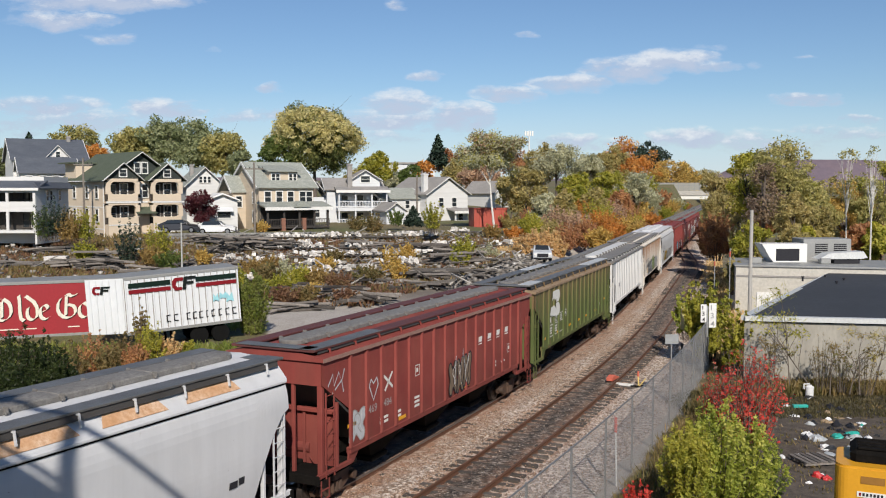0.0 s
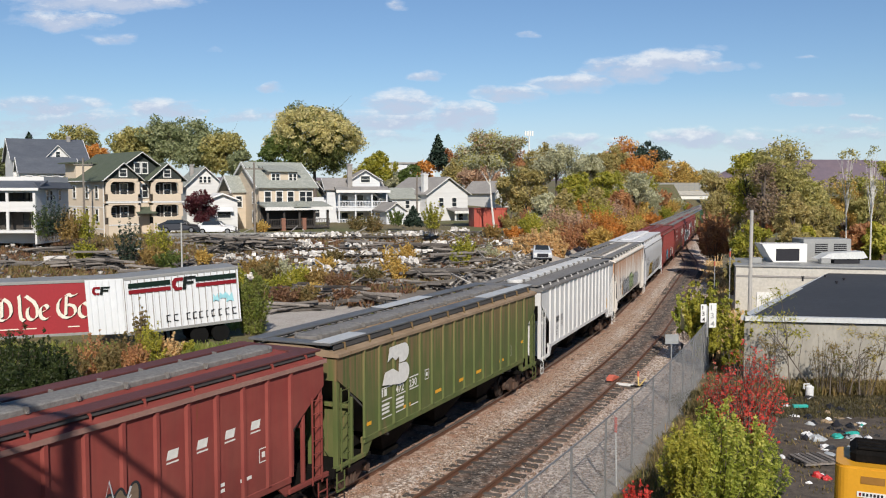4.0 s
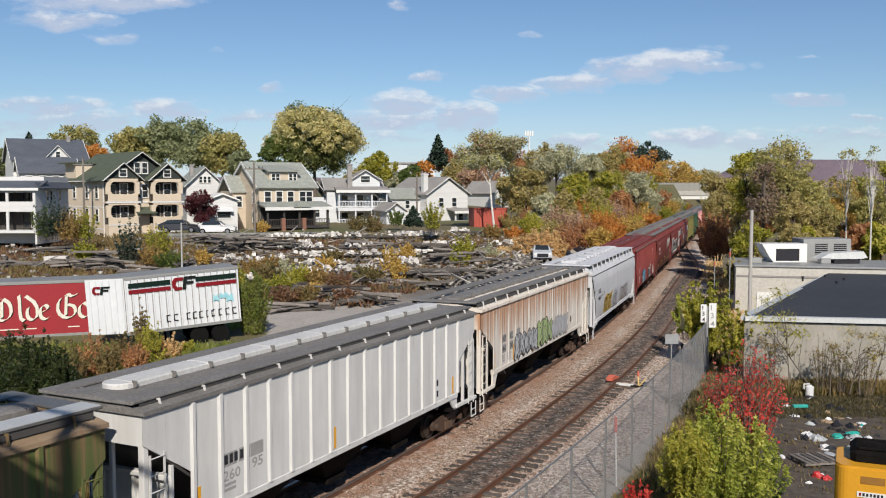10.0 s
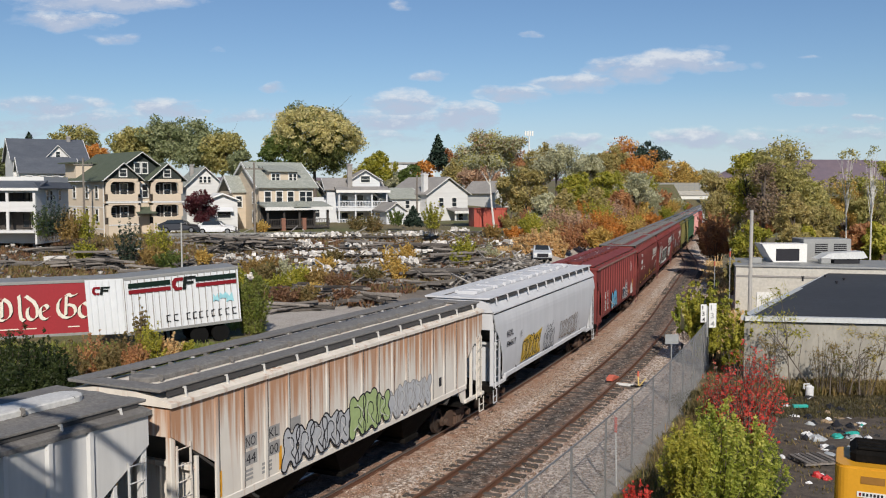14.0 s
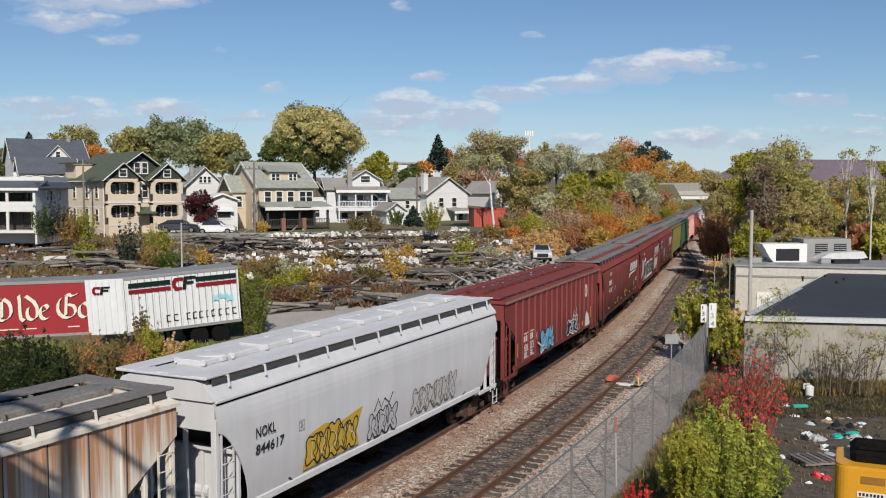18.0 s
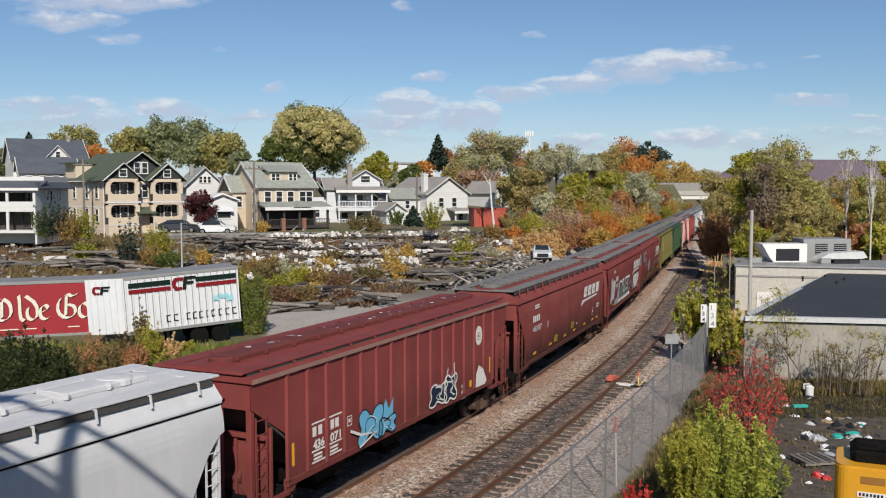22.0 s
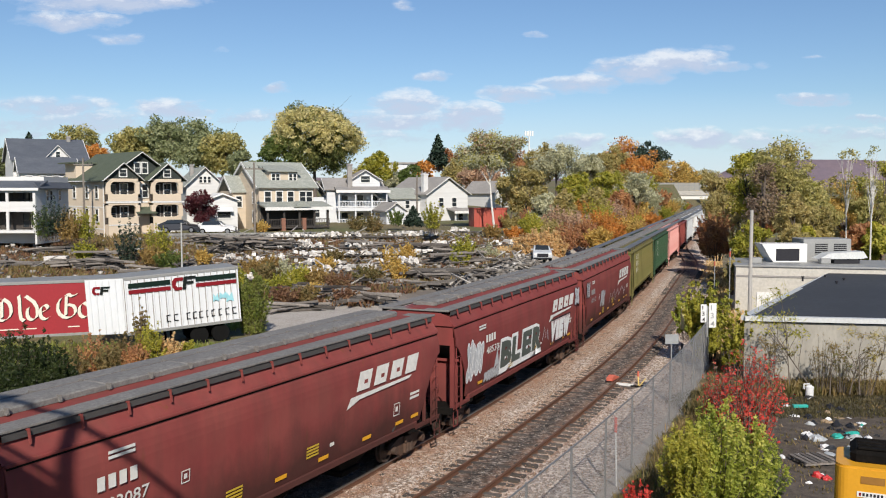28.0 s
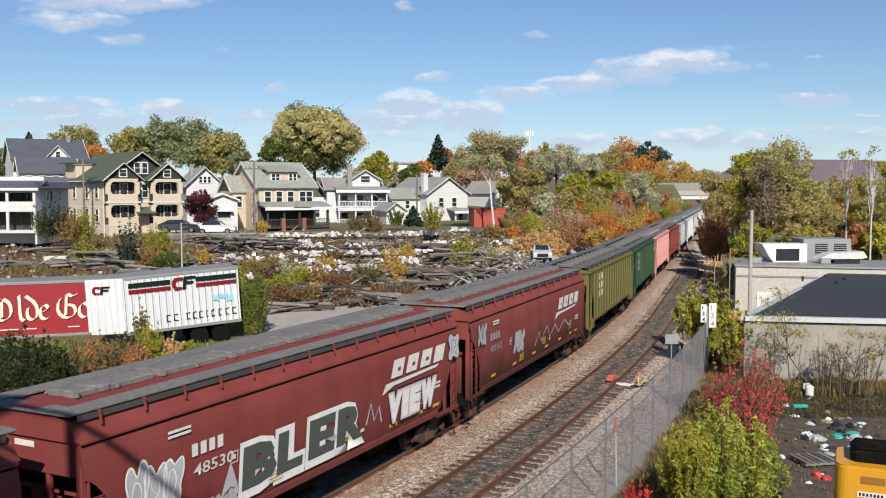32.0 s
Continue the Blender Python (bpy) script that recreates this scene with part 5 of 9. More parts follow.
def gable_roof(par, w, d, h, ridge, axis, mat, over=0.45, t=0.16, y0=0.0, x0=0.0, name="roof", fascia=None):
    """Two slopes with eaves and thickness; bright boards along the gable edges."""
    sh = Shape()
    fs = Shape()
    if axis == "x":
        k = (ridge - h) / (d / 2)
        ylo, zlo = -over, h - over * k
        for a, b in ((ylo, d / 2), (d - ylo, d / 2)):
            sh.plate([(x0 - w / 2 - over, y0 + a, zlo), (x0 + w / 2 + over, y0 + a, zlo), (x0 + w / 2 + over, y0 + b, ridge), (x0 - w / 2 - over, y0 + b, ridge)], (0, 0, t))
            for s in (-1, 1):
                fs.beam((x0 + s * (w / 2 + over + 0.03), y0 + a, zlo + 0.02), (x0 + s * (w / 2 + over + 0.03), y0 + b, ridge + 0.02), 0.06, 0.30)
    else:
        k = (ridge - h) / (w / 2)
        for s in (-1, 1):
            xl, zl = s * (w / 2 + over), h - over * k
            sh.plate([(x0 + xl, y0 - over, zl), (x0 + xl, y0 + d + over, zl), (x0, y0 + d + over, ridge), (x0, y0 - over, ridge)], (0, 0, t))
            fs.beam((x0 + xl, y0 - over - 0.03, zl + 0.02), (x0, y0 - over - 0.03, ridge + 0.02), 0.06, 0.30, up=(0, 1, 0))
    rf = part(name, sh, mat, par)
    part("bargeboard", fs, fascia or m_trim, rf)
    return rf


def porch(par, x0, x1, y, floors, top, cols, mat=None, roofm=None, rail=True, slope=0.35, wall_back=None):
    """A porch before the front wall: floors (heights), columns from floor to floor, rails, and a lean-to roof."""
    mat = mat or m_trim
    pc = part("porch", Shape().box(x0, -y, floors[0] - 0.18, x1, -0.02, floors[0], 0.02), mat, par)
    lv = list(floors) + [top]
    for i, z in enumerate(floors):
        if i:
            part("porch_floor", Shape().box(x0, -y, z - 0.5, x1, -0.02, z, 0.02), mat, pc)
        for cx in cols:
            part("column", Shape().box(cx - 0.11, -y + 0.05, z, cx + 0.11, -y + 0.27, lv[i + 1] - (0.5 if i + 1 < len(floors) else 0.0), 0.02), mat, pc)
        if rail:
            sh = Shape().box(x0, -y + 0.08, z + 0.85, x1, -y + 0.16, z + 0.95).box(x0, -y + 0.09, z + 0.12, x1, -y + 0.15, z + 0.2)
            n = int((x1 - x0) / 0.22)
            for k in range(n + 1):
                x = x0 + (x1 - x0) * k / n
                sh.box(x - 0.03, -y + 0.1, z + 0.15, x + 0.03, -y + 0.14, z + 0.9)
            part("balustrade", sh, mat, pc)
    if roofm:
        part("porch_roof", Shape().plate([(x0 - 0.25, -y - 0.3, top), (x1 + 0.25, -y - 0.3, top), (x1 + 0.25, 0, top + slope), (x0 - 0.25, 0, top + slope)], (0, 0, 0.2)), roofm, pc)
        part("fascia", Shape().box(x0 - 0.27, -y - 0.34, top - 0.22, x1 + 0.27, -y - 0.26, top + 0.16), m_trim, pc)
    else:
        part("fascia", Shape().box(x0 - 0.05, -y - 0.05, top - 0.35, x1 + 0.05, -0.02, top, 0.02), mat, pc)
    return pc


def chimney(par, x, y, z0, z1, mat=None, s=0.35):
    return part("chimney", Shape().box(x - s, y - s, z0, x + s, y + s, z1, 0.02).box(x - s - 0.06, y - s - 0.06, z1 - 0.25, x + s + 0.06, y + s + 0.06, z1 - 0.05, 0.02), mat or m_bricks_red, par)


def at_home(x, y, z, turn):
    return pose(x, y, z, 0, 0, turn)


# white flat-topped house with stacked porches at the street
h0 = thing("house", pose(-44.96, 92, 4.35), "white house with stacked porches and dark skirt roof", "house", "houses along the hillside street")
HW, HT = 3.6, 5.71
EV = 4.42
part("wall", Shape().box(-HW, 2.0, -1.2, HW, 2.2, HT), m_siding_w, h0)
part("wall", Shape().box(HW - 0.2, 0.02, -1.2, HW, 2.0, EV), m_siding_w, h0)
part("wall", Shape().box(HW - 0.2, 2.2, -1.2, HW, 8.0, HT), m_siding_w, h0)
part("wall", Shape().box(-HW, 2.2, -1.2, -HW + 0.2, 8.0, HT), m_siding_w, h0)
part("wall", Shape().box(-HW + 0.2, 7.8, -1.2, HW - 0.2, 8.0, HT), m_siding_w, h0)
part("roof", Shape().box(-HW + 0.2, 2.2, HT - 0.5, HW - 0.2, 7.8, HT - 0.3), m_slate, h0)
part("skirt_roof", Shape().plate([(-HW - 0.4, -0.4, EV), (HW + 0.4, -0.4, EV), (HW + 0.4, 1.98, EV + 0.75), (-HW - 0.4, 1.98, EV + 0.75)], (0, 0, 0.14)), m_slate, h0)
part("skirt_roof", Shape().plate([(HW + 0.5, -0.4, EV), (HW + 0.5, 8.3, EV), (HW, 8.3, EV + 0.6), (HW, -0.4, EV + 0.6)], (0, 0, 0.12)), m_slate, h0)
part("fascia", Shape().box(-HW - 0.45, -0.46, EV - 0.14, HW + 0.45, -0.40, EV + 0.12), m_trim, h0)
pf = part("porch", Shape().box(-HW, -0.1, -0.05, HW - 0.22, 1.98, 0.22), m_siding_w, h0)
FL = 2.24
part("porch_floor", Shape().box(-HW, -0.08, FL - 0.12, HW - 0.22, 1.98, FL), m_siding_w, pf)
part("parapet", Shape().box(-HW, -0.1, FL, HW - 0.22, 0.03, FL + 0.92), m_siding_w, pf)
part("beam", Shape().box(-HW, -0.05, EV - 0.35, HW - 0.22, 0.08, EV - 0.02), m_siding_w, pf)
part("porch_back", Shape().box(-HW + 0.2, 1.9, 0.2, HW - 0.25, 1.98, EV), m_porchshade, h0)
for x in (HW - 0.15, HW - 2.9, HW - 5.6):
    part("column", Shape().box(x - 0.14, -0.12, 0.2, x + 0.14, 0.1, EV - 0.02, 0.02), m_siding_w, pf)
for x in (HW - 1.0, HW - 1.9, HW - 3.8, HW - 5.0):
    for z in (0.5, FL + 0.4):
        window(h0, x, 1.88, z, 0.6, 1.4, 0.0, m_porchshade if x < HW - 1.5 else m_shingle_b)
for y in (2.6, 3.5, 5.6):
    window(h0, HW + 0.04, y, FL + 1.0, 0.55, 1.0, 90)
# slate-roofed house behind it
h1 = thing("house", at_home(-52.73, 122, 3.44, 31), "white house with steep blue-grey slate roof and gables", "house", "houses along the hillside street")
ZE, ZR = 9.3, 12.1
walls(h1, 9.2, 10.0, ZE, m_siding_w, ZR, "x")
gable_roof(h1, 9.2, 10.0, ZE, ZR, "x", m_slate, 0.35)
part("gable", Shape().plate([(-0.7, 0.4, ZE), (2.7, 0.4, ZE), (1.0, 0.4, ZE + 1.75)], (0, 3.0, 0)), m_siding_w, h1)
gable_roof(h1, 3.6, 3.2, ZE - 0.05, ZE + 1.9, "y", m_slate, 0.2, 0.12, y0=0.4, x0=1.0, name="gable_roof")
window(h1, 1.0, 0.36, ZE + 0.25, 0.5, 0.8)
ZW, ZV = 9.32, 7.57
part("wing", Shape().box(-4.2, -4.4, -1.5, 2.6, -0.02, ZV), m_siding_w, h1)
gable_roof(h1, 6.8, 4.6, ZV, ZW, "x", m_slate, 0.35, y0=-4.4, x0=-0.8, name="wing_roof")
part("gable", Shape().plate([(-4.19, -4.35, ZV), (-4.19, 0.1, ZV), (-4.19, -2.1, ZW - 0.1)], (0.2, 0, 0)), m_siding_w, h1)
part("skylight", Shape().box(-2.9, -3.2, ZV + 0.75, -2.4, -2.6, ZV + 1.05, 0.03), m_glass, h1)
chimney(h1, 3.0, 4.6, ZR - 1.0, ZR + 0.6, m_shingle_b, 0.25)
for x in (-3.2, -1.6, 0.0, 1.5):
    window(h1, x, -4.45, ZV - 1.6, 0.7, 1.0)
for z in (1.0, 3.6):
    window(h1, -4.66, 3.0, z, 0.8, 1.3, -90)

# buff brick apartment house with twin porches
h2 = thing("house", at_home(-35.3, 106, 3.63, 42), "buff brick house with green roof, gables and twin stacked porches", "house", "houses along the hillside street")
walls(h2, 8.8, 13, 6.3, m_brick_b, 6.3)
gable_roof(h2, 8.8, 13, 6.3, 9.4, "y", m_shingle_g, 0.5)
part("gable", Shape().plate([(-3.8, -0.03, 6.4), (3.8, -0.03, 6.4), (0, -0.03, 9.1)], (0, 0.3, 0)), m_gabledark, h2)
for x in (-0.45, 0.45):
    window(h2, x, -0.06, 7.0, 0.6, 1.2)
for sx in (-1, 1):
    px = sx * 2.65
    pr = part("porch", Shape().box(px - 1.75, -1.25, -1.0, px + 1.75, -0.02, 1.1, 0.03), m_brick_b, h2)
    for z in (1.1, 3.75):
        part("parapet", Shape().box(px - 1.75, -1.25, z, px + 1.75, -1.05, z + 0.8, 0.03), m_brick_b, pr)
        for cx, d in ((px - 1.7, 1), (px + 1.7, -1)):
            part("pillar", Shape().box(cx - 0.25, -1.25, z + 0.8, cx + 0.25, -0.8, z + 2.2, 0.03), m_brick_b, pr)
            # rounded corners of the opening
            for zz, up in ((z + 0.8, 1), (z + 2.2, -1)):
                cor = [(cx + d * 0.24, zz), (cx + d * 0.24, zz + up * 0.42), (cx + d * 0.32, zz + up * 0.2), (cx + d * 0.45, zz + up * 0.07), (cx + d * 0.66, zz)]
                part("spandrel", Shape().plate([(a, -1.24, b) for a, b in cor], (0, 0.2, 0)), m_brick_b, pr)
        part("lintel", Shape().box(px - 1.75, -1.27, z + 2.2, px + 1.75, -1, z + 2.58, 0.03), m_brick_b, pr)
        part("soffit", Shape().box(px - 1.9, -1, z + 2.42, px + 1.9, -0.03, z + 2.56), m_brick_b, pr)
        part("back_wall", Shape().box(px - 1.7, -0.1, z, px + 1.7, -0.03, z + 2.4), m_porchshade, pr)
        part("handrail", Shape().box(px - 1.45, -1.15, z + 1.0, px + 1.45, -1.1, z + 1.06).box(px - 0.02, -1.15, z + 0.8, px + 0.02, -1.1, z + 2.2), m_porchshade, pr)
        window(h2, px + 0.5, -0.14, z + 0.6, 0.8, 1.4)
        window(h2, px - 0.8, -0.14, z + 0.6, 0.6, 1.3, 0.0, m_shingle_b)
    part("band", Shape().box(px - 2.02, -1.33, 3.55, px + 2.02, -1.25, 3.75), m_trim, pr)
    part("band", Shape().box(px - 1.8, -1.31, 1.0, px + 1.8, -1.255, 1.12), m_trim, pr)
    part("gable", Shape().plate([(px - 2.0, -1.2, 6.35), (px + 2.0, -1.2, 6.35), (px, -1.2, 7.9)], (0, 2.2, 0)), m_gabledark, h2)
    gable_roof(h2, 4.3, 4.6, 6.3, 8.1, "y", m_shingle_g, 0.3, 0.14, y0=-1.2, x0=px, name="gable_roof")
    window(h2, px, -1.25, 6.6, 0.75, 0.75)
for x in (-0.42, 0.42):
    window(h2, x, -0.06, 4.2, 0.62, 1.5)
part("awning", Shape().plate([(-1.2, -1.6, 2.3), (1.2, -1.6, 2.3), (1.2, 0, 3.0), (-1.2, 0, 3.0)], (0, 0, 0.08)), m_shingle_g, h2)
part("basement_front", Shape().box(0.9, -1.31, -1.2, 4.4, -1.26, 0.35), m_siding_w, h2)
for y in (2.0, 5.0, 9.0, 12.0):
    for z in (1.4, 4.1):
        window(h2, -4.46, y, z, 0.8, 1.4, -90)
part("bay", Shape().plate([(-4.4, 8.5, 6.3), (-4.4, 12.0, 6.3), (-4.4, 12.0, 8.2), (-4.4, 8.5, 8.2)], (2.0, 0, 0)), m_brick_b, h2)
part("bay_roof", Shape().box(-5.2, 8.2, 8.2, -1.5, 12.3, 8.36), m_shingle_g, h2)
part("downpipe", Shape().rod((-4.5, -0.1, -0.5), (-4.5, -0.1, 6.2), 0.06, 8), m_trim, h2)
part("gutter", Shape().box(-4.95, -0.3, 6.0, -4.8, 13.2, 6.12), m_trim, h2)
part("band", Shape().box(-1.0, -0.08, 3.55, 1.0, -0.02, 3.75), m_trim, h2)
for z in (0.5, 3.0):
    part("band", Shape().box(-4.44, 0.0, z, -4.4, 13.0, z + 0.12), m_trim, h2)

# small white gabled house and its flat-roofed garage
h3 = thing("house", at_home(-32.03, 122, 3.44, 24), "small white gabled house behind its neighbours", "house", "houses along the hillside street")
walls(h3, 4.9, 10, 5.9, m_siding_w, 8.1, "y")
gable_roof(h3, 4.9, 10, 5.9, 8.2, "y", m_shingle_l, 0.4)
for x in (-0.9, 0.0, 0.9):
    window(h3, x * 0.62, -0.05, 6.2, 0.36, 0.8)
window(h3, 0.3, -0.05, 3.4, 0.7, 1.2)
chimney(h3, -1.2, 3.5, 7.0, 8.7, m_shingle_b, 0.25)
gar = thing("garage", at_home(-26.33, 108, 4.05, 24), "low white garage with shallow gabled roof", "garage")
walls(gar, 3.6, 5.0, 3.4, m_siding_w, 4.1, "y")
gable_roof(gar, 3.6, 5.0, 3.4, 4.1, "y", m_trim, 0.3)
window(gar, 0.2, -0.05, 1.3, 1.5, 0.7)
part("awning", Shape().plate([(-0.8, -0.7, 2.05), (1.2, -0.7, 2.05), (1.2, 0, 2.5), (-0.8, 0, 2.5)], (0, 0, 0.06)), m_siding_w2, gar)

# cream house with pale roof, dormer and dark porch
h4 = thing("house", at_home(-19.33, 112, 3.95, 33), "cream house with pale green-grey roof, dormer and dark porch", "house", "houses along the hillside street")
walls(h4, 7.2, 9.5, 5.2, m_brick_c, 8.1, "x")
gable_roof(h4, 7.2, 9.5, 5.2, 8.1, "x", m_shingle_l, 0.45)
dm = part("dormer", Shape().box(-1.9, 1.0, 5.6, 1.9, 4.5, 7.0), m_brick_c, h4)
part("dormer_roof", Shape().plate([(-2.2, 0.6, 6.95), (2.2, 0.6, 6.95), (2.2, 4.6, 7.8), (-2.2, 4.6, 7.8)], (0, 0, 0.15)), m_shingle_l, dm)
for x in (-1.3, -0.75, 1.0, 1.5):
    window(h4, x, 0.96, 5.8, 0.45, 0.9)
for x in (-2.5, -1.0, 0.5, 2.1, 3.0):
    window(h4, x, -0.05, 3.2, 0.75, 1.3)
for y, z in ((1.6, 3.1), (1.6, 0.8)):
    window(h4, -3.66, y, z, 0.8, 1.3, -90)
porch(h4, -3.7, 4.6, 2.6, [0.25], 2.5, [-3.5, -1.4, 0.6, 2.6, 4.4], m_porchshade, m_shingle_l, True, 0.6)
part("porch_back", Shape().box(-3.5, -0.12, 0.2, 3.5, -0.04, 2.6), m_porchshade, h4)
part("porch_gable", Shape().plate([(-0.4, -3.1, 2.65), (1.9, -3.1, 2.65), (0.75, -3.1, 3.4)], (0, 2.0, 0)), m_shingle_l, h4)


for x in (-1.5, 1.2):
    part("porch_pier", Shape().box(x - 0.25, -2.62, -0.8, x + 0.25, -2.2, 1.3, 0.03), m_bricks_red, h4, "red brick porch pier")
part("wing", Shape().box(-5.3, 4.5, -1.5, -3.62, 9.0, 4.6), m_brick_c, h4)
gable_roof(h4, 1.7, 4.5, 4.6, 6.4, "x", m_shingle_l, 0.3, y0=4.5, x0=-4.45, name="wing_roof")
window(h4, -4.5, 4.45, 2.6, 0.7, 1.3)

# white house with double porch
h5 = thing("house", at_home(-13.07, 134, 3.17, 14), "white house with double porch and tall chimney", "house", "houses along the hillside street")
walls(h5, 8.2, 7, 5.6, m_siding_w2, 7.0, "x")
gable_roof(h5, 8.2, 7, 5.6, 7.1, "x", m_shingle_b, 0.4)
part("gable", Shape().plate([(-0.6, -0.03, 5.6), (3.8, -0.03, 5.6), (3.8, -0.03, 7.0), (1.6, -0.03, 8.3), (-0.6, -0.03, 7.0)], (0, 4.0, 0)), m_siding_w2, h5)
gable_roof(h5, 4.4, 4.4, 7.0, 8.35, "y", m_shingle_b, 0.4, x0=1.6, name="gable_roof")
porch(h5, -2.8, 4.6, 2.4, [0.3, 2.9], 5.3, [-2.6, -0.2, 2.2, 4.4], m_siding_w2, m_shingle_b, True, 0.5)
for x in (-1.5, 0.8, 3.0):
    for z in (0.5, 3.1):
        window(h5, x, -0.05, z, 0.9, 1.6)
window(h5, 1.6, -0.05, 6.6, 1.3, 0.9)
chimney(h5, -0.8, -0.5, 5.2, 9.3, m_shingle_b, 0.36)
part("wing", Shape().plate([(-7.0, 1.5, -1.5), (-4.0, 1.5, -1.5), (-4.0, 1.5, 4.4), (-7.0, 1.5, 4.4)], (0, 7, 0)), m_siding_w2, h5)
gable_roof(h5, 3.4, 7, 4.3, 6.6, "y", m_shingle_b, 0.4, y0=1.5, x0=-5.4, name="wing_roof")
window(h5, -5.4, 1.45, 1.5, 0.7, 1.4)
gar2 = thing("garage", at_home(-6.64, 128, 4.06, 24), "small white garage with gabled roof", "garage")
walls(gar2, 2.9, 5.5, 1.7, m_siding_w2, 2.6, "y")
gable_roof(gar2, 2.9, 5.5, 1.7, 2.7, "y", m_shingle_b, 0.3)
part("garage_door", Shape().box(-0.95, -0.06, -0.8, 0.95, -0.01, 1.25), m_trim, gar2)

# long white house with chimney
h6 = thing("house", at_home(0.7, 138, 2.91, 34), "white house with grey roof and chimney below the trees", "house", "houses along the hillside street")
walls(h6, 7.5, 11, 5.2, m_siding_w, 7.4, "y")
gable_roof(h6, 7.5, 11, 5.2, 7.6, "y", m_shingle_b, 0.4)
chimney(h6, -3.4, 1.2, 5.0, 8.2, m_siding_w, 0.4)
part("wing", Shape().plate([(-10.5, 2.0, -1.5), (-3.6, 2.0, -1.5), (-3.6, 2.0, 4.6), (-10.5, 2.0, 4.6)], (0, 6, 0)), m_siding_w, h6)
gable_roof(h6, 7.0, 6, 4.5, 5.9, "x", m_shingle_l, 0.35, y0=2.0, x0=-7.05, name="wing_roof")
for x, z in ((-1.2, 3.2), (1.2, 3.2), (2.4, 0.9)):
    window(h6, x, -0.05, z, 0.8, 1.3)
for x in (-9, -6):
    window(h6, x, 1.95, 3.0, 0.7, 1.1)
porch(h6, 0.0, 3.6, 2.0, [0.2], 2.4, [0.2, 3.4], m_siding_w, m_shingle_b, True, 0.4)
h7 = thing("house", at_home(10.91, 165, 5.22, 40), "white gabled house half hidden by trees", "house", "houses along the hillside street")
walls(h7, 4.2, 8, 3.0, m_siding_w, 4.8, "y")
gable_roof(h7, 4.2, 8, 3.0, 4.9, "y", m_shingle_b, 0.4)
window(h7, 0.0, -0.05, 1.6, 0.9, 1.2)
h8 = thing("house", at_home(-8.02, 230, 10.61, 5), "pale flat-roofed building on the hilltop", "house")
walls(h8, 12, 8, 4.5, m_siding_w2, 4.5)
part("roof", Shape().box(-6.3, -0.3, 4.5, 6.3, 8.3, 4.9), m_shingle_b, h8)
for x in (-4.2, -1.4, 1.4, 4.2):
    window(h8, x, -0.05, 1.6, 1.2, 1.5)
h9 = thing("house", at_home(7.6, 200, 10.62, 30), "grey-roofed house among the hilltop trees", "house")
walls(h9, 7, 8, 2.6, m_siding_w2, 4.6, "x")
gable_roof(h9, 7, 8, 2.6, 4.6, "x", m_shingle_b, 0.4)
window(h9, 0.0, -0.05, 0.8, 1.0, 1.3)

shed = thing("shed", at_home(6.2, 118, 3.69, 12), "faded red metal shed at the end of the yard", "shed")
m_redshed = surf("faded_red_metal", (0.42, 0.075, 0.045), (0.33, 0.06, 0.045), 0.6, 6, 0.6, 0, 0.15, 0.7, stretch=(5, 5, 0.4))
walls(shed, 4.4, 3.0, 2.5, m_redshed, 2.5)
part("roof", Shape().box(-2.3, -0.1, 2.5, 2.3, 3.1, 2.62), m_redshed, shed)
for i in range(14):
    part("rib", Shape().box(-2.15 + i * 0.33, -0.05, -0.6, -2.08 + i * 0.33, 0.0, 2.45), m_redshed, shed)

# low stone wall, parked cars and poles along the street
wl = thing("retaining_wall", pose(-21.11, 101, 2.65, 0, 0, 12), "grey stone retaining wall along the street", "wall", kind="structure")
part("wall_body", Shape().box(-9.5, 0, -1.0, 9.0, 0.5, 1.25, 0.05), m_stonewall, wl)
stone_me = [Shape().box(-0.28, -0.05, -0.13, 0.28, 0.03, 0.13, 0.03).mesh("stone"), Shape().box(-0.2, -0.06, -0.15, 0.2, 0.03, 0.15, 0.035).mesh("stone"), Shape().box(-0.36, -0.045, -0.12, 0.36, 0.03, 0.12, 0.03).mesh("stone")]
rs = random.Random(3)
for row in range(4):
    x = -9.2
    while x < 8.8:
        k = rs.randrange(3)
        hw = (0.28, 0.2, 0.36)[k]
        part("stone", stone_me[k], m_stonewall, wl, at=pose(x + hw, 0, 0.12 + row * 0.31))
        x += 2 * hw + 0.03


# ---- trailers in the yard ----
m_trwhite = surf("chalky_white_trailer_paint", (0.66, 0.675, 0.69), (0.59, 0.60, 0.615), 0.7, 8, 0.5, 0, 0.05, 0.9, where="Object", stretch=(1, 1, 0.4))
m_trred = surf("red_trailer_paint", (0.30, 0.012, 0.02), (0.25, 0.014, 0.02), 0.5, 8, 0.6, 0, 0.04, 0.85, where="Object")
m_trroof = surf("dull_aluminium_roof", (0.30, 0.30, 0.29), (0.24, 0.24, 0.23), 0.5, 8, 0.6, 0.3, 0.1, where="Object")
m_logo_red = plain("logo_red", (0.20, 0.012, 0.018), 0.8)
m_logo_black = plain("logo_black", (0.012, 0.016, 0.015), 0.8)
m_logo_green = plain("logo_dark_green", (0.008, 0.02, 0.015), 0.8)
m_cream = plain("cream_lettering", (0.72, 0.68, 0.58), 0.5)
m_teal = plain("teal_spray_paint", (0.30, 0.58, 0.64), 0.7)
m_tyre = plain("tyre_rubber", (0.008, 0.008, 0.008), 0.95)


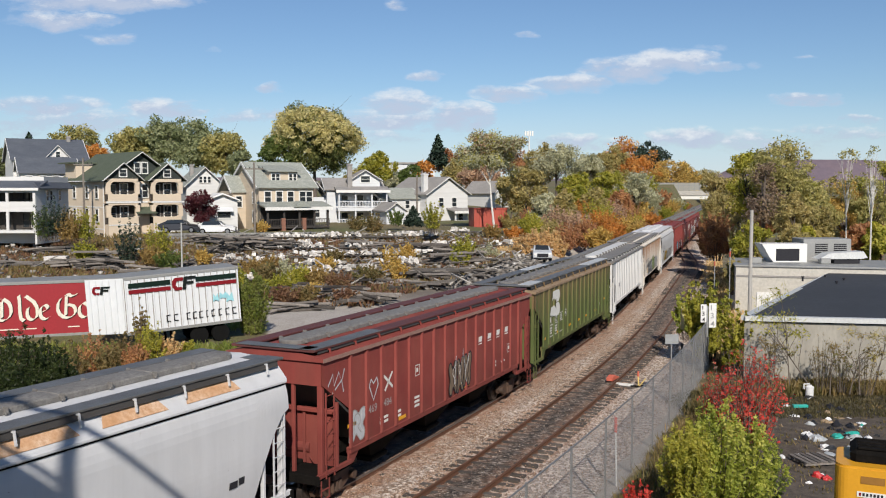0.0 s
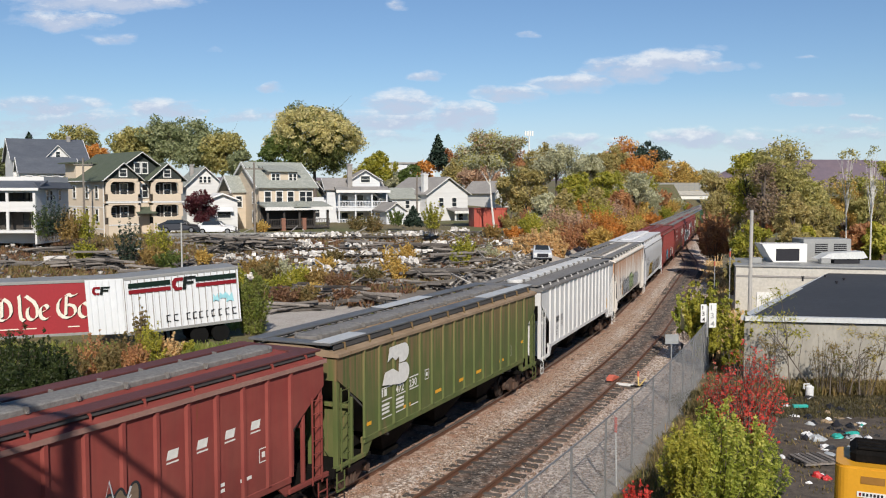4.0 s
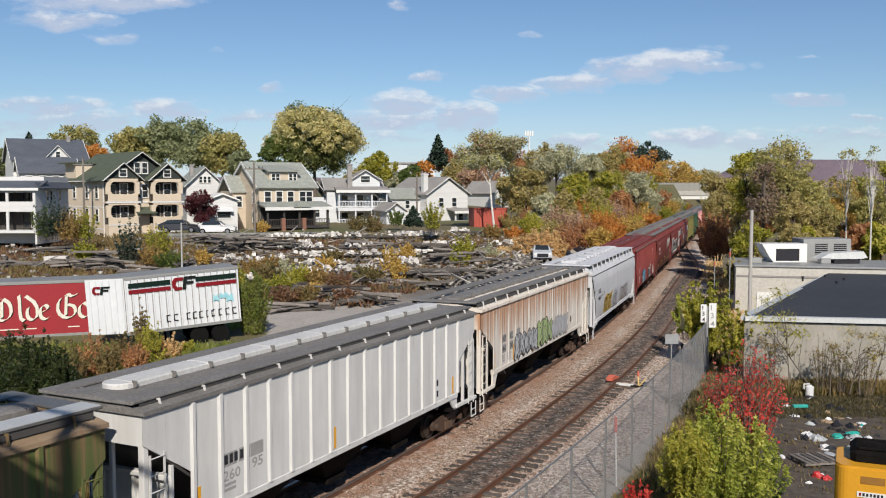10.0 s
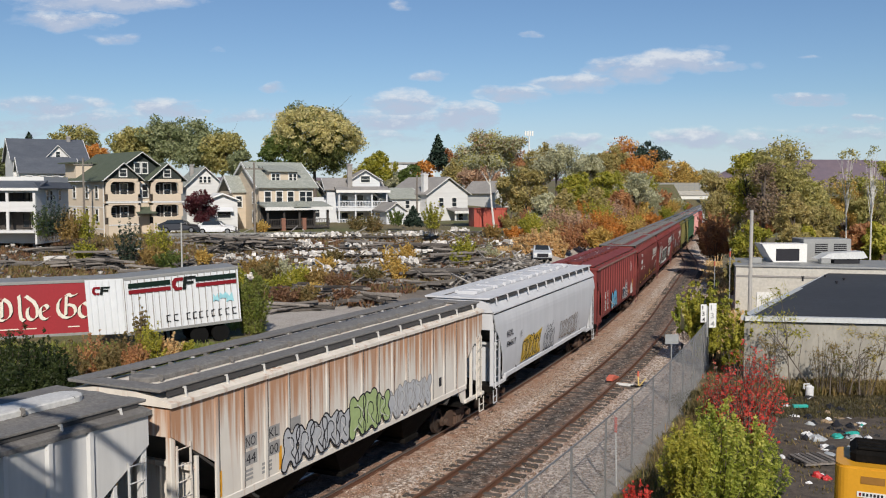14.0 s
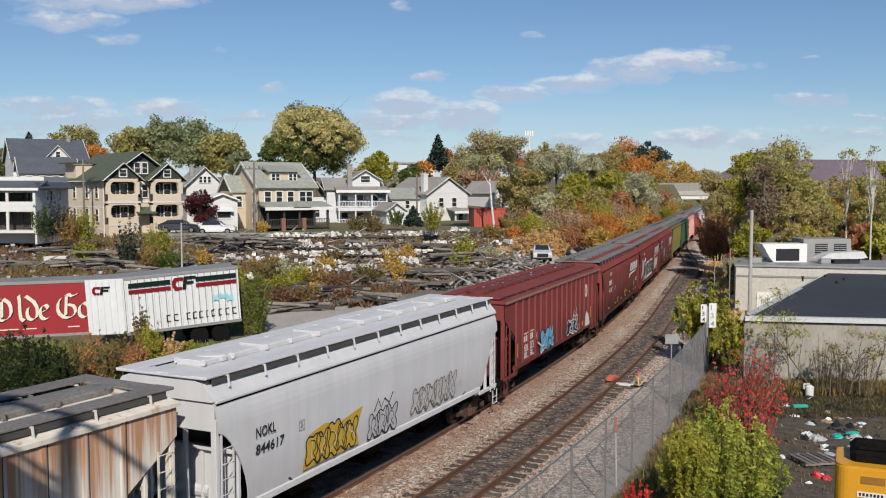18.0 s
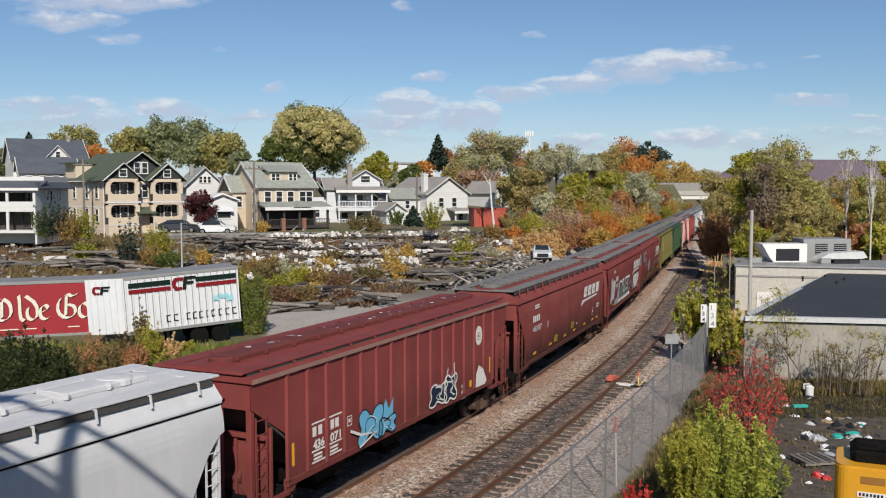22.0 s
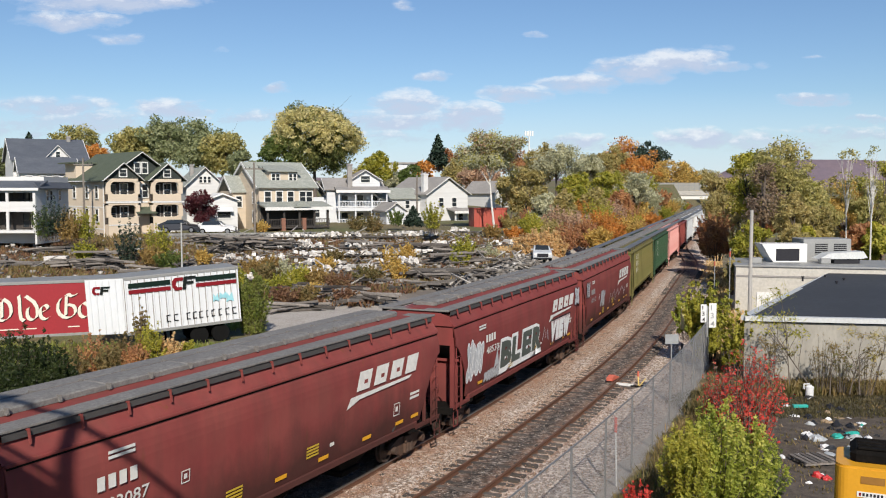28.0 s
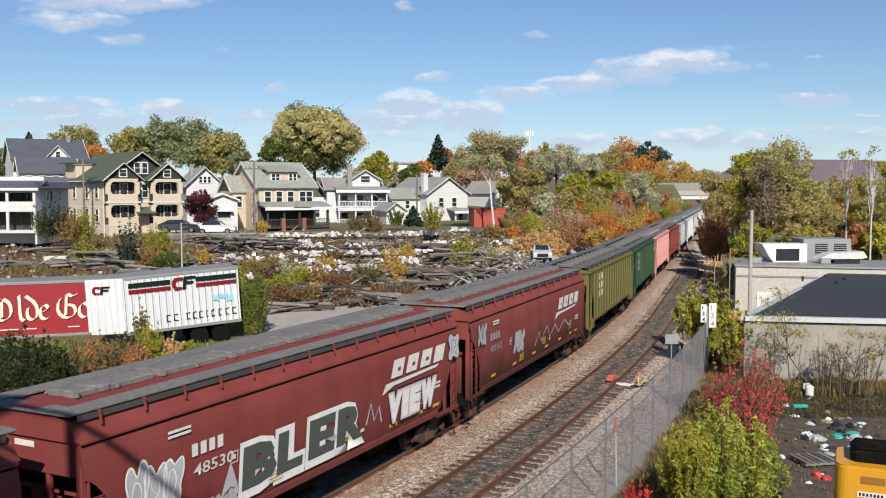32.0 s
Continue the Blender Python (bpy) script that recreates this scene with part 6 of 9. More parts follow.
def trailer(m, length, height, width, side_m, roof_m, label, ribs, legs=True):
    """A box trailer: its nose at x = 0, the near side at y = 0; floor of the box at z = 0."""
    tr = thing("trailer", m, label, "trailer", "parked trailers")
    part("side_panel", Shape().box(0, 0, 0, length, 0.05, height, 0.01), side_m, tr)
    part("far_panel", Shape().box(0, width - 0.05, 0, length, width, height, 0.01), side_m, tr)
    part("front_panel", Shape().box(0, 0.05, 0, 0.05, width - 0.05, height), side_m, tr)
    part("rear_panel", Shape().box(length - 0.05, 0.05, 0, length, width - 0.05, height), side_m, tr)
    part("floor", Shape().box(0.05, 0.05, 0, length - 0.05, width - 0.05, 0.12), m_black, tr)
    part("roof", Shape().box(-0.02, -0.02, height, length + 0.02, width + 0.02, height + 0.05, 0.015), roof_m, tr)
    part("top_rail", Shape().box(-0.03, -0.035, height - 0.12, length + 0.03, 0.0, height + 0.02, 0.01), roof_m, tr)
    part("bottom_rail", Shape().box(-0.03, -0.04, -0.12, length + 0.03, 0.0, 0.04, 0.01), m_trroof, tr)
    if ribs:
        me = Shape().box(-0.035, -0.055, 0.04, 0.035, 0.0, height - 0.12, 0.01).mesh("rib")
        # flat dark strip painted as the shadow at the left of each rib
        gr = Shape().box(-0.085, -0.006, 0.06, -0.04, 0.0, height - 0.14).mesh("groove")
        n = int(length / 0.36)
        for i in range(n + 1):
            part("rib", me, side_m, tr, at=pose(0.05 + (length - 0.1) * i / n, 0, 0))
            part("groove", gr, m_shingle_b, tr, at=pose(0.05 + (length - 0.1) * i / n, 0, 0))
        for i in range(6):
            part("rib", me, side_m, tr, at=pose(0, width * (i + 0.5) / 6, 0, 0, 0, -90))
    for x in (length - 1.2, length - 2.4):
        ax = part("axle", Shape().rod((x, 0.3, -0.62), (x, width - 0.3, -0.62), 0.08, 8), m_black, tr)
        for y in (0.12, width - 0.42):
            part("wheel", Shape().rod((x, y, -0.62), (x, y + 0.3, -0.62), 0.5, 16), m_tyre, ax)
    if legs:
        for y in (0.35, width - 0.45):
            part("landing_leg", Shape().box(2.3, y, -1.3, 2.42, y + 0.12, 0.0).box(2.2, y - 0.05, -1.34, 2.52, y + 0.17, -1.28), m_black, tr)
    return tr


# white pup trailer, nose high on the slope
tw = trailer(pose(-16.3, 46.4, 1.32, 0, -3.4, 28.0) @ Matrix.Diagonal((0.945, 1.0, 0.985, 1.0)), 6.3, 2.92, 2.44, m_trwhite, m_trroof, "white ribbed box trailer with dark stripes and graffiti", True)
for x0, x1 in ((0.2, 2.45), (3.85, 6.15)):
    part("stripe", Shape().box(x0, -0.068, 2.36, x1, -0.058, 2.62), m_logo_green, tw, "dark green stripe")
    part("stripe", Shape().box(x0, -0.068, 2.06, x1, -0.058, 2.27), m_logo_red, tw, "dark red stripe")
cshape = [(0.55, 0.15), (0.5, 0.0), (0.15, 0.0), (0.0, 0.18), (0.0, 0.5), (0.15, 0.68), (0.62, 0.68), (0.6, 0.5), (0.28, 0.5), (0.2, 0.42), (0.2, 0.26), (0.28, 0.17)]
fshape = [(0.0, 0.0), (0.2, 0.0), (0.24, 0.26), (0.62, 0.26), (0.64, 0.42), (0.26, 0.42), (0.28, 0.52), (0.75, 0.52), (0.78, 0.68), (0.1, 0.68)]
for k, sz, m_, at_ in (("emblem", 1.0, m_logo_red, (2.55, 2.0)), ("emblem", 1.0, m_logo_black, (3.1, 2.02))):
    pts = cshape if m_ is m_logo_red else fshape
    part(k, Shape().plate([(at_[0] + a * sz, -0.07, at_[1] + b * sz) for a, b in pts], (0, 0.01, 0)), m_, tw)


def nose(u, z):
    """A point on the slanted nose panel, u metres from its near edge backwards."""
    q = 1.75 - u
    return (-0.871 * q - 0.03, 0.492 * q - 0.05, z)


for m_, pts, off in ((m_logo_red, cshape, 0.0), (m_logo_black, fshape, 0.42)):
    part("emblem", Shape().plate([nose(off + a * 0.75, 2.12 + b * 0.62) for a, b in pts], (0.006, 0.01, 0)), m_, tw)
for i, (x, w) in enumerate(((2.1, 0.22), (2.5, 0.25), (3.2, 0.22), (3.55, 0.22), (3.9, 0.22), (4.3, 0.12), (4.6, 0.2), (5.0, 0.2), (5.4, 0.22), (5.8, 0.24))):
    part("marking", Shape().plate([(x, -0.062, 0.35), (x + w, -0.062, 0.36), (x + w, -0.062, 0.41), (x + w * 0.3, -0.062, 0.42), (x + w * 0.25, -0.062, 0.66), (x + w, -0.062, 0.70), (x + w, -0.062, 0.75), (x, -0.062, 0.73)], (0, 0.008, 0)), m_ink, tw)
for x, z, w, h in ((4.75, 1.15, 0.35, 0.45), (5.1, 1.25, 0.5, 0.4), (5.5, 1.05, 0.45, 0.55)):
    part("graffiti", Shape().plate([(x, -0.064, z), (x + w * 0.4, -0.064, z + h * 0.2), (x + w, -0.064, z), (x + w * 0.8, -0.064, z + h), (x + w * 0.45, -0.064, z + h * 0.6), (x + w * 0.1, -0.064, z + h)], (0, 0.008, 0)), m_teal, tw)

NB = (-1.86, 1.05)
part("nose_panel", Shape().plate([(0, 0, 0), (*NB, 0), (*NB, 2.92), (0, 0, 2.92)], (0.03, 0.04, 0)), m_trwhite, tw)
part("nose_roof", Shape().plate([(0, 0, 2.92), (*NB, 2.92), (-1.86, 2.44, 2.92), (0, 2.44, 2.92)], (0, 0, 0.05)), m_trroof, tw)
for i in range(6):
    q = (i + 0.3) / 6
    part("rib", Shape().rod((NB[0] * q - 0.01, NB[1] * q - 0.02, 0.04), (NB[0] * q - 0.01, NB[1] * q - 0.02, 2.85), 0.03, 6), m_trwhite, tw)

# long red trailer behind it
tr_ = trailer(pose(-31.85, 46.2, 0.66, 0, -0.4, 19.0), 13.6, 2.95, 2.5, m_trred, m_trroof, "long red box trailer with cream old-style lettering", False)
# broad-nib letter strokes: each a chain of points in the letter's own box
NIB = {"O": [[(0.40, 1.15), (0.05, 0.85), (0.05, 0.30), (0.40, 0.0), (0.82, 0.25), (0.82, 0.85), (0.50, 1.12)], [(0.42, 1.0), (0.40, 0.2)]],
       "l": [[(0.02, 1.18), (0.14, 1.28), (0.14, 0.14), (0.32, 0.0)]],
       "d": [[(-0.02, 1.22), (0.46, 0.80), (0.48, 0.18), (0.25, 0.0), (0.02, 0.16), (0.02, 0.60), (0.24, 0.76)]],
       "e": [[(0.04, 0.36), (0.42, 0.56), (0.26, 0.78), (0.02, 0.60), (0.02, 0.16), (0.25, 0.0), (0.48, 0.16)]],
       "G": [[(0.98, 1.22), (0.70, 1.10), (0.55, 1.28), (0.10, 0.95), (0.05, 0.32), (0.45, 0.0), (0.88, 0.20), (0.86, 0.62), (0.52, 0.72)], [(0.48, 1.15), (0.42, 0.18)]],
       "o": [[(0.25, 0.78), (0.02, 0.60), (0.02, 0.18), (0.25, 0.0), (0.48, 0.18), (0.48, 0.60), (0.25, 0.78)]]}


def nib_letter(strokes, x, z, size, w, y, dx=0.0):
    """Flat lettering drawn with a broad slanted pen."""
    sh = Shape()
    nx_, nz_ = w * 0.80, w * 0.60
    for k, chain in enumerate(strokes):
        chain = rounded(chain, False, 1)
        for (a, b), (c, d) in zip(chain, chain[1:]):
            n_ = len(sh.v) * 0.00002
            p, q = (x + a * size + dx, z + b * size - dx), (x + c * size + dx, z + d * size - dx)
            sh.add([(p[0], y - n_, p[1]), (q[0], y - n_, q[1]), (q[0] + nx_, y - n_, q[1] + nz_), (p[0] + nx_, y - n_, p[1] + nz_)], [(0, 1, 2, 3)])
    return sh


for ch, x in zip("OldeGoo", (7.75, 8.95, 9.45, 10.1, 10.95, 12.1, 12.75)):
    part("emblem", nib_letter(NIB[ch], x, 0.78, 1.12, 0.2, -0.012, 0.045), m_logo_black, tr_)
    part("emblem", nib_letter(NIB[ch], x, 0.78, 1.12, 0.2, -0.02), m_cream, tr_, "cream old-style letter shape")
for x0, x1 in ((8.0, 9.1), (9.3, 10.0), (11.6, 12.2)):
    part("marking", Shape().box(x0, -0.012, 0.36, x1, -0.004, 0.42), m_cream, tr_)

# ---- salvage yard: racks of cut stone, stacks of old beams ----
m_paleston = surf("pale_cut_stone", (0.66, 0.63, 0.59), (0.52, 0.48, 0.44), 1.2, 9, 0.85, 0, 0.2, 0.7, vary=0.35)
m_greywood = surf("silvered_timber", (0.21, 0.185, 0.165), (0.13, 0.115, 0.10), 1.0, 8, 0.9, 0, 0.35, 0.5, vary=0.55)
m_darkwood = surf("old_dark_timber", (0.06, 0.05, 0.043), (0.11, 0.095, 0.08), 1.0, 8, 0.9, 0, 0.35, 0.6, vary=0.4)
ry = random.Random(21)
block_me = []
for k in range(8):
    w, d, h = ry.uniform(0.07, 0.27), ry.uniform(0.08, 0.2), ry.uniform(0.05, 0.17)
    sh = Shape().box(-w, -d, -h, w, d, h, 0.025)
    sh.v = [(x + ry.uniform(-0.06, 0.06), y + ry.uniform(-0.06, 0.06), z + ry.uniform(-0.045, 0.045)) for x, y, z in sh.v]
    block_me.append((sh.mesh("stone_block"), h))


def stone_rack(x, y, length, turn, n, levels=1):
    """A timber rack with cut stones along its top."""
    z = ground_z(x, y)
    rk = thing("stone_rack", pose(x, y, z, 0, 0, turn), "long timber rack loaded with pale cut stones", "rack", "stone racks in the salvage yard")
    hl = length / 2
    for lv in range(levels):
        zz = 0.55 + lv * 0.9
        part("shelf", Shape().box(-hl, -0.5, zz - 0.1, hl, 0.5, zz, 0.01), m_darkwood, rk)
    k = max(2, int(length / 2.2))
    for i in range(k + 1):
        px = -hl + length * i / k
        for py in (-0.42, 0.42):
            part("post", Shape().box(px - 0.07, py - 0.07, -0.3, px + 0.07, py + 0.07, 0.45 + (levels - 1) * 0.9), m_darkwood, rk)
    heaps = [ry.uniform(-hl, hl) for _ in range(max(2, n // 9))]
    for i in range(int(n * 1.5)):
        me, h = ry.choice(block_me)
        lv = 0
        if ry.random() < 0.12:
            part("board", Shape().box(-0.6, -0.06, 0, 0.6, 0.06, 0.04), m_greywood, rk, at=pose(ry.uniform(-hl, hl), ry.uniform(-0.6, 0.3), ry.uniform(0.1, 0.8), ry.uniform(-30, 30), ry.uniform(-40, 40), ry.uniform(-60, 60)))
        part("stone_block", me, m_paleston, rk, at=pose(min(hl, max(-hl, ry.choice(heaps) + ry.gauss(0, 0.9))), ry.uniform(-0.35, 0.35), 0.55 + h + (ry.uniform(0.12, 0.3) if ry.random() < 0.4 else 0.0), ry.uniform(-14, 14), ry.uniform(-14, 14), ry.uniform(-90, 90)))
    return rk

# x, y, length, turn, stones, levels
RACKS = [
    (-13.87, 99, 17, 4, 46, 1), (-5.2, 100, 9, 6, 26, 1), (5.59, 104, 9, 6, 26, 1),
    (-17.88, 93, 8, 5, 20, 1), (-10.59, 91.5, 12, 5, 44, 1), (-2.25, 92.5, 8, 6, 26, 1), (4.42, 93.5, 6, 8, 20, 1),
    (-13.14, 86, 12, 6, 42, 1), (-5.6, 86.5, 10, 6, 40, 1), (-17.37, 83, 5, 6, 16, 1), (-9.34, 80.5, 14, 7, 50, 1), (-2.74, 81.5, 6, 7, 18, 1),
    (-12.41, 75, 9, 6, 30, 1), (-15.98, 72, 4, 6, 18, 1), (-6.86, 76, 6, 8, 20, 1),
]
# x, y, pieces, turn, spread, height, tidiness
PILES = [
    (-38.24, 82, 12, 6, 2.0, 0.6, 0.5), (-25.3, 77, 14, -10, 2.0, 0.7, 0.4), (-11.09, 79, 12, 8, 2.0, 0.5, 0.5), (-16.18, 91, 16, 10, 2.2, 1.2, 0.4), (-8.47, 94, 14, 4, 2.4, 0.8, 0.5),
    (-1.32, 88, 16, 5, 2.2, 1.3, 0.5), (1.96, 87, 12, 3, 2.0, 0.9, 0.6), (-6.22, 80, 10, 5, 2.0, 0.6, 0.5), (-16.75, 80, 12, 14, 2.0, 0.8, 0.3), (-9.47, 74, 10, 12, 2.0, 0.5, 0.4), (-25.47, 96, 14, -20, 2.2, 1.2, 0.2),
    (-7.21, 66, 16, 20, 2.2, 0.9, 0.2), (-5.79, 64, 14, -20, 2.0, 0.7, 0.2), (-12.78, 67, 14, 10, 1.6, 0.8, 0.7), (-9.7, 69, 12, 5, 2.0, 0.6, 0.5),
    (-0.65, 74, 16, 8, 2.0, 0.9, 0.6), (2.22, 77, 12, 5, 2.0, 0.7, 0.6), (-1.93, 70, 8, -18, 2.0, 0.5, 0.3), (-10.12, 61, 12, 14, 1.5, 0.4, 0.5),
    (-32.04, 84, 16, -12, 1.8, 1.1, 0.6), (-29.78, 80, 16, -14, 1.8, 1.0, 0.7), (-21.64, 90, 22, -30, 2.4, 1.8, 0.15), (-19.81, 92, 18, 25, 2.2, 1.6, 0.15),
    (-32.69, 81, 16, 4, 1.6, 0.8, 0.7), (-39.1, 90, 10, -6, 1.8, 0.7, 0.5), (-22.26, 80, 12, 20, 1.6, 0.8, 0.3), (0.31, 82, 14, 3, 1.8, 1.3, 0.5),
    (-4.54, 77, 10, 6, 1.8, 0.5, 0.5), (3.95, 83, 10, 4, 1.8, 0.6, 0.6), (-6.5, 72, 10, -8, 2.0, 0.5, 0.3),
]


for u_x, u_y, ln, tn, n, lv in RACKS:
    stone_rack(u_x, u_y, ln, tn, n, lv)

beam_me = [Shape().box(-l / 2, -w, -h, l / 2, w, h, 0.02).mesh("timber") for l, w, h in ((4.2, 0.08, 0.08), (3.0, 0.06, 0.08), (5.0, 0.08, 0.1), (2.2, 0.11, 0.04), (3.4, 0.13, 0.03))]


def timber_pile(x, y, n, turn, spread, high, tidy=0.4, mat=None):
    z = ground_z(x, y)
    pl = thing("timber_pile", pose(x, y, z, 0, 0, turn), "loose stack of silvered salvaged beams and boards on the ground", "timber pile", "timber piles in the salvage yard")
    for i in range(int(n * 1.4)):
        zz = 0.1 + high * (i / n / 1.4)
        part("timber", ry.choice(beam_me), (mat or m_greywood) if ry.random() > 0.3 else m_darkwood, pl,
             at=pose(ry.uniform(-spread, spread) * 0.4, ry.uniform(-spread, spread) * max(0.15, 0.5 - 0.22 * i / n), zz, ry.uniform(-14, 14), ry.uniform(-9, 9) * (1.1 - tidy), ry.gauss(0, 42 * (1.05 - tidy))))
    return pl


for x, y, n, tn, sp, hi, td in PILES:
    timber_pile(x, y, n, tn, sp, hi, td)


# ---- cars ----
def parked_car(m, paint, label, category="car", suv=True):
    """A car about its middle on the ground; its nose points to -y."""
    car = thing("car", m, label, category, "parked cars")
    prof = [(-2.25, 0.35), (-2.28, 0.62), (-2.1, 0.88), (-1.1, 1.02), (-0.45, 1.52 if suv else 1.38), (1.35, 1.56 if suv else 1.36), (2.05, 1.05), (2.25, 0.95), (2.28, 0.4), (1.9, 0.28), (-1.9, 0.28)]
    sh = Shape()
    half = 0.88
    rows = []
    for x, k in ((-half, 0.93), (-half * 0.9, 1.0), (half * 0.9, 1.0), (half, 0.93)):
        rows.append([(x * (0.84 if z > 1.15 else 1.0), y, 0.28 + (z - 0.28) * k) for y, z in prof] + [(x, prof[0][0], prof[0][1])])
    sh.sheet(rows)
    for r in (rows[0], rows[-1]):
        sh.add(r[:-1], [tuple(range(len(prof)))])
    body = part("body", sh, paint, car)
    part("windscreen", Shape().plate([(-0.66, -1.04, 1.06), (0.66, -1.04, 1.06), (0.58, -0.52, 1.48), (-0.58, -0.52, 1.48)], (0, -0.02, 0.015)), m_glass, body)
    for s in (-1, 1):
        part("side_window", Shape().plate([(s * 0.83, -0.75, 1.08), (s * 0.83, 1.5, 1.08), (s * 0.76, 1.25, 1.46), (s * 0.76, -0.4, 1.46)], (s * 0.03, 0, 0)), m_glass, body)
        part("headlight", Shape().box(min(s * 0.55, s * 0.84), -2.3, 0.64, max(s * 0.55, s * 0.84), -2.2, 0.8, 0.02), m_trim, body)
        part("mirror", Shape().box(min(s * 0.88, s * 1.05), -0.85, 1.02, max(s * 0.88, s * 1.05), -0.7, 1.16, 0.02), paint, body)
        for y in (-1.4, 1.4):
            wh = part("wheel", Shape().rod((s * 0.66, y, 0.33), (s * 0.9, y, 0.33), 0.33, 18), m_tyre, car)
            part("rim", Shape().rod((s * 0.88, y, 0.33), (s * 0.91, y, 0.33), 0.2, 12), m_rim, wh)
    part("grille", Shape().box(-0.52, -2.31, 0.46, 0.52, -2.22, 0.8, 0.03), m_ink, body)
    part("bumper", Shape().box(-0.86, -2.33, 0.28, 0.86, -2.2, 0.42, 0.04), m_ink, body)
    return car


m_rim = plain("alloy_rim", (0.4, 0.4, 0.4), 0.35, 0.8)
m_silver = plain("silver_car_paint", (0.62, 0.64, 0.66), 0.3, 0.2)
m_carwhite = plain("white_car_paint", (0.68, 0.68, 0.68), 0.3)
m_cardark = plain("black_car_paint", (0.03, 0.03, 0.035), 0.25)

_x = 9.49
parked_car(pose(_x, 87, ground_z(_x, 87), 0, 0, -3), m_silver, "silver-white crossover parked on the gravel yard road", suv=False)
_x = -26.16
parked_car(pose(_x, 104, 3.63, 0, 0, 98), m_carwhite, "white sedan parked along the street wall", suv=False)
_x = -30.02
parked_car(pose(_x, 103, 3.82, 0, 0, 98), m_cardark, "black sedan parked in front of the houses", suv=False)
slab_ = thing("pallet_stack", pose(-35.99, 84, ground_z(-35.99, 84), 0, 0, 8), "stack of pale slabs on a pallet", "slabs")
for i in range(4):
    part("slab", Shape().box(-1.0, -0.6, 0.15 + i * 0.16, 1.0, 0.6, 0.29 + i * 0.16, 0.02), m_paleston, slab_)


# ---- poles on the left ----
m_pole = surf("weathered_pole", (0.17, 0.145, 0.12), (0.22, 0.20, 0.17), 1.0, 9, 0.9, 0, 0.2, stretch=(4, 4, 0.3))


def pole(x, y, z0, h, r=0.14, arm=True, label="weathered wooden utility pole with crossarm", mat=None):
    p = thing("utility_pole", pose(x, y, z0), label, "utility pole", "utility poles")
    part("shaft", Shape().rod((0, 0, -0.5), (0, 0, h), r, 10, r * 0.75), mat or m_pole, p)
    if arm:
        part("crossarm", Shape().box(-1.1, -0.06, h - 0.8, 1.1, 0.06, h - 0.66), mat or m_pole, p)
        for x_ in (-0.95, -0.5, 0.5, 0.95):
            part("insulator", Shape().rod((x_, 0, h - 0.66), (x_, 0, h - 0.48), 0.05, 8), m_glass, p)
    return p


pole(-40.44, 102, 4, 8.26)
pole(-21.66, 104, 4.23, 7.58)
pole(-3.45, 120, 3.9, 6.73, arm=False, label="plain weathered wooden utility pole")
pole(-22.01, 76, 2.36, 3.58, 0.08, False, "thin grey metal post in the yard", plain("post_grey", (0.4, 0.4, 0.38), 0.6))
fl = thing("floodlight_mast", pose(31.24, 330, 11.81), "tall steel mast with a ring of floodlights", "mast")
part("shaft", Shape().rod((0, 0, 0), (0, 0, 16.35), 0.3, 10, 0.2), m_trim, fl)
for i in range(4):
    part("floodlight", Shape().box(-1.6 + i * 0.85, -0.3, 16.15, -1.0 + i * 0.85, 0.3, 17.98, 0.05), m_trim, fl)


# ---- chain-link fence along the siding ----
m_galv = surf("galvanised_steel", (0.30, 0.30, 0.30), (0.24, 0.24, 0.235), 2.0, 20, 0.5, 0.6, 0.05)
m_wire, t, bs = nodes_of("chain_link_wire")
bs.inputs["Base Color"].default_value = (0.42, 0.42, 0.41, 1)
bs.inputs["Metallic"].default_value, bs.inputs["Roughness"].default_value = 0.4, 0.5
FENCE = SIDING + 4.3
fence = thing("chain_link_fence", pose(0, 0, 0), "tall galvanised chain-link fence beside the siding", "fence", kind="structure")
FZ, FH = -0.1, 2.48
post_me = Shape().rod((0, 0, -0.3), (0, 0, FH + 0.04), 0.032, 8).mesh("post")
S_POSTS = [-13.9 + 3.02 * i for i in range(12)]
for s in S_POSTS:
    x, y, th = LINE.at(s, FENCE)
    part("post", post_me, m_galv, fence, at=pose(x, y, FZ))
for a, b in zip(S_POSTS, S_POSTS[1:]):
    xa, ya, _ = LINE.at(a, FENCE)
    xb, yb, _ = LINE.at(b, FENCE)
    part("top_rail", Shape().rod((xa, ya, FZ + FH), (xb, yb, FZ + FH), 0.021, 8), m_galv, fence)
    sh = Shape()
    A, B = Vector((xa, ya, FZ)), Vector((xb, yb, FZ))
    L = (B - A).length
    pitch, wr = 0.075, 0.0027
    for sg in (-1, 1):
        k = -int(FH / pitch)
        while k * pitch < L + FH:
            u0, z0 = k * pitch, 0.05
            u1, z1 = u0 + (FH - 0.05), FH
            if sg < 0:
                u0, u1 = L - u0, L - u1
            lo, hi = sorted(((u0, z0), (u1, z1)))
            u0c, u1c = max(lo[0], 0.0), min(hi[0], L)
            if u1c - u0c > 0.05:
                f0, f1 = (u0c - lo[0]) / (hi[0] - lo[0]), (u1c - lo[0]) / (hi[0] - lo[0])
                p = A + (B - A) * (u0c / L) + Vector((0, 0, lo[1] + (hi[1] - lo[1]) * f0))
                q = A + (B - A) * (u1c / L) + Vector((0, 0, lo[1] + (hi[1] - lo[1]) * f1))
                sh.rod(p, q, wr, 3, caps=False)
            k += 1
    me = bpy.data.meshes.new("mesh_panel")
    me.from_pydata(sh.v, [], sh.f)
    tagged(part("mesh_panel", me, m_wire, fence), kind="stuff")

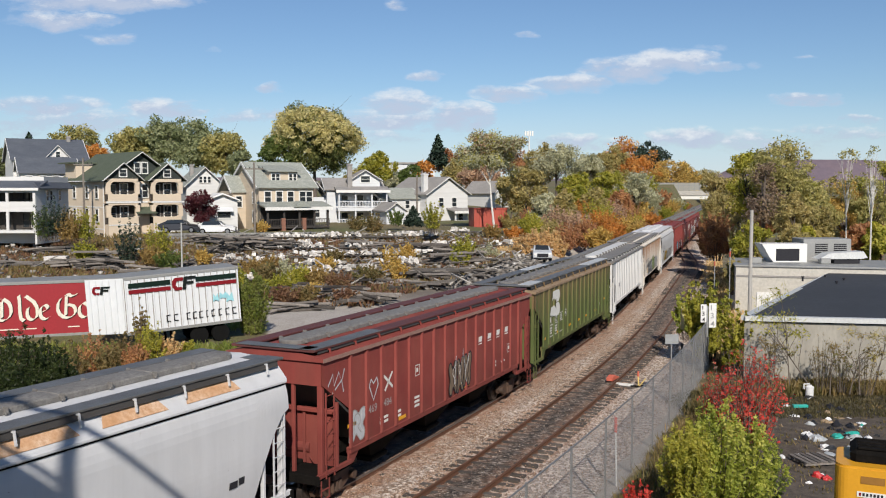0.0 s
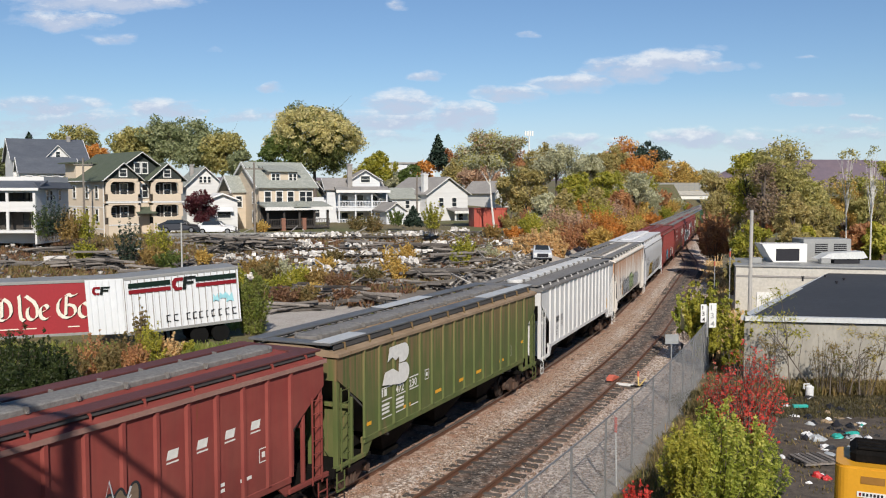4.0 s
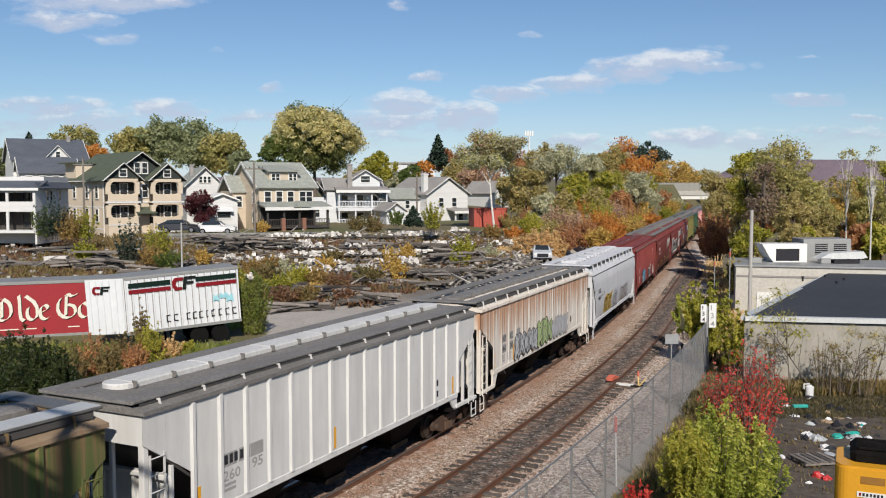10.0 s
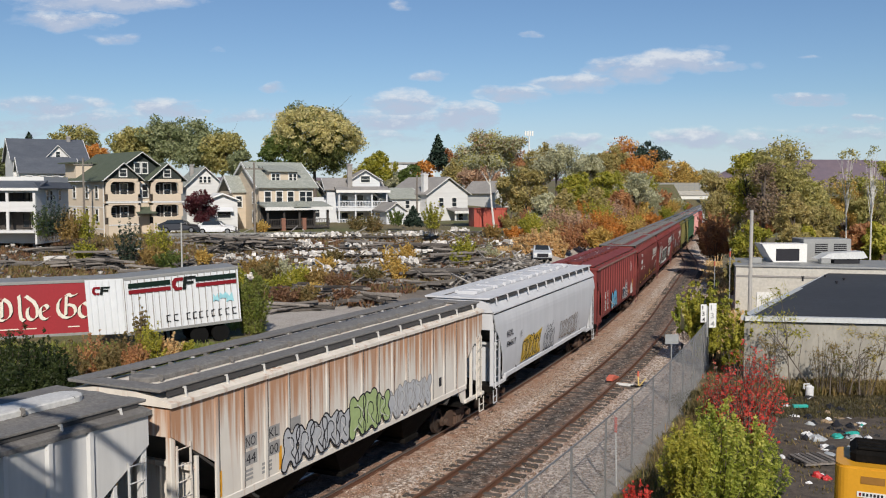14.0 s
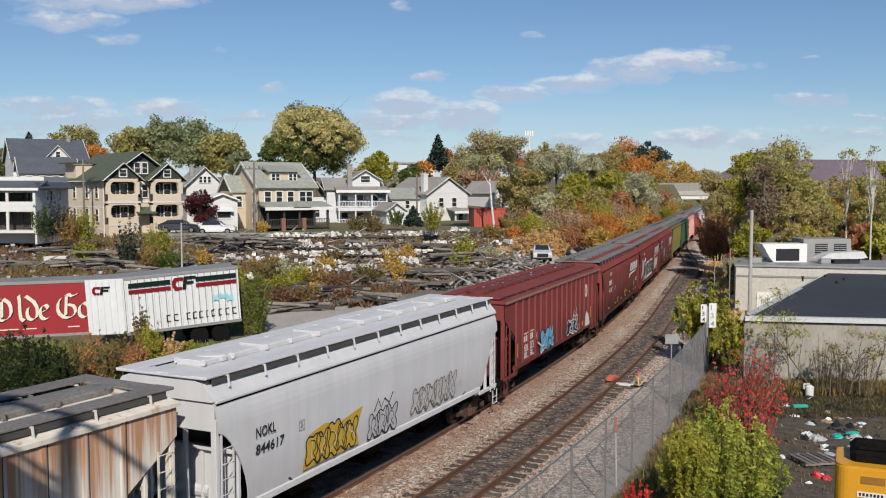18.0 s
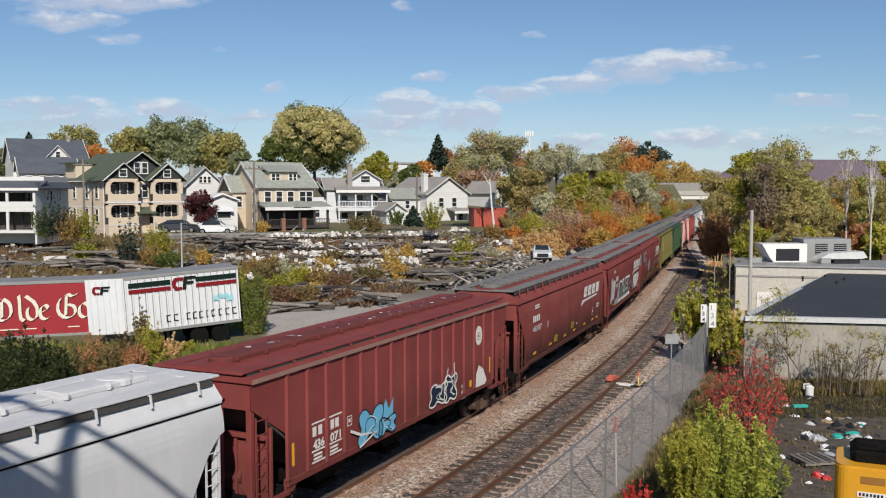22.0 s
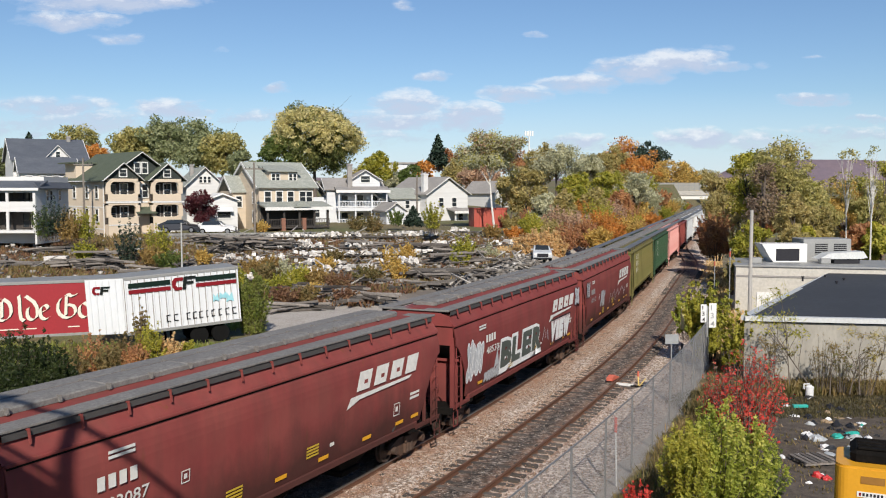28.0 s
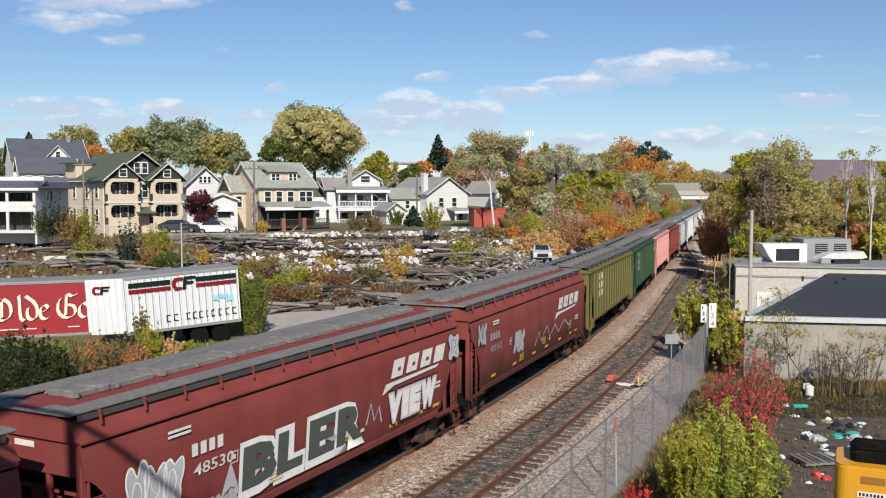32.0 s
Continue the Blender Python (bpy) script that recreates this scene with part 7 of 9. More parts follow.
# ---- buildings on the right ----
m_unit = surf("grey_roof_unit", (0.34, 0.34, 0.33), (0.27, 0.27, 0.26), 1.0, 9, 0.5, 0.3)
m_bitumen = surf("black_roof_membrane", (0.026, 0.028, 0.033), (0.038, 0.04, 0.046), 0.25, 3, 0.75, 0, 0.08, 0.8)
m_blockwall = surf("pale_painted_block", (0.35, 0.33, 0.285), (0.25, 0.23, 0.195), 0.7, 5, 0.85, 0, 0.15, 0.72, stretch=(1, 1, 0.35))
m_coping = surf("pale_metal_coping", (0.62, 0.63, 0.62), (0.52, 0.53, 0.52), 0.8, 9, 0.5, 0.2)
wh = thing("warehouse", pose(0, 0, 0), "low pale block warehouse with a flat black roof", "building")
A1, B1, C1, D1 = (13.61, 40.5), (33.61, 37.2), (56.98, 62.0), (31.11, 69.0)
WT = 3.06
part("roof", Shape().plate([(*A1, WT - 0.25), (*B1, WT - 0.25), (*C1, WT - 0.05), (*D1, WT - 0.05)], (0, 0, 0.2)), m_bitumen, wh)
for p, q, nm in ((A1, B1, "front"), (B1, C1, "right"), (C1, D1, "back"), (D1, A1, "left")):
    d = (Vector(q) - Vector(p)).normalized()
    n = Vector((-d.y, d.x)) * 0.25
    part("wall", Shape().plate([(*p, -0.6), (*q, -0.6), (*q, WT - 0.26), (*p, WT - 0.26)], (n.x, n.y, 0)), m_blockwall, wh)
    part("coping", Shape().beam((p[0], p[1], WT - 0.08), (q[0], q[1], WT - 0.08), 0.34, 0.22), m_coping, wh)
for x, y in ((24.62, 58.0), (23.61, 54.0), (24.94, 56.0), (22.77, 57.0)):
    part("vent_pipe", Shape().rod((x, y, WT - 0.1), (x, y, WT + 0.16), 0.06, 8).rod((x, y, WT + 0.14), (x, y, WT + 0.22), 0.1, 8), m_ink, wh)

wb = thing("office_building", pose(20.15, 62.0, 0, 0, 0, -15), "low white building with roof units", "building")
HB = 3.5
m_office = surf("cream_wall_paint", (0.52, 0.49, 0.43), (0.46, 0.43, 0.38), 0.4, 6, 0.8)
part("wall", Shape().box(0, 0, -0.6, 24, 0.3, HB - 0.05, 0.02), m_office, wb)
part("wall", Shape().box(0, 0.3, -0.6, 0.3, 6.5, HB - 0.05, 0.02), m_office, wb)
part("wall", Shape().box(0.3, 6.2, -0.6, 24, 6.5, HB - 0.05, 0.02), m_office, wb)
part("wall", Shape().box(23.7, 0.3, -0.6, 24, 6.2, HB - 0.05, 0.02), m_office, wb)
part("roof", Shape().box(-0.1, -0.1, HB - 0.04, 24.1, 6.6, HB + 0.1, 0.03), m_unit, wb)
part("band", Shape().box(-0.04, -0.05, HB - 0.72, 24, 0.0, HB - 0.6), m_shingle_b, wb)
part("door", Shape().box(1.4, -0.06, -0.4, 2.4, -0.01, 1.75), m_trim, wb)
u1 = thing("roof_hood", pose(24.38, 64.0, HB + 0.1), "white sheet-metal roof hood", "roof hood")
part("casing", Shape().plate([(-1.75, 0, 1.3), (1.45, 0, 1.3), (1.45, 0, 0.0), (-0.9, 0, 0.0), (-1.2, 0, 0.35)], (0, 1.6, 0)), m_trim, u1)
# black panel painted for the shade inside the hood's mouth
part("opening", Shape().box(-0.75, -0.02, 0.1, 0.9, 0.0, 0.95), m_ink, u1)
u2 = thing("air_conditioner", pose(27.81, 65.0, HB + 0.1), "grey rooftop air-conditioning unit with louvres", "air conditioner")
part("casing", Shape().box(-1.85, 0, 0, 1.6, 2.2, 1.6, 0.04), m_unit, u2)
for x in (-1.0, 0.35):
    part("louvre", Shape().box(x, -0.03, 0.5, x + 0.9, 0.0, 1.25), m_ink, u2)
    for k in range(5):
        part("slat", Shape().box(x, -0.06, 0.52 + k * 0.15, x + 0.9, -0.03, 0.57 + k * 0.15), m_unit, u2)
u3 = thing("roof_vent", pose(28.1, 62.6, HB + 0.1), "pale sloping roof vent on dark base", "roof vent")
part("base", Shape().box(-0.9, 0.1, 0, 0.9, 1.1, 0.45, 0.03), m_ink, u3)
part("lid", Shape().plate([(-2.0, 0, 0.32), (-1.3, 0, 0.72), (1.1, 0, 0.86), (1.4, 0, 0.42), (0.9, 0, 0.34)], (0, 1.2, 0)), m_coping, u3)
for k, (u, d) in enumerate(((26.52, 62.4), (21.96, 63.0))):
    x_ = thing("roof_box", pose(u, d, HB + 0.1), "small grey box on the white building's roof", "vent box")
    part("casing", Shape().box(-0.35, 0, 0, 0.35, 0.6, 0.4, 0.04), m_unit, x_)

pole(17.75, 52.0, -0.2, 7.78, 0.13, False, "pale weathered pole before the white building", surf("pale_pole", (0.42, 0.40, 0.37), (0.34, 0.32, 0.29), 1.2, 9, 0.85, stretch=(4, 4, 0.4)))

# ---- signs and small railway things ----
m_signw = plain("sign_white", (0.72, 0.72, 0.70), 0.5)
m_signg = plain("sign_back_grey", (0.35, 0.36, 0.36), 0.5, 0.4)
sx, sy = 12.84, 43.6
ms = thing("milepost", pose(sx, sy, 0), "two-sided white milepost sign with black numerals", "sign")
part("post", Shape().box(-0.05, 0.02, -0.3, 0.05, 0.12, 3.12), m_signg, ms)
for k, (u0, u1, v0, v1) in enumerate(((-0.33, -0.05, 2.32, 3.2), (0.06, 0.42, 2.07, 3.26))):
    pl = part("panel", Shape().box(u0, -0.02 - 0.03 * k, v0, u1, 0.01 - 0.03 * k, v1, 0.006), m_signw, ms)
    n = 3
    for i, ch in enumerate("134"):
        sz = (v1 - v0) / n * 0.95
        part("numeral", words(ch, sz, None, 0.006), m_ink if k == 0 else m_signg, pl, at=pose((u0 + u1) / 2 - sz * 0.25, -0.026 - 0.03 * k, v1 - (i + 0.85) * (v1 - v0) / n))
mk = thing("marker_post", pose(12.54, 47.0, -0.1), "cream marker post with yellow band", "marker post")
part("post", Shape().box(-0.06, -0.03, -0.2, 0.06, 0.03, 0.71 + 0.1), m_pole, mk)
part("panel", Shape().box(-0.09, -0.04, 1.54, 0.09, 0.04, 2.71 + 0.1, 0.01), plain("marker_cream", (0.72, 0.62, 0.30), 0.5), mk)
bk = thing("sign", pose(9.59, 37.6, -0.15), "grey back of a small square trackside sign", "sign")
part("post", Shape().rod((0, 0, -0.2), (0, 0, 2.73 + 0.1), 0.03, 8), m_signg, bk)
part("plate", Shape().box(-0.28, -0.05, 2.3 + 0.15, 0.28, -0.03, 2.71 + 0.15, 0.005), m_signg, bk)
st = thing("marker_stake", pose(5.12, 26.4, -0.1), "white fibreglass stake with red top", "marker stake")
part("stake", Shape().rod((0.05, 0, -0.2), (0, 0, 1.59 + 0.1), 0.028, 8), m_signw, st)
part("cap", Shape().rod((0, 0, 1.59 + 0.1), (0, 0, 2.05 + 0.1), 0.042, 8), plain("safety_red", (0.62, 0.10, 0.07), 0.5), st)
m_safety = plain("orange_red_plastic", (0.55, 0.13, 0.08), 0.6)
ds = thing("derail_device", pose(7.9, 41.5, -0.02, 0, 0, 62), "faded red derail block on the siding rail", "derail")
part("block", Shape().plate([(-0.5, -0.12, 0), (0.5, -0.12, 0), (0.5, -0.12, 0.05), (-0.1, -0.12, 0.22), (-0.5, -0.12, 0.14)], (0, 0.28, 0)), m_safety, ds)
sw = thing("switch_stand", pose(8.82, 40.3, -0.12), "small yellow and red hand-throw switch stand", "switch stand")
part("base", Shape().box(-0.35, -0.1, -0.05, 0.35, 0.1, 0.06, 0.02), m_black, sw)
part("lever", Shape().beam((0, 0, 0.05), (-0.02, 0, 0.5), 0.06, 0.06), plain("lever_yellow", (0.66, 0.48, 0.16), 0.5), sw)
part("grip", Shape().rod((-0.02, 0, 0.48), (-0.02, 0, 0.72), 0.05, 8), m_safety, sw)
part("arm", Shape().beam((0.05, 0, 0.06), (0.32, 0, 0.38), 0.05, 0.04), plain("lever_yellow2", (0.66, 0.48, 0.16), 0.5), sw)
for i in range(3):
    bd = thing("board", pose(8.32 + 0.05 * i, 40.9 - 0.36 * i, -0.11, 0, 0, -26), "pale board lying on the ballast", "board", "boards on the ballast")
    part("plank", Shape().box(-0.4, -0.06, -0.03, 0.4, 0.06, 0.02, 0.006), m_trim if i < 2 else m_tie, bd)

# ---- yellow machine ----
m_catyellow = surf("machine_yellow", (0.62, 0.30, 0.018), (0.56, 0.27, 0.02), 1.0, 12, 0.4, 0, 0.04, 0.88)
mc = thing("excavator", pose(8.61, 19.5, 0, 0, 0, -24), "yellow excavator with black engine hood", "excavator")
MT = 2.76
rim = [(x + 0.26 * math.cos(a), y + 0.26 * math.sin(a)) for x, y, a0 in ((0.26, 0.26, 180), (2.34, 0.26, 270), (2.34, 1.34, 0), (0.26, 1.34, 90)) for a in [radians(a0 + k * 15) for k in range(7)]]
sh = Shape().plate([(x, y, 1.0) for x, y in rim], (0, 0, MT - 1.05))
sh.plate([(1.3 + (x - 1.3) * 0.985, 0.8 + (y - 0.8) * 0.975, MT - 0.05) for x, y in rim], (0, 0, 0.05))
part("counterweight", sh, m_catyellow, mc)
part("hood", Shape().box(0.3, 0.35, MT - 0.1, 2.5, 1.5, 3.06, 0.12), m_black, mc)
for k in range(4):
    part("hood_rib", Shape().box(0.45, 0.4 + k * 0.26, 3.06 - 0.02, 2.3, 0.5 + k * 0.26, 3.06 + 0.03, 0.01), m_black, mc)
part("grille", Shape().box(0.52, -0.012, MT - 0.36, 1.0, 0.0, MT - 0.2), plain("machine_vent", (0.28, 0.13, 0.02), 0.6), mc)
part("label_plate", Shape().box(0.45, -0.012, MT - 0.66, 1.02, 0.0, MT - 0.54), m_signw, mc)
for k in range(7):
    part("marking", Shape().box(0.49 + k * 0.072, -0.016, MT - 0.635, 0.535 + k * 0.072, -0.012, MT - 0.565), m_logo_red if k == 0 else m_ink, mc)
part("chassis", Shape().box(0.3, 0.2, 0.3, 2.3, 1.5, 1.0, 0.05), m_black, mc)
for y in (-0.2, 1.4):
    part("crawler", Shape().box(-0.4, y, -0.1, 3.2, y + 0.5, 0.75, 0.2), m_black, mc)
tyre = thing("tyre", pose(9.2, 22.5, 0.28), "old black tyre lying in the weeds", "tyre")
rings = [[((0.42 + 0.14 * math.cos(a)) * math.cos(b), (0.42 + 0.14 * math.cos(a)) * math.sin(b), 0.14 * math.sin(a)) for a in np.linspace(0, 2 * math.pi, 11)] for b in np.linspace(0, 2 * math.pi, 25)]
part("tread", Shape().sheet(rings), m_tyre, tyre, smooth=True)

# ---- dumped rubbish on the bare ground ----
rb = random.Random(31)
m_rub = {"black": plain("black_bag", (0.02, 0.02, 0.022), 0.35), "white": plain("white_plastic", (0.7, 0.7, 0.7), 0.4), "teal": plain("teal_plastic", (0.03, 0.36, 0.30), 0.45),
         "red": plain("red_plastic", (0.5, 0.03, 0.03), 0.45), "grey": plain("grey_sheet", (0.4, 0.42, 0.43), 0.5), "tan": plain("cardboard", (0.34, 0.25, 0.16), 0.9)}


def crumple(sx, sy, sz, seed):
    """A lumpy, sagging bag or heap."""
    sh = Shape()
    n, k = 10, 6
    rows = []
    for i in range(k + 1):
        a = math.pi / 2 * i / k
        row = []
        for j in range(n + 1):
            b = 2 * math.pi * (j % n) / n
            q = 0.75 + 0.45 * noise.noise((math.cos(b) * 1.3 + seed, math.sin(b) * 1.3, a * 1.5))
            row.append((sx * math.cos(a) * math.cos(b) * q, sy * math.cos(a) * math.sin(b) * q, sz * math.sin(a) * (0.8 + 0.4 * noise.noise((seed, b, a)))))
        rows.append(row)
    return sh.sheet(rows)


RUBBISH = [("bag", "black", 15.41, 37.56, 0.55, 0.35), ("bag", "black", 15.60, 35.88, 0.50, 0.40), ("bag", "black", 15.78, 35.41, 0.45, 0.35), ("bag", "black", 14.03, 34.25, 0.50, 0.35),
           ("bag", "black", 13.90, 33.41, 0.40, 0.30), ("bag", "black", 14.61, 33.08, 0.60, 0.40), ("bag", "black", 15.03, 32.84, 0.50, 0.30), ("sheet", "white", 13.00, 31.69, 0.70, 0.35),
           ("sheet", "grey", 13.15, 31.32, 0.80, 0.30), ("bag", "black", 12.73, 31.32, 0.40, 0.35), ("sheet", "white", 13.01, 30.27, 0.60, 0.30), ("bag", "teal", 13.98, 31.54, 0.55, 0.30),
           ("bag", "teal", 14.64, 31.84, 0.65, 0.30), ("sheet", "white", 11.84, 29.61, 0.25, 0.08), ("bag", "red", 11.54, 27.33, 0.42, 0.40), ("bag", "red", 11.71, 27.11, 0.35, 0.30),
           ("sheet", "white", 11.06, 26.78, 0.25, 0.15), ("sheet", "tan", 11.96, 28.66, 0.60, 0.06), ("sheet", "tan", 14.48, 33.65, 0.50, 0.20), ("sheet", "tan", 15.23, 34.25, 0.50, 0.10),
           ("bag", "black", 14.76, 34.95, 0.35, 0.25), ("sheet", "grey", 12.91, 29.61, 0.60, 0.12)]
names_ = {"bag": ("rubbish_bag", "crumpled %s plastic bag dumped on bare ground", "rubbish bag"), "sheet": ("plastic_sheet", "crumpled %s sheet among dumped rubbish", "rubbish sheet")}
for i, (kd, c_, x, y, w, h) in enumerate(RUBBISH):
    nm, lb, ct = names_[kd]
    ob = part(nm, crumple(w * 0.62, w * 0.45, h * 0.62, i * 3.7), m_rub[c_], at=pose(x, y, ground_z(x, y) - 0.02, 0, 0, rb.uniform(0, 360)))
    tagged(ob, lb % {"tan": "tan cardboard"}.get(c_, c_), ct, "dumped rubbish")
tub = thing("bucket", pose(15.5, 37.77, 0.0), "white plastic canister standing upright", "canister")
part("body", Shape().rod((0, 0, 0), (0, 0, 0.45), 0.16, 14, 0.18), m_rub["white"], tub)
part("lid", Shape().rod((0, 0, 0.45), (0, 0, 0.52), 0.15, 14, 0.09), m_rub["white"], tub)
part("handle", Shape().beam((-0.24, 0, 0.38), (-0.24, 0, 0.56), 0.04, 0.04).beam((-0.24, 0, 0.56), (0.0, 0, 0.57), 0.04, 0.04).beam((-0.24, 0, 0.38), (-0.15, 0, 0.34), 0.04, 0.04), m_rub["white"], tub)
tl = thing("plank", pose(14.32, 35.77, 0.1, 0, 0, 3), "teal painted plank lying in the dirt", "plank")
part("board", Shape().box(-0.3, -0.1, -0.06, 0.3, 0.1, 0.06, 0.015), m_rub["teal"], tl)
pal = thing("pallet", pose(11.93, 28.68, 0.02, 0, 0, 12), "weathered wooden pallet half buried in weeds", "pallet")
for k in range(6):
    part("slat", Shape().box(-0.55 + k * 0.2, -0.5, 0.1, -0.42 + k * 0.2, 0.5, 0.13), m_greywood, pal)
for k in (-0.45, 0.0, 0.4):
    part("bearer", Shape().box(-0.55, k, 0.0, 0.58, k + 0.09, 0.1), m_greywood, pal)
for i in range(44):
    x, y = rb.gauss(13.6, 1.0), rb.gauss(32.0, 2.2)
    x += (y - 31.5) * 0.42
    c_ = rb.choice(["black", "black", "black", "white", "white", "grey", "grey", "tan", "teal", "red"])
    w = rb.uniform(0.1, 0.3)
    ob = part("scrap", crumple(w, w * rb.uniform(0.3, 0.8), w * rb.uniform(0.2, 0.7), i * 2.3 + 90), m_rub[c_], at=pose(x, y, ground_z(x, y) - 0.01, 0, 0, rb.uniform(0, 360)))
    tagged(ob, "small %s scrap among the dumped rubbish" % {"tan": "tan cardboard"}.get(c_, c_ + " plastic"), "rubbish", "dumped rubbish scraps")
for x, y, h in ((20.5, 68.0, 3.55), (19.1, 60.0, 4.84)):
    ms2 = thing("marker_post", pose(x, y, -0.3), "slim white and red marker post at the far fence", "marker post", "marker posts")
    part("post", Shape().rod((0, 0, -0.2), (0, 0, h + 0.3), 0.04, 8), m_signg, ms2)
    part("band", Shape().rod((0, 0, h - 0.25), (0, 0, h + 0.1), 0.05, 8), m_safety, ms2)


# ---- trees and shrubs ----
L_olive = leaf_mat("olive_leaves", [(0.228, 0.206, 0.065), (0.432, 0.356, 0.13), (0.636, 0.512, 0.234)])
L_greygreen = leaf_mat("grey_green_leaves", [(0.28, 0.285, 0.16), (0.5, 0.485, 0.31), (0.72, 0.69, 0.48)])
L_yellowtop = leaf_mat("yellowing_leaves", [(0.19, 0.2, 0.06), (0.44, 0.4, 0.14), (0.68, 0.57, 0.25)])
L_scrub = leaf_mat("dark_olive_scrub", [(0.06, 0.055, 0.028), (0.115, 0.10, 0.045), (0.20, 0.16, 0.075)])
L_darkbush = leaf_mat("dark_bush_leaves", [(0.016, 0.029, 0.007), (0.04, 0.061, 0.014), (0.092, 0.111, 0.028)])
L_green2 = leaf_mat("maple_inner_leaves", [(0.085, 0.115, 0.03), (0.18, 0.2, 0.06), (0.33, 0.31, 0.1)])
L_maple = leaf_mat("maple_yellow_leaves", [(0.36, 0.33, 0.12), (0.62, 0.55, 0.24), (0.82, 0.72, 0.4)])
L_backgreen = leaf_mat("dull_green_leaves", [(0.135, 0.174, 0.07), (0.284, 0.312, 0.154), (0.499, 0.507, 0.28)])
L_rosy = leaf_mat("rosy_brown_leaves", [(0.33, 0.21, 0.14), (0.55, 0.37, 0.25), (0.7, 0.51, 0.33)])
L_gold = leaf_mat("golden_leaves", [(0.38, 0.25, 0.06), (0.62, 0.42, 0.11), (0.74, 0.55, 0.19)])
L_yellowgreen = leaf_mat("yellow_green_leaves", [(0.184, 0.204, 0.024), (0.391, 0.372, 0.048), (0.621, 0.528, 0.096)])
L_orange = leaf_mat("orange_leaves", [(0.42, 0.17, 0.035), (0.66, 0.29, 0.06), (0.74, 0.44, 0.13)])
L_rust = leaf_mat("rust_brown_leaves", [(0.30, 0.14, 0.075), (0.49, 0.24, 0.11), (0.62, 0.37, 0.15)])
L_tawny = leaf_mat("tawny_leaves", [(0.22, 0.14, 0.05), (0.38, 0.25, 0.08), (0.50, 0.36, 0.13)])
L_red = leaf_mat("scarlet_leaves", [(0.5, 0.035, 0.03), (0.72, 0.085, 0.06), (0.78, 0.21, 0.13)])
L_maroon = leaf_mat("maroon_leaves", [(0.061, 0.018, 0.025), (0.123, 0.028, 0.035), (0.175, 0.044, 0.044)])
L_green = leaf_mat("green_leaves", [(0.06, 0.10, 0.022), (0.12, 0.17, 0.035), (0.22, 0.25, 0.065)])
L_bush = leaf_mat("bright_bush_leaves", [(0.2, 0.25, 0.035), (0.38, 0.42, 0.06), (0.64, 0.57, 0.14)])
L_pine = leaf_mat("dark_needles", [(0.010, 0.022, 0.014), (0.02, 0.038, 0.022), (0.035, 0.055, 0.03)], 0.1)
L_maroon2 = leaf_mat("russet_red_leaves", [(0.26, 0.115, 0.075), (0.44, 0.19, 0.11), (0.58, 0.33, 0.15)])
L_brown = leaf_mat("purple_brown_leaves", [(0.17, 0.12, 0.09), (0.29, 0.21, 0.145), (0.42, 0.32, 0.18)])
L_straw = leaf_mat("straw_grass", [(0.54, 0.35, 0.15), (0.72, 0.50, 0.24), (0.82, 0.62, 0.33)])
L_weed = leaf_mat("dry_weeds", [(0.105, 0.123, 0.035), (0.245, 0.184, 0.070), (0.403, 0.280, 0.123)])
L_wine = leaf_mat("wine_weeds", [(0.175, 0.079, 0.052), (0.263, 0.140, 0.079), (0.333, 0.228, 0.105)])
L_grass = leaf_mat("green_grass", [(0.123, 0.175, 0.026), (0.228, 0.263, 0.052), (0.350, 0.315, 0.105)])
m_bark = surf("grey_brown_bark", (0.12, 0.095, 0.075), (0.17, 0.14, 0.115), 2.0, 12, 0.95, 0, 0.5, 0.6, stretch=(2, 2, 0.4))
m_birch = surf("white_birch_bark", (0.72, 0.69, 0.65), (0.56, 0.53, 0.49), 2.0, 6, 0.85, 0, 0.2, 0.6, stretch=(0.6, 0.6, 3))
prng = np.random.default_rng(11)


def leaf_cloud(centres, radii, n, leaf, flat=0.75, shell=0.55, out=0.5, thin=1.0):
    """Leaves, each a small bent blade of two faces, gathered in clumps round the given centres."""
    centres, radii = np.asarray(centres, float), np.asarray(radii, float)
    w = radii ** 2
    k = prng.choice(len(centres), n, p=w / w.sum())
    d = prng.normal(size=(n, 3))
    d /= np.linalg.norm(d, axis=1)[:, None]
    r = shell + (1 - shell) * prng.random(n) ** 0.6
    r *= 0.82 + 0.36 * prng.random(n)
    p = centres[k] + d * (radii[k] * r)[:, None] * np.array([1, 1, flat])
    nrm = d * out + prng.normal(size=(n, 3)) * 0.6 + np.array([0, 0, 0.25])
    nrm /= np.linalg.norm(nrm, axis=1)[:, None]
    a = np.cross(nrm, prng.normal(size=(n, 3)))
    a /= np.linalg.norm(a, axis=1)[:, None]
    b = np.cross(nrm, a)
    s = leaf * (0.55 + 0.9 * prng.random(n))
    a, b = a * s[:, None], b * (s * thin * (0.34 + 0.3 * prng.random(n)))[:, None]
    v = np.stack([p - a, p - b * 0.9 + a * 0.1, p + a, p + b * 0.9 + a * 0.1], 1)
    return v


def leaves(name, groups):
    v = np.concatenate([g.reshape(-1, 3) for g in groups])
    return soup(name, v, np.arange(len(v)).reshape(-1, 4))


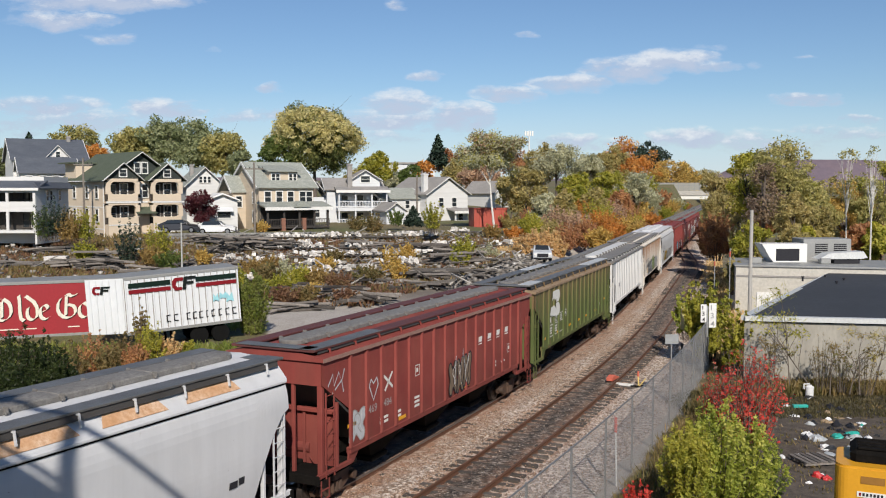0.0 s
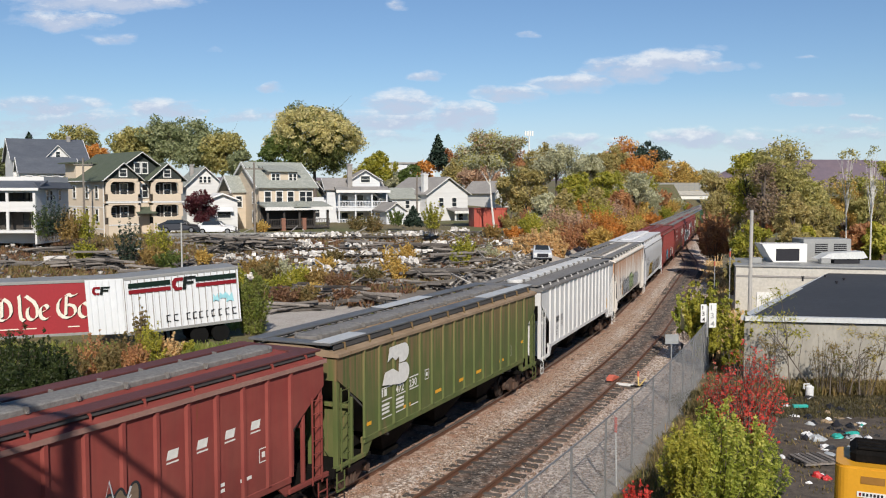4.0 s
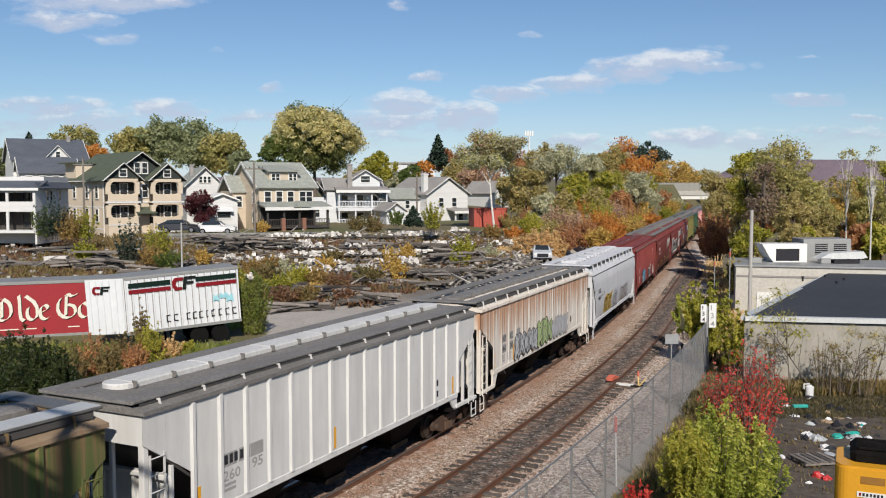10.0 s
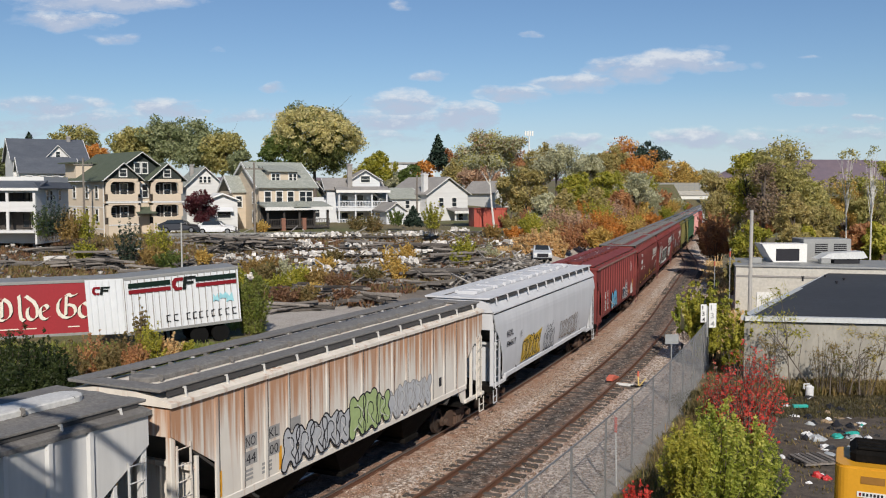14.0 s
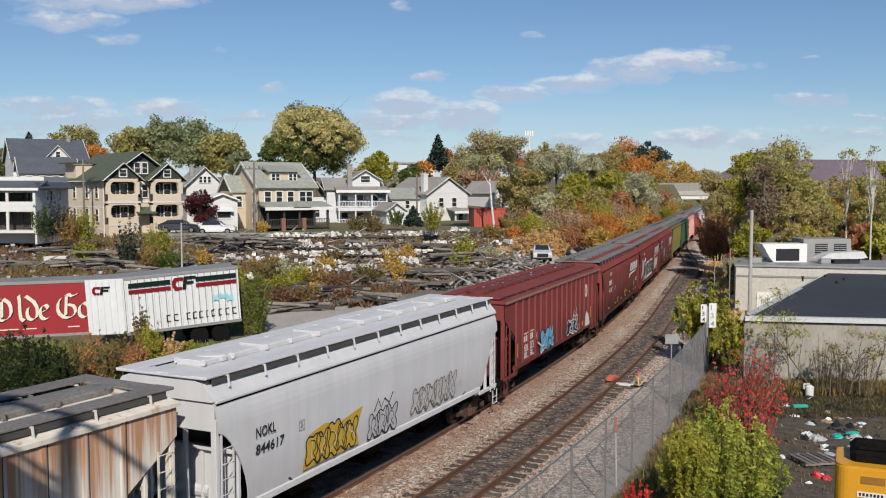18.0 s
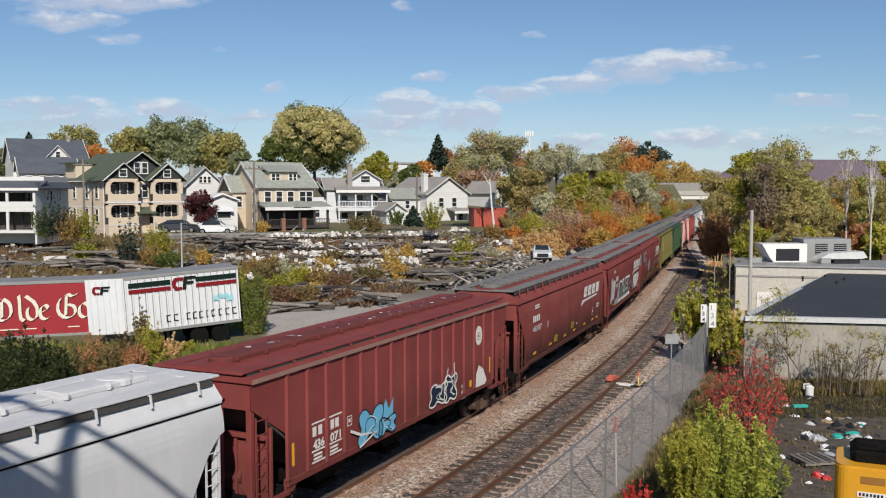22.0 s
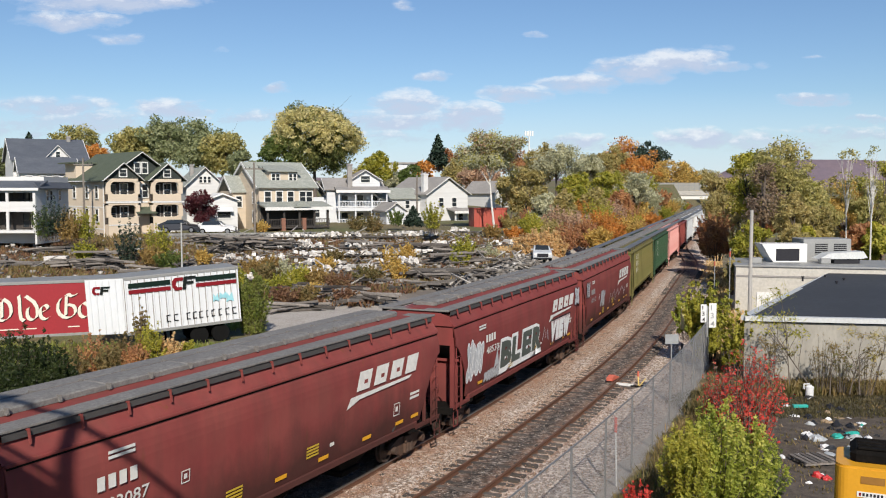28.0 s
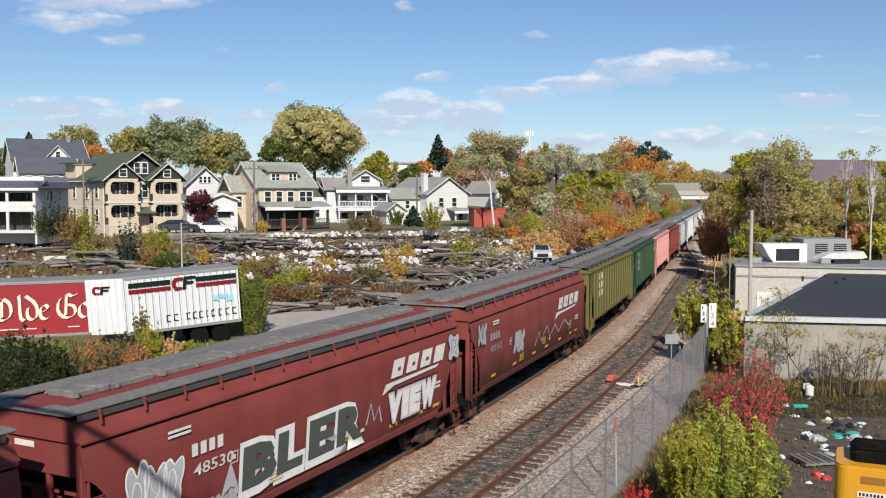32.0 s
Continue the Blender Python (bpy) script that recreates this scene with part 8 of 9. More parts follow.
def tree(x, y, zb, h, r, mat, label, n=2600, leaf=0.35, trunk=0.32, bark=None, name="tree", blobs=13, lift=0.0, airy=0.5, group="autumn trees", slim=False):
    """A broad-leaved tree: tapered trunk, limbs to every clump, and a crown of leaf clumps with gaps."""
    tr = thing(name, pose(x, y, zb, 0, 0, prng.uniform(0, 360)), label, "tree" if name == "tree" else "shrub", group)
    ch = h * (1 - trunk)
    cz = h - ch / 2
    cen, rad = [], []
    for i in range(blobs):
        w = 2 * math.pi * (i / blobs + prng.uniform(0, 0.12)) * 2.4
        e = prng.uniform(-0.75, 0.85)
        q = math.sqrt(max(0.05, 1 - e * e)) * prng.uniform(0.35, 0.78)
        cen.append((r * q * math.cos(w), r * q * math.sin(w), cz + ch / 2 * e * 0.78))
        rad.append(r * prng.uniform(0.30, 0.5) * (1.0 if ch > r else 0.8))
    cen.append((0, 0, h - ch * 0.22))
    rad.append(r * 0.42)
    sh = Shape()
    tb = max(0.04, min(0.022 * h, 0.09 * r + 0.03)) * (0.55 if slim else 1.0)
    lean = prng.normal(0, 0.02 * h, 2)
    top = Vector((lean[0], lean[1], h * max(trunk, 0.2) + 0.25 * ch))
    mid = top * 0.5
    sh.rod((0, 0, -0.4), mid, tb * 1.15, 8, tb * 0.85, False).rod(mid, top, tb * 0.85, 8, tb * 0.5, False)
    for c, rr in zip(cen, rad):
        st = mid.lerp(top, prng.uniform(0.1, 1.0))
        c = Vector(c)
        kn = st.lerp(c, 0.55) + Vector((0, 0, 0.06 * h * prng.uniform(-0.3, 1)))
        sh.rod(st, kn, tb * 0.42, 6, tb * 0.28, False).rod(kn, c, tb * 0.28, 5, tb * 0.08, False)
        for j in range(3):
            e2 = c + Vector(prng.normal(size=3) * rr * 0.6)
            sh.rod(kn.lerp(c, prng.uniform(0.3, 0.9)), e2, tb * 0.12, 4, tb * 0.03, False)
    me = bpy.data.meshes.new("trunk")
    me.from_pydata(sh.v, [], sh.f)
    part("trunk", me, bark or m_bark, tr)
    more, mrad = [], []
    for c, rr in zip(cen, rad):
        for j in range(5):
            d = prng.normal(size=3)
            d /= np.linalg.norm(d)
            more.append(tuple(np.array(c) + d * rr * prng.uniform(0.45, 0.95)))
            mrad.append(rr * prng.uniform(0.28, 0.5))
    n = int(n * 2.6)
    part("crown", leaves("crown", [leaf_cloud(cen, rad, n // 3, leaf * 0.54, 0.8, airy), leaf_cloud(more, mrad, n - n // 3, leaf * 0.54, 0.85, 0.25)]), mat, tr)
    return tr


def conifer(x, y, zb, h, r, mat, label, n=1800, leaf=0.35, name="conifer"):
    tr = thing(name, pose(x, y, zb), label, "tree", "conifers")
    part("trunk", Shape().rod((0, 0, -0.3), (0, 0, h * 0.95), 0.02 * h, 8, 0.004 * h), m_bark, tr)
    cen, rad = [], []
    for i in range(26):
        k = (i + 0.5) / 26
        w = i * 2.4
        q = r * (1 - k) * 0.62
        cen.append((q * math.cos(w), q * math.sin(w), h * (0.1 + 0.86 * k)))
        rad.append(r * (0.14 + 0.34 * (1 - k)))
    part("crown", leaves("crown", [leaf_cloud(cen, rad, n, leaf, 0.55, 0.3, 0.3)]), mat, tr)
    return tr


def shrub(x, y, zb, h, r, mat, label, n=1500, leaf=0.12, stems=9, name="shrub", group="shrubs", upright=0.0, second=None):
    """A shrub of many shoots that fan out from the ground, with leaves along them."""
    tr = thing(name, pose(x, y, zb), label, "shrub", group)
    sh = Shape()
    cen, rad = [], []
    shoots = int(stems * 2.2)
    for i in range(shoots):
        w = 2.4 * i + prng.uniform(-0.3, 0.3)
        q = r * math.sqrt((i + 0.6) / shoots) * prng.uniform(0.75, 1.05)
        fall = 1 - 0.45 * (q / r) ** 2
        top = Vector((q * math.cos(w), q * math.sin(w), h * fall * prng.uniform(0.72, 1.05)))
        base = Vector((0.35 * q * math.cos(w), 0.35 * q * math.sin(w), -0.1))
        kn = base.lerp(top, 0.5) + Vector((0, 0, 0.1 * h))
        tk = max(0.006, 0.0055 * h)
        sh.rod(base, kn, tk, 4, tk * 0.7, False).rod(kn, top, tk * 0.7, 4, tk * 0.2, False)
        for k in (0.25, 0.42, 0.58, 0.72, 0.86, 1.0):
            p = base.lerp(kn, k * 2) if k < 0.5 else kn.lerp(top, (k - 0.5) * 2)
            cen.append(tuple(p))
            rad.append(min(r, h) * prng.uniform(0.10, 0.2) * (1.25 - 0.75 * k))
    me = bpy.data.meshes.new("branchwork")
    me.from_pydata(sh.v, [], sh.f)
    part("branchwork", me, m_bark, tr)
    lf = leaf * 0.52
    part("foliage", leaves("foliage", [leaf_cloud(cen, rad, int(n * 2.5), lf, 1.25 + upright, 0.1, 0.3)]), mat, tr)
    if upright:
        tips = [tuple(np.array(c) + (prng.normal(0, 0.06), prng.normal(0, 0.06), 0.1 + 0.1 * k)) for c in cen[5::6] for k in range(4)]
        part("foliage", leaves("foliage", [leaf_cloud(tips, [0.085] * len(tips), 22 * len(tips), lf * 0.8, 1.6, 0.0, 0.2)]), mat, tr, "fresh upright shoots")
    if second is not None:
        part("foliage", leaves("foliage", [leaf_cloud(cen, rad, int(n * 0.5), lf, 1.0, 0.3, 0.4)]), second, tr)
    return tr


def weeds(name, area, count, h, mat, label, blade=0.035, lean=0.35, tuft=7, skip=None):
    """Rank growth over an area: tufts of upright blades, past counting."""
    pts = []
    while len(pts) < count:
        x, y = area(prng.random(), prng.random())
        if skip is None or not skip(x, y):
            pts.append((x, y))
    pts = np.array(pts)
    z = land(pts[:, 0], pts[:, 1])
    base = np.repeat(np.column_stack([pts, z - 0.03]), tuft, 0) + np.column_stack([prng.normal(0, 0.14, (count * tuft, 2)), np.zeros(count * tuft)])
    n = len(base)
    hh = h * (0.35 + 0.9 * prng.random(n))
    tip = base + np.column_stack([prng.normal(0, lean, (n, 2)) * hh[:, None], hh])
    side = np.column_stack([prng.normal(size=(n, 2)), np.zeros(n)])
    side /= np.linalg.norm(side, axis=1)[:, None]
    side *= blade * (0.5 + prng.random(n))[:, None]
    mid = base * 0.45 + tip * 0.55
    v = np.stack([base - side * 0.4, mid - side * 1.2, tip, mid + side * 1.2], 1)
    return tagged(part(name, leaves(name, [v]), mat), label, "weeds", kind="stuff")


# trees behind the houses
tree(-77.47, 190, 14.66, 7.4, 5.46, L_yellowtop, "round yellow-green tree behind the white house", 2200, 0.5, 0.1)
conifer(-91, 200, 16.2, 5.19, 2, L_pine, "small dark conifer on the hill", 700, 0.5)
tree(-64.73, 170, 12.46, 4.63, 2.76, L_orange, "orange autumn tree between the roofs", 900, 0.45, 0.2)
TREES_BACK = [
    (-56.65, 165, 10.3, 10.01, 4.33), (-52.13, 168, 10.33, 11.64, 5.46), (-45.04, 165, 10.3, 11.33, 5.78), (-38.73, 160, 9.26, 9.71, 4.4), (-33.25, 150, 9.23, 6.14, 2.44), (-72.49, 150, 8.3, 7.26, 3.75), (-82.08, 160, 8.27, 8.93, 4)]
for i, (x, y, zb, h, r) in enumerate(TREES_BACK):
    tree(x, y, zb, h, r, L_backgreen if i % 3 else L_yellowtop, "large dull green tree behind the houses", 4200, 0.5, 0.15, blobs=18)
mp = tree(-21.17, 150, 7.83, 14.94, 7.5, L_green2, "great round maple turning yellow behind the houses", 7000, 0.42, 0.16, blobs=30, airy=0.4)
mh, mr = 14.94, 7.5
cen, rad = [], []
for i in range(70):
    w, e = 2.4 * i, 1 - 1.35 * (i + 0.5) / 70
    q = math.sqrt(1 - e * e)
    k = prng.uniform(0.74, 1.02)
    cen.append((mr * k * q * math.cos(w), mr * k * q * math.sin(w), mh * 0.58 + mh * 0.40 * e * k))
    rad.append(mr * prng.uniform(0.08, 0.24))
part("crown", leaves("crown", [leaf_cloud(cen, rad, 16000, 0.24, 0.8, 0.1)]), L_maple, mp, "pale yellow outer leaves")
tree(-26.53, 146, 9.22, 8.5, 3.28, L_green, "dark green tree beside the great maple", 2600, 0.42, 0.12)
tree(-13.72, 190, 9.35, 6.9, 3.6, L_yellowgreen, "yellow-green tree behind the white house", 2600, 0.5, 0.1)
tree(-6.28, 180, 7.64, 6.37, 2.93, L_green, "dark green tree on the slope", 1400, 0.45, 0.1)
tree(-4.15, 185, 9.33, 5.17, 2.77, L_orange, "small orange tree on the slope", 1000, 0.45, 0.1)
conifer(-1.18, 210, 13.32, 8.06, 2.89, L_pine, "tall dark conifer on the hilltop", 1500, 0.5)
tree(1.07, 215, 11.03, 7.46, 3.49, L_rust, "red-brown tree beside the conifer", 1200, 0.5, 0.1)
bt = thing("tree", pose(6.3, 112.0, 3.95), "tall white-barked birch with thin pale crown", "tree", "autumn trees")
sh = Shape()
limbs = [((-0.55, 0, 6.3), (-1.7, 0.4, 9.6)), ((-0.55, 0, 6.3), (-0.15, -0.3, 10.2)), ((-0.5, 0, 5.9), (1.4, 0.3, 8.6)), ((-0.45, 0, 5.2), (-2.6, -0.4, 8.0)), ((-0.5, 0, 5.8), (0.6, -0.5, 9.2)), ((-1.2, 0.2, 8.0), (-3.2, 0.4, 9.6)), ((-0.35, 0, 7.6), (2.3, 0, 9.8))]
sh.rod((0.1, 0, -0.4), (-0.3, 0, 3.0), 0.15, 8, 0.12, False).rod((-0.3, 0, 3.0), (-0.55, 0, 6.3), 0.12, 8, 0.09, False)
cen, rad = [], []
for a, b in limbs:
    a, b = Vector(a), Vector(b)
    kn = a.lerp(b, 0.5) + Vector((0, 0, 0.3))
    sh.rod(a, kn, 0.075, 6, 0.05, False).rod(kn, b, 0.05, 6, 0.015, False)
    for j in range(9):
        p = a.lerp(b, prng.uniform(0.45, 1.15))
        e = p + Vector((prng.normal(0, 0.9), prng.normal(0, 0.9), prng.uniform(-0.2, 1.3)))
        sh.rod(p, e, 0.02, 4, 0.006, False)
        cen.append(tuple(e))
        rad.append(prng.uniform(0.7, 1.3))
me = bpy.data.meshes.new("trunk")
me.from_pydata(sh.v, [], sh.f)
part("trunk", me, m_birch, bt, "white birch trunk and limbs")
part("crown", leaves("crown", [leaf_cloud(cen, rad, 14000, 0.14, 0.8, 0.0)]), L_greygreen, bt)
part("crown", leaves("crown", [leaf_cloud([c for c in cen if c[2] > 8.6], [0.7] * sum(c[2] > 8.6 for c in cen), 5000, 0.13, 0.8, 0.0)]), L_rosy, bt)
part("crown", leaves("crown", [leaf_cloud(cen, rad, 4000, 0.13, 0.8, 0.0)]), L_yellowgreen, bt)
tree(11.3, 150, 9.23, 8, 3.19, L_rust, "thin rosy-brown tree behind the birch", 1500, 0.35, 0.2, airy=0.2)
# the wooded bank beside the line
BANK = [(10.75, 118, 3.62, 8.6, 3.1, "o"), (18.77, 150, 7.83, 8.47, 4.5, "g"), (18.29, 165, 8.25, 8.7, 4.12, "o"), (18.25, 125, 3.7, 7.79, 2.81, "y"), (27.11, 170, 7.17, 8.66, 3.61, "g"), (33.53, 185, 7.03, 9.88, 4.86, "o"),
        (43.92, 215, 8.2, 13.2, 6.9, "r"), (25.42, 140, 3.96, 7.85, 3.15, "y"), (31.63, 150, 4.09, 7.94, 3.56, "g"), (74.96, 300, 6.87, 11.37, 6.38, "d"), (19.6, 118, 3.25, 5.89, 2.21, "o"),
        (24.86, 128, 2.78, 5.99, 2.56, "b"), (14.58, 108, 2.7, 5.73, 2.3, "o"), (12.21, 108, 3.38, 5.06, 2.02, "g"), (88.65, 330, 6.68, 10.05, 6.19, "d"), (98.76, 340, 6.62, 9.51, 6.38, "o"), (10.57, 140, 3.96, 6.98, 2.8, "o"), (7.81, 190, 7.58, 6.49, 4.75, "w"), (-18.85, 210, 8.1, 5.22, 5.25, "o"), (-10.47, 200, 6.89, 6.22, 3.75, "g"), (4.49, 200, 8.13, 7.45, 5, "o")]
KIND = {"o": (L_olive, "olive autumn tree on the wooded bank"), "g": (L_greygreen, "silvery green tree on the wooded bank"), "y": (L_yellowgreen, "yellow-green tree on the wooded bank"),
        "d": (L_gold, "golden orange tree on the wooded bank"), "r": (L_orange, "bright orange tree on the wooded bank"), "w": (L_rosy, "rosy-brown tree on the wooded bank"), "b": (L_rust, "rust-brown tree on the wooded bank")}
for x, y, zb, h, r, k in BANK:
    tree(x, y, zb, h, r, KIND[k][0], KIND[k][1], 3200, 0.34 if y < 160 else 0.5, 0.12, blobs=16)
tree(77.02, 340, 11.9, 15.17, 7.65, L_pine, "dark far tree above the orange woods", 2200, 0.8, 0.1)
LOW = [(41.11, 185, 1.49, 8.77, 3.93, "g"), (50.48, 215, 1.11, 7.24, 3.49, "y"), (28.08, 140, 1.34, 6.56, 3.15, "b"), (19.32, 112, 2.48, 5.6, 2.8, "y"), (15.2, 103, 2.66, 4.19, 2.32, "w"), (22.57, 120, 2.78, 4.87, 2.55, "w"), (13.07, 104, 2.93, 3.9, 2.21, "w"), (31.35, 145, 2.16, 4.17, 2.54, "d"), (8.93, 118, 3.1, 2.73, 2.21, "o"), (11.27, 112, 3.39, 3.64, 2.38, "b"), (18.87, 118, 3.98, 3.68, 2.65, "r"), (57.37, 235, 1.42, 5.86, 2.94, "o"), (43.84, 200, 2.15, 5.37, 2.75, "o"), (49.82, 215, 1.92, 4.03, 2.42, "b"), (33.8, 165, 2.59, 4.63, 2.48, "y"), (56.34, 235, 2.74, 3.52, 2.06, "o"), (32.03, 140, 2.91, 2.28, 2.27, "r"), (43.08, 175, 2.76, 2.62, 1.97, "y"), (26.89, 128, 2.62, 2.72, 2.08, "y"), (17.88, 100, 2.71, 4.19, 2.5, "r"), (24.05, 118, 2.14, 3.91, 2.65, "d"), (15.08, 96, 2.47, 3.31, 2.04, "b"), (12.44, 92, 2.45, 2.88, 1.72, "b"), (15.89, 92, 2.74, 2.31, 1.72, "d"), (19.02, 100, 2.71, 2.32, 1.62, "r"), (11.95, 100, 3.15, 2.5, 1.88, "o"), (10.14, 104, 3.77, 2.21, 1.82, "y"), (27.05, 125, 2.76, 1.72, 1.88, "b"), (7.88, 100, 3.15, 1.57, 1.5, "r")]
for x, y, zb, h, r, k in LOW:
    shrub(x, y, zb, h, r, KIND[k][0], "autumn scrub in mixed colours on the railway bank", 1900, 0.23, 14, group="scrub on the bank")
# scrub that covers the cutting as far as the road bridge
for i, (sb, lb, hb, rb) in enumerate(((128, -8, 4.2, 3.0), (138, -11, 6.0, 3.4), (150, -8, 4.2, 3.2), (162, -10, 5.0, 3.4), (172, -7.5, 3.6, 3.0), (184, -6.5, 2.8, 2.6), (196, -6.5, 2.6, 2.6), (210, -6.5, 2.6, 2.6), (224, -6.2, 2.4, 2.4), (236, -6.0, 2.2, 2.2))):
    xb, yb, _ = LINE.at(sb, lb)
    shrub(xb, yb, ground_z(xb, yb), hb, rb, (L_gold, L_olive, L_greygreen, L_yellowgreen, L_rust)[i % 5], "autumn scrub in mixed colours on the railway bank", 2200, 0.36, 14, group="scrub on the bank")
# right of the line
for x, y, zb, h, r, k in [(33.4, 112, 1.7, 4.91, 2.24, "m"), (27.86, 92, 1.58, 5.07, 1.96, "b"), (34.2, 118, 1.62, 2.96, 1.33, "m"), (27.0, 82, 1.75, 3.9, 1.4, "o"), (28.02, 95, 1.64, 2.68, 1.43, "b"), (25.51, 76, 2.12, 3.58, 1.43, "y"), (45.6, 150, 2.68, 5.15, 2.44, "o"), (22.9, 70, 1.4, 1.8, 0.9, "w"), (20.73, 64, 1.35, 2.62, 0.8, "o")]:
    shrub(x, y, zb, h, r, L_maroon2 if k == "m" else KIND[k][0], "russet and olive thicket beside the line", 2600, 0.22, 16, group="thickets")
for x, y, zb, h, r, k in [(36.02, 120, 3.9, 7.48, 2.25, "o"), (31.19, 95, 3.14, 8.59, 2.38, "o"), (36.83, 92, 2.16, 9.19, 2.3, "y"), (40.71, 95, 1.35, 9.97, 2.73, "o"), (45.55, 98, 1.11, 10.28, 2.69, "y"), (30.57, 78, 2.38, 3.47, 1.95, "y"), (34.36, 80, 2.22, 3.31, 2.2, "o"), (36.65, 79, 2.3, 3.52, 2.17, "b"), (36.93, 76, 2.36, 3.34, 1.9, "y"), (32.1, 90, 2.3, 8.43, 2.25, "b"), (32.83, 80, 2.77, 4.76, 1.7, "o"), (44.35, 92, 1, 8.06, 2.3, "o")]:
    tree(x, y, zb, h, r, KIND[k][0], "autumn tree in the belt behind the buildings", 3000, 0.3, 0.05, blobs=16, airy=0.3)
tree(28.5, 84, 4.0, 9.2, 2.5, L_yellowgreen, "yellow-green tree beyond the fence", 4200, 0.24, 0.12, blobs=18, airy=0.3)
tree(27.0, 76, 3.4, 8.6, 1.9, L_brown, "purple-brown half-bare tree beyond the fence", 1500, 0.2, 0.15, blobs=18, airy=0.2)
tree(30.2, 80, 3.02, 11.2, 3.2, L_yellowtop, "tall yellowing tree behind the white building", 5200, 0.24, 0.12, blobs=22, airy=0.3)
tree(28.74, 74, 2.9, 5.65, 2.04, L_olive, "olive green tree behind the roof units", 4200, 0.22, 0.05, blobs=16)
tree(35.8, 86, 2.59, 6.72, 2.04, L_yellowtop, "yellow-olive tree behind the roof units", 3200, 0.24, 0.08)
tree(39.98, 90, 1.45, 9.28, 2.48, L_gold, "golden tree behind the warehouse", 3200, 0.24, 0.08, airy=0.2)
tree(39.95, 84, 1.68, 8.92, 2.1, L_yellowtop, "yellow-olive tree behind the warehouse", 3000, 0.24, 0.08, airy=0.2)
tree(34.85, 78, 2.68, 10.69, 1.17, L_yellowtop, "slender bare tree with few leaves", 420, 0.16, 0.35, m_birch, blobs=16, slim=True)
tree(35.05, 74, 2.99, 10.37, 1.02, L_yellowtop, "slender bare tree with pale stem", 300, 0.16, 0.35, m_birch, blobs=16, slim=True)
tree(42.92, 88, 1.34, 11.42, 1.65, L_yellowgreen, "yellow-green tree at the warehouse", 2200, 0.24, 0.1)
tree(24.6, 72, 2.0, 4.6, 1.5, L_yellowgreen, "low yellow-green tree behind the pole", 1800, 0.2, 0.1, airy=0.2)
for x, y, zb, h, r, k in [(31.4, 105, 2.67, 3.68, 1.84, "b"), (28.0, 88, 2.2, 2.9, 1.5, "b"), (26.3, 78, 2.3, 2.6, 1.3, "o"), (32.2, 110, 2.59, 1.38, 0.96, "b"), (25.2, 70, 2.3, 2.3, 1.2, "o"), (32.83, 110, 4.65, 3.77, 2.06, "o")]:
    shrub(x, y, zb, h, r, KIND[k][0] if k != "b" else L_rust, "russet thicket beside the line", 2400, 0.17, 10, group="thickets")

def beside(s0, s1, l0, l1):
    def area(a, b):
        x, y, _ = LINE.at(s0 + (s1 - s0) * a, l0 + (l1 - l0) * b)
        return x, y
    return area


def field(x0, x1, y0, y1):
    return lambda a, b: (x0 + (x1 - x0) * a, y0 + (y1 - y0) * b)


# near shrubs
shrub(13.2, 45, 0.13, 4.22, 1.52, L_yellowgreen, "yellow-green shrub behind the milepost", 5200, 0.15, 14)
shrub(13.56, 50, 0.45, 3.01, 0.94, L_bush, "leafy green shrub beside the siding", 2600, 0.14, 9)
shrub(13.34, 41, 0.38, 3.39, 0.92, L_yellowgreen, "yellow-green shrub at the warehouse corner", 2600, 0.14, 9)
shrub(10.62, 31, -0.36, 3.78, 1.59, L_red, "scarlet sumac thicket beside the fence", 1250, 0.115, 34, second=L_brown)
shrub(10.27, 33, -0.95, 3.39, 0.93, L_red, "scarlet sumac at the fence", 800, 0.115, 20, second=L_wine)
shrub(7.2, 23, -0.4, 3.26, 1.61, L_bush, "large bright green bush inside the fence", 5600, 0.108, 40, upright=0.2)
shrub(6.04, 22, 0.44, 2.22, 0.69, L_yellowgreen, "yellow-green bush against the fence", 2200, 0.1, 16, upright=0.3)
shrub(8.65, 24, -0.32, 2.65, 0.75, L_green, "green bush in the weeds", 2600, 0.08, 14)
shrub(4.7, 21.4, 0.66, 1.19, 0.45, L_red, "small scarlet bush at the fence foot", 700, 0.08, 9)
